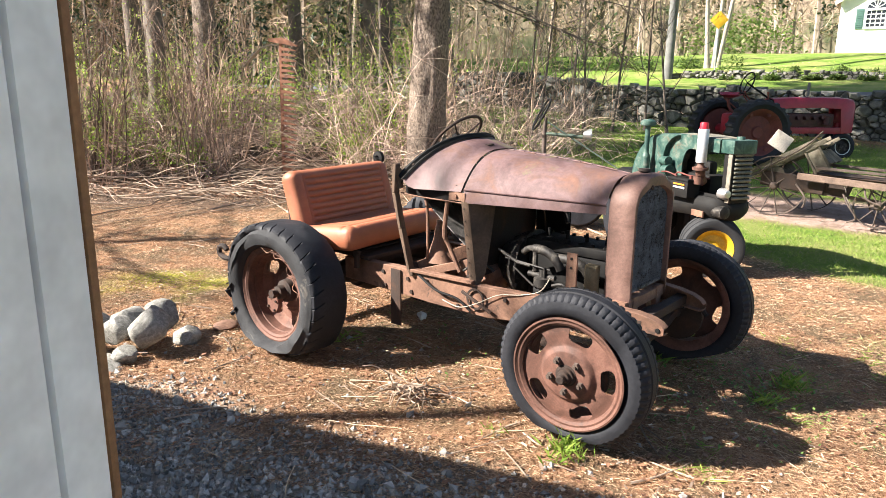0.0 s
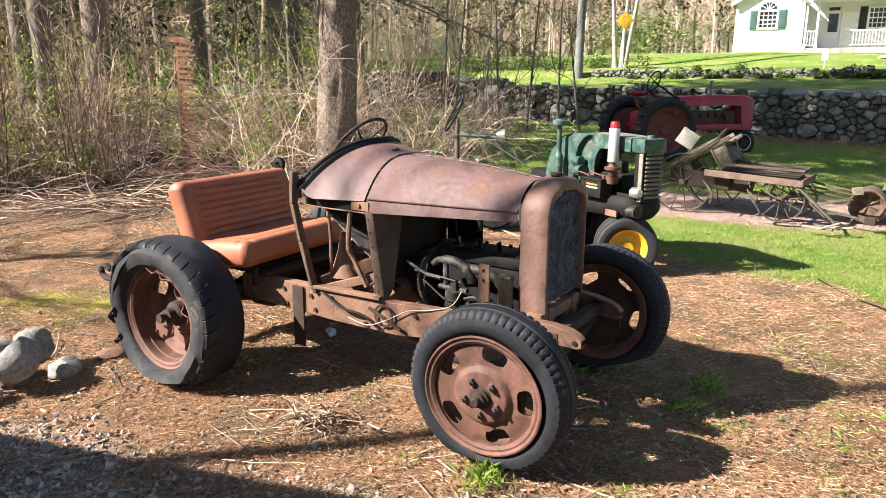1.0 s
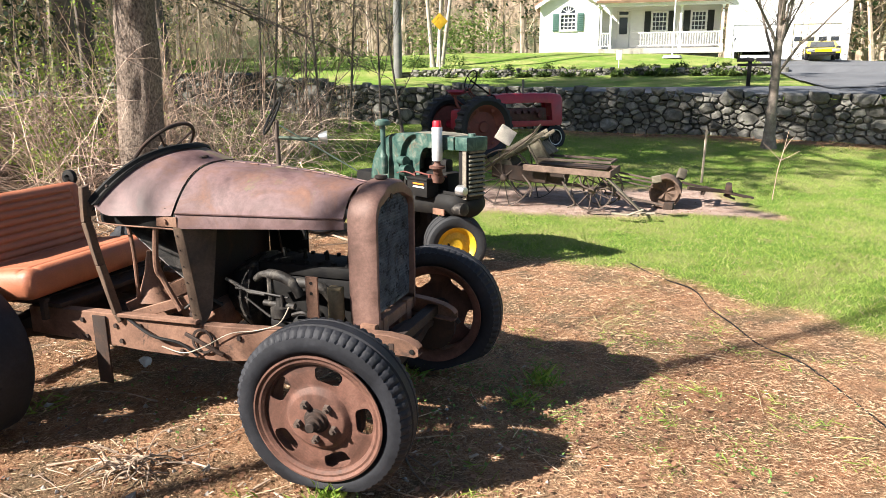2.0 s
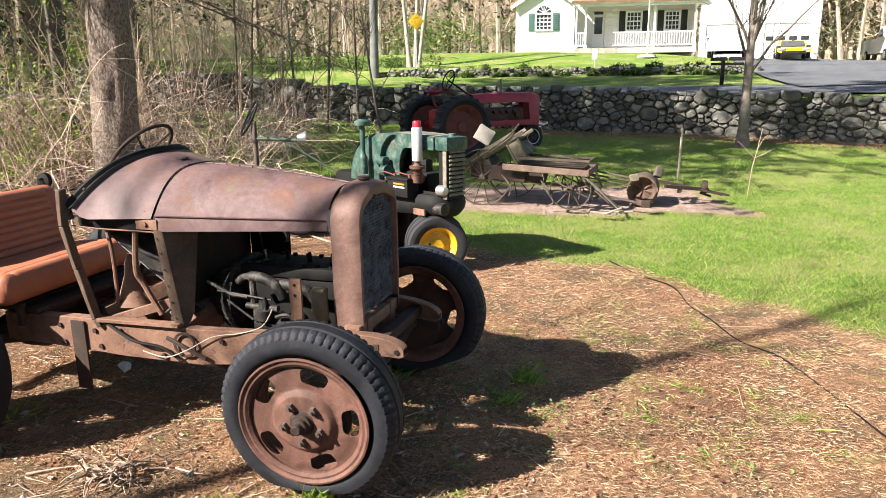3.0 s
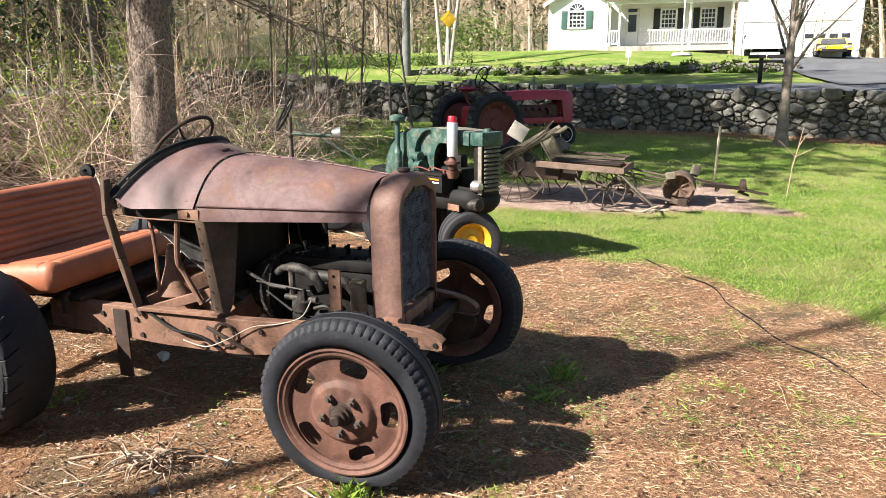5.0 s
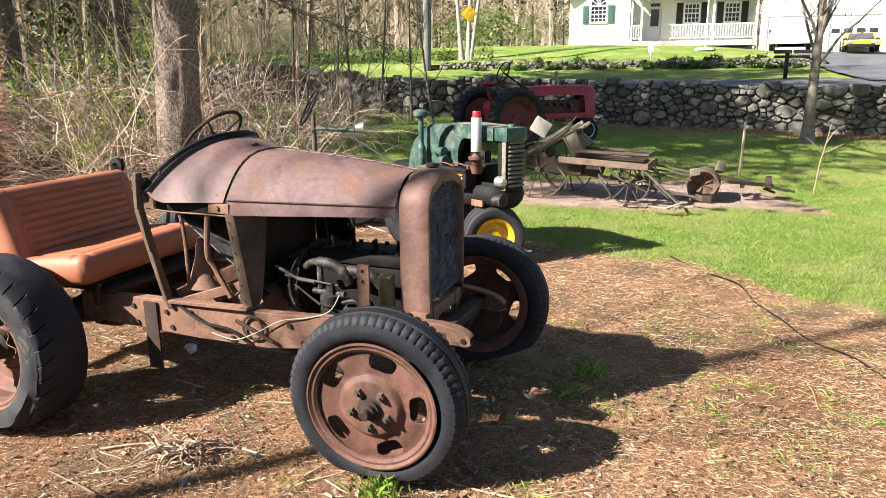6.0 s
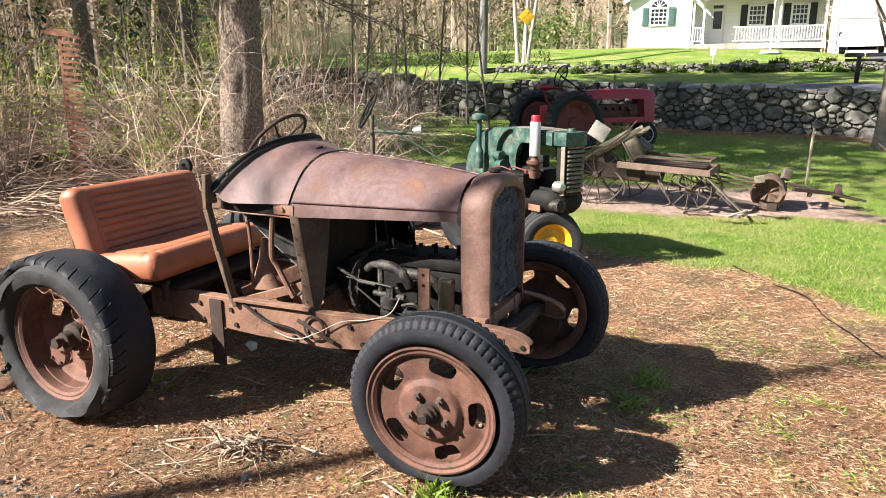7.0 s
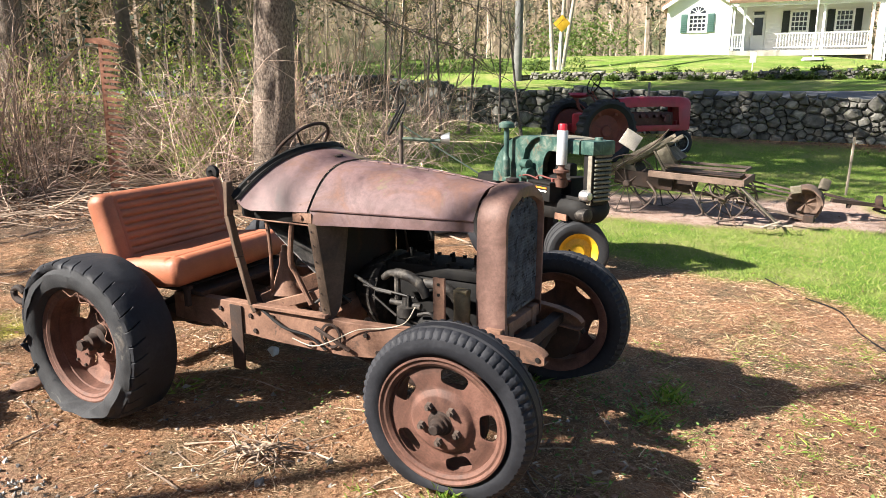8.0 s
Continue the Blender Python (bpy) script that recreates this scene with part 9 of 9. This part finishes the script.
    tagged(dry.done("dry_grass", M["grass_dry"]), "dry straw-coloured grass", "grass", kind="stuff")
    # low weeds round the wheels
    s = Soup()
    for cx, cy, n, sp in ((1.35, 5.28, 90, 0.16), (1.55, 5.1, 70, 0.14), (1.15, 5.0, 50, 0.12), (1.78, 4.66, 70, 0.07), (1.98, 4.88, 80, 0.08), (1.75, 5.35, 40, 0.2), (0.2, 4.9, 40, 0.25), (-0.5, 5.3, 40, 0.3), (1.5, 4.3, 36, 0.25), (2.3, 4.1, 30, 0.3), (2.7, 3.8, 40, 0.12), (3.1, 4.5, 30, 0.3), (1.25, 4.45, 150, 0.22), (1.7, 4.9, 220, 0.28), (1.95, 4.45, 130, 0.22), (1.0, 4.9, 110, 0.2), (2.2, 5.0, 90, 0.25), (-0.3, 5.0, 120, 0.35)):
        for _ in range(n):
            p = Vector((cx + rnd.gauss(0, sp), cy + rnd.gauss(0, sp), 0))
            p.z = ground_z(p.x, p.y) + rnd.uniform(0.01, 0.06)
            s.leaf(p, rnd.uniform(0.012, 0.032), rnd)
    tagged(s.done("weeds", M["weed"]), "low green weeds round the wheels", "weeds", kind="stuff")
    # fallen sticks
    s = Soup()
    for _ in range(240):
        y = 3.4 + 7.2 * rnd.random()
        x = rnd.uniform(-1.0 - 0.7 * y, min(1.4, 0.6 * y))
        a = rnd.uniform(0, 6.283)
        L = rnd.uniform(0.08, 0.5) if y < 8 else rnd.uniform(0.3, 1.6)
        pts = grow((x, y, ground_z(x, y) + 0.012), (math.cos(a), math.sin(a), 0.02), L, 4, 0.1, 0.0, rnd)
        for p in pts:
            p.z = ground_z(p.x, p.y) + 0.012 + abs(p.z - pts[0].z) * 0.3
        s.tube(pts, rnd.uniform(0.003, 0.008) * (1 if y < 8 else 2), 0.002, 5)
    tagged(s.done("fallen_sticks", M["grey_stalk"]), "broken sticks lying on the needles", "sticks", kind="stuff")


ground_cover()


def stalk_debris():
    """A heap of dry stalks and bark beside the tractor, and long pale straws around."""
    rnd = random.Random(73)
    s = Soup()
    for _ in range(46):
        a = rnd.uniform(0, 6.283)
        p = (-0.2 + rnd.gauss(0, 0.08), 4.2 + rnd.gauss(0, 0.05), 0.02 + rnd.uniform(0, 0.07))
        pts = grow(p, (math.cos(a), 0.6 * math.sin(a), rnd.uniform(0.0, 0.9)), rnd.uniform(0.1, 0.3), 6, 0.22, -0.22, rnd)
        for q in pts:
            q.z = max(q.z, ground_z(q.x, q.y) + 0.006)
        s.tube(pts, rnd.uniform(0.003, 0.008), 0.002, 5)
    tagged(s.done("stalk_heap", M["grey_stalk"]), "small heap of grey dried stalks and bark", "debris", kind="stuff")
    s = Soup()
    for _ in range(150):
        y = 3.35 + 4.6 * rnd.random() ** 1.3
        x = rnd.uniform(-1.0 - 0.7 * y, 1.0 + 0.5 * y)
        if in_lawn(x, y) > 0.4:
            continue
        a = rnd.gauss(-0.2, 0.9)
        pts = grow((x, y, ground_z(x, y) + 0.014), (math.cos(a), math.sin(a), 0.0), rnd.uniform(0.08, 0.42), 5, 0.08, 0.0, rnd)
        for q in pts:
            q.z = ground_z(q.x, q.y) + 0.014 + 0.006 * rnd.random()
        s.tube(pts, rnd.uniform(0.0012, 0.0035), 0.0012, 4)
    tagged(s.done("straw_stalks", M["straw"]), "long pale straw stalks on the litter", "straw", kind="stuff")
    s = Soup()
    for _ in range(700):
        y = 3.3 + 3.2 * rnd.random() ** 1.2
        x = rnd.uniform(-3.4, 2.0)
        a, L, w = rnd.uniform(0, 6.283), rnd.uniform(0.012, 0.05), rnd.uniform(0.004, 0.011)
        z = ground_z(x, y) + 0.012
        d, n = Vector((math.cos(a), math.sin(a), rnd.uniform(-0.2, 0.25))) * L, Vector((-math.sin(a), math.cos(a), rnd.uniform(-0.3, 0.3))) * w
        b = len(s.v)
        p = Vector((x, y, z))
        s.v += [p - n, p + n * 0.8, p + d + n * 0.5, p + d * 1.1 - n]
        s.f.append((b, b + 1, b + 2, b + 3))
    tagged(s.done("bark_chips", M["chip"]), "pale and brown bark chips on the ground", "chips", kind="stuff")
    # a scrap of white rag below the rail
    rag = thing("white_rag", "small crumpled white rag on the ground", "rag", TRACTOR_AT @ pose(-1.87, 0.28, 0.0))
    bm = BM()
    bmesh.ops.create_icosphere(bm, subdivisions=3, radius=0.032)
    for v in bm.verts:
        v.co = v.co * (1 + 0.55 * noise.noise(v.co * 45)) + Vector((0, 0, 0.03))
    part("rag_cloth", bm, M["rag"], rag)


M["straw"] = weathered("straw", [(0.3, (0.40, 0.29, 0.18)), (0.7, (0.64, 0.51, 0.35))], 5, 40, 0.8, 0, 0.2, island=0.35)
M["chip"] = leaf_mat("bark_chips", (0.12, 0.07, 0.045), (0.62, 0.50, 0.38), 0.05)
M["rag"] = plain("white_cloth", (0.7, 0.7, 0.69), 0.9)
stalk_debris()


def cable():
    c = thing("ground_cable", "thin dark cable lying across the needle litter", "cable")
    bm = BM()
    pts = [(3.62, 7.5), (3.7, 7.0), (3.80, 6.55), (3.72, 6.1), (3.68, 5.7), (3.66, 5.3), (3.70, 4.9), (3.66, 4.4), (3.56, 3.85), (3.5, 3.2)]
    tube(bm, smooth_path([(x, y, ground_z(x, y) + 0.012 + 0.012 * math.sin(7 * y)) for x, y in pts], 6), 0.0055, 6)
    part("cable_line", bm, M["black_iron"], c)


cable()
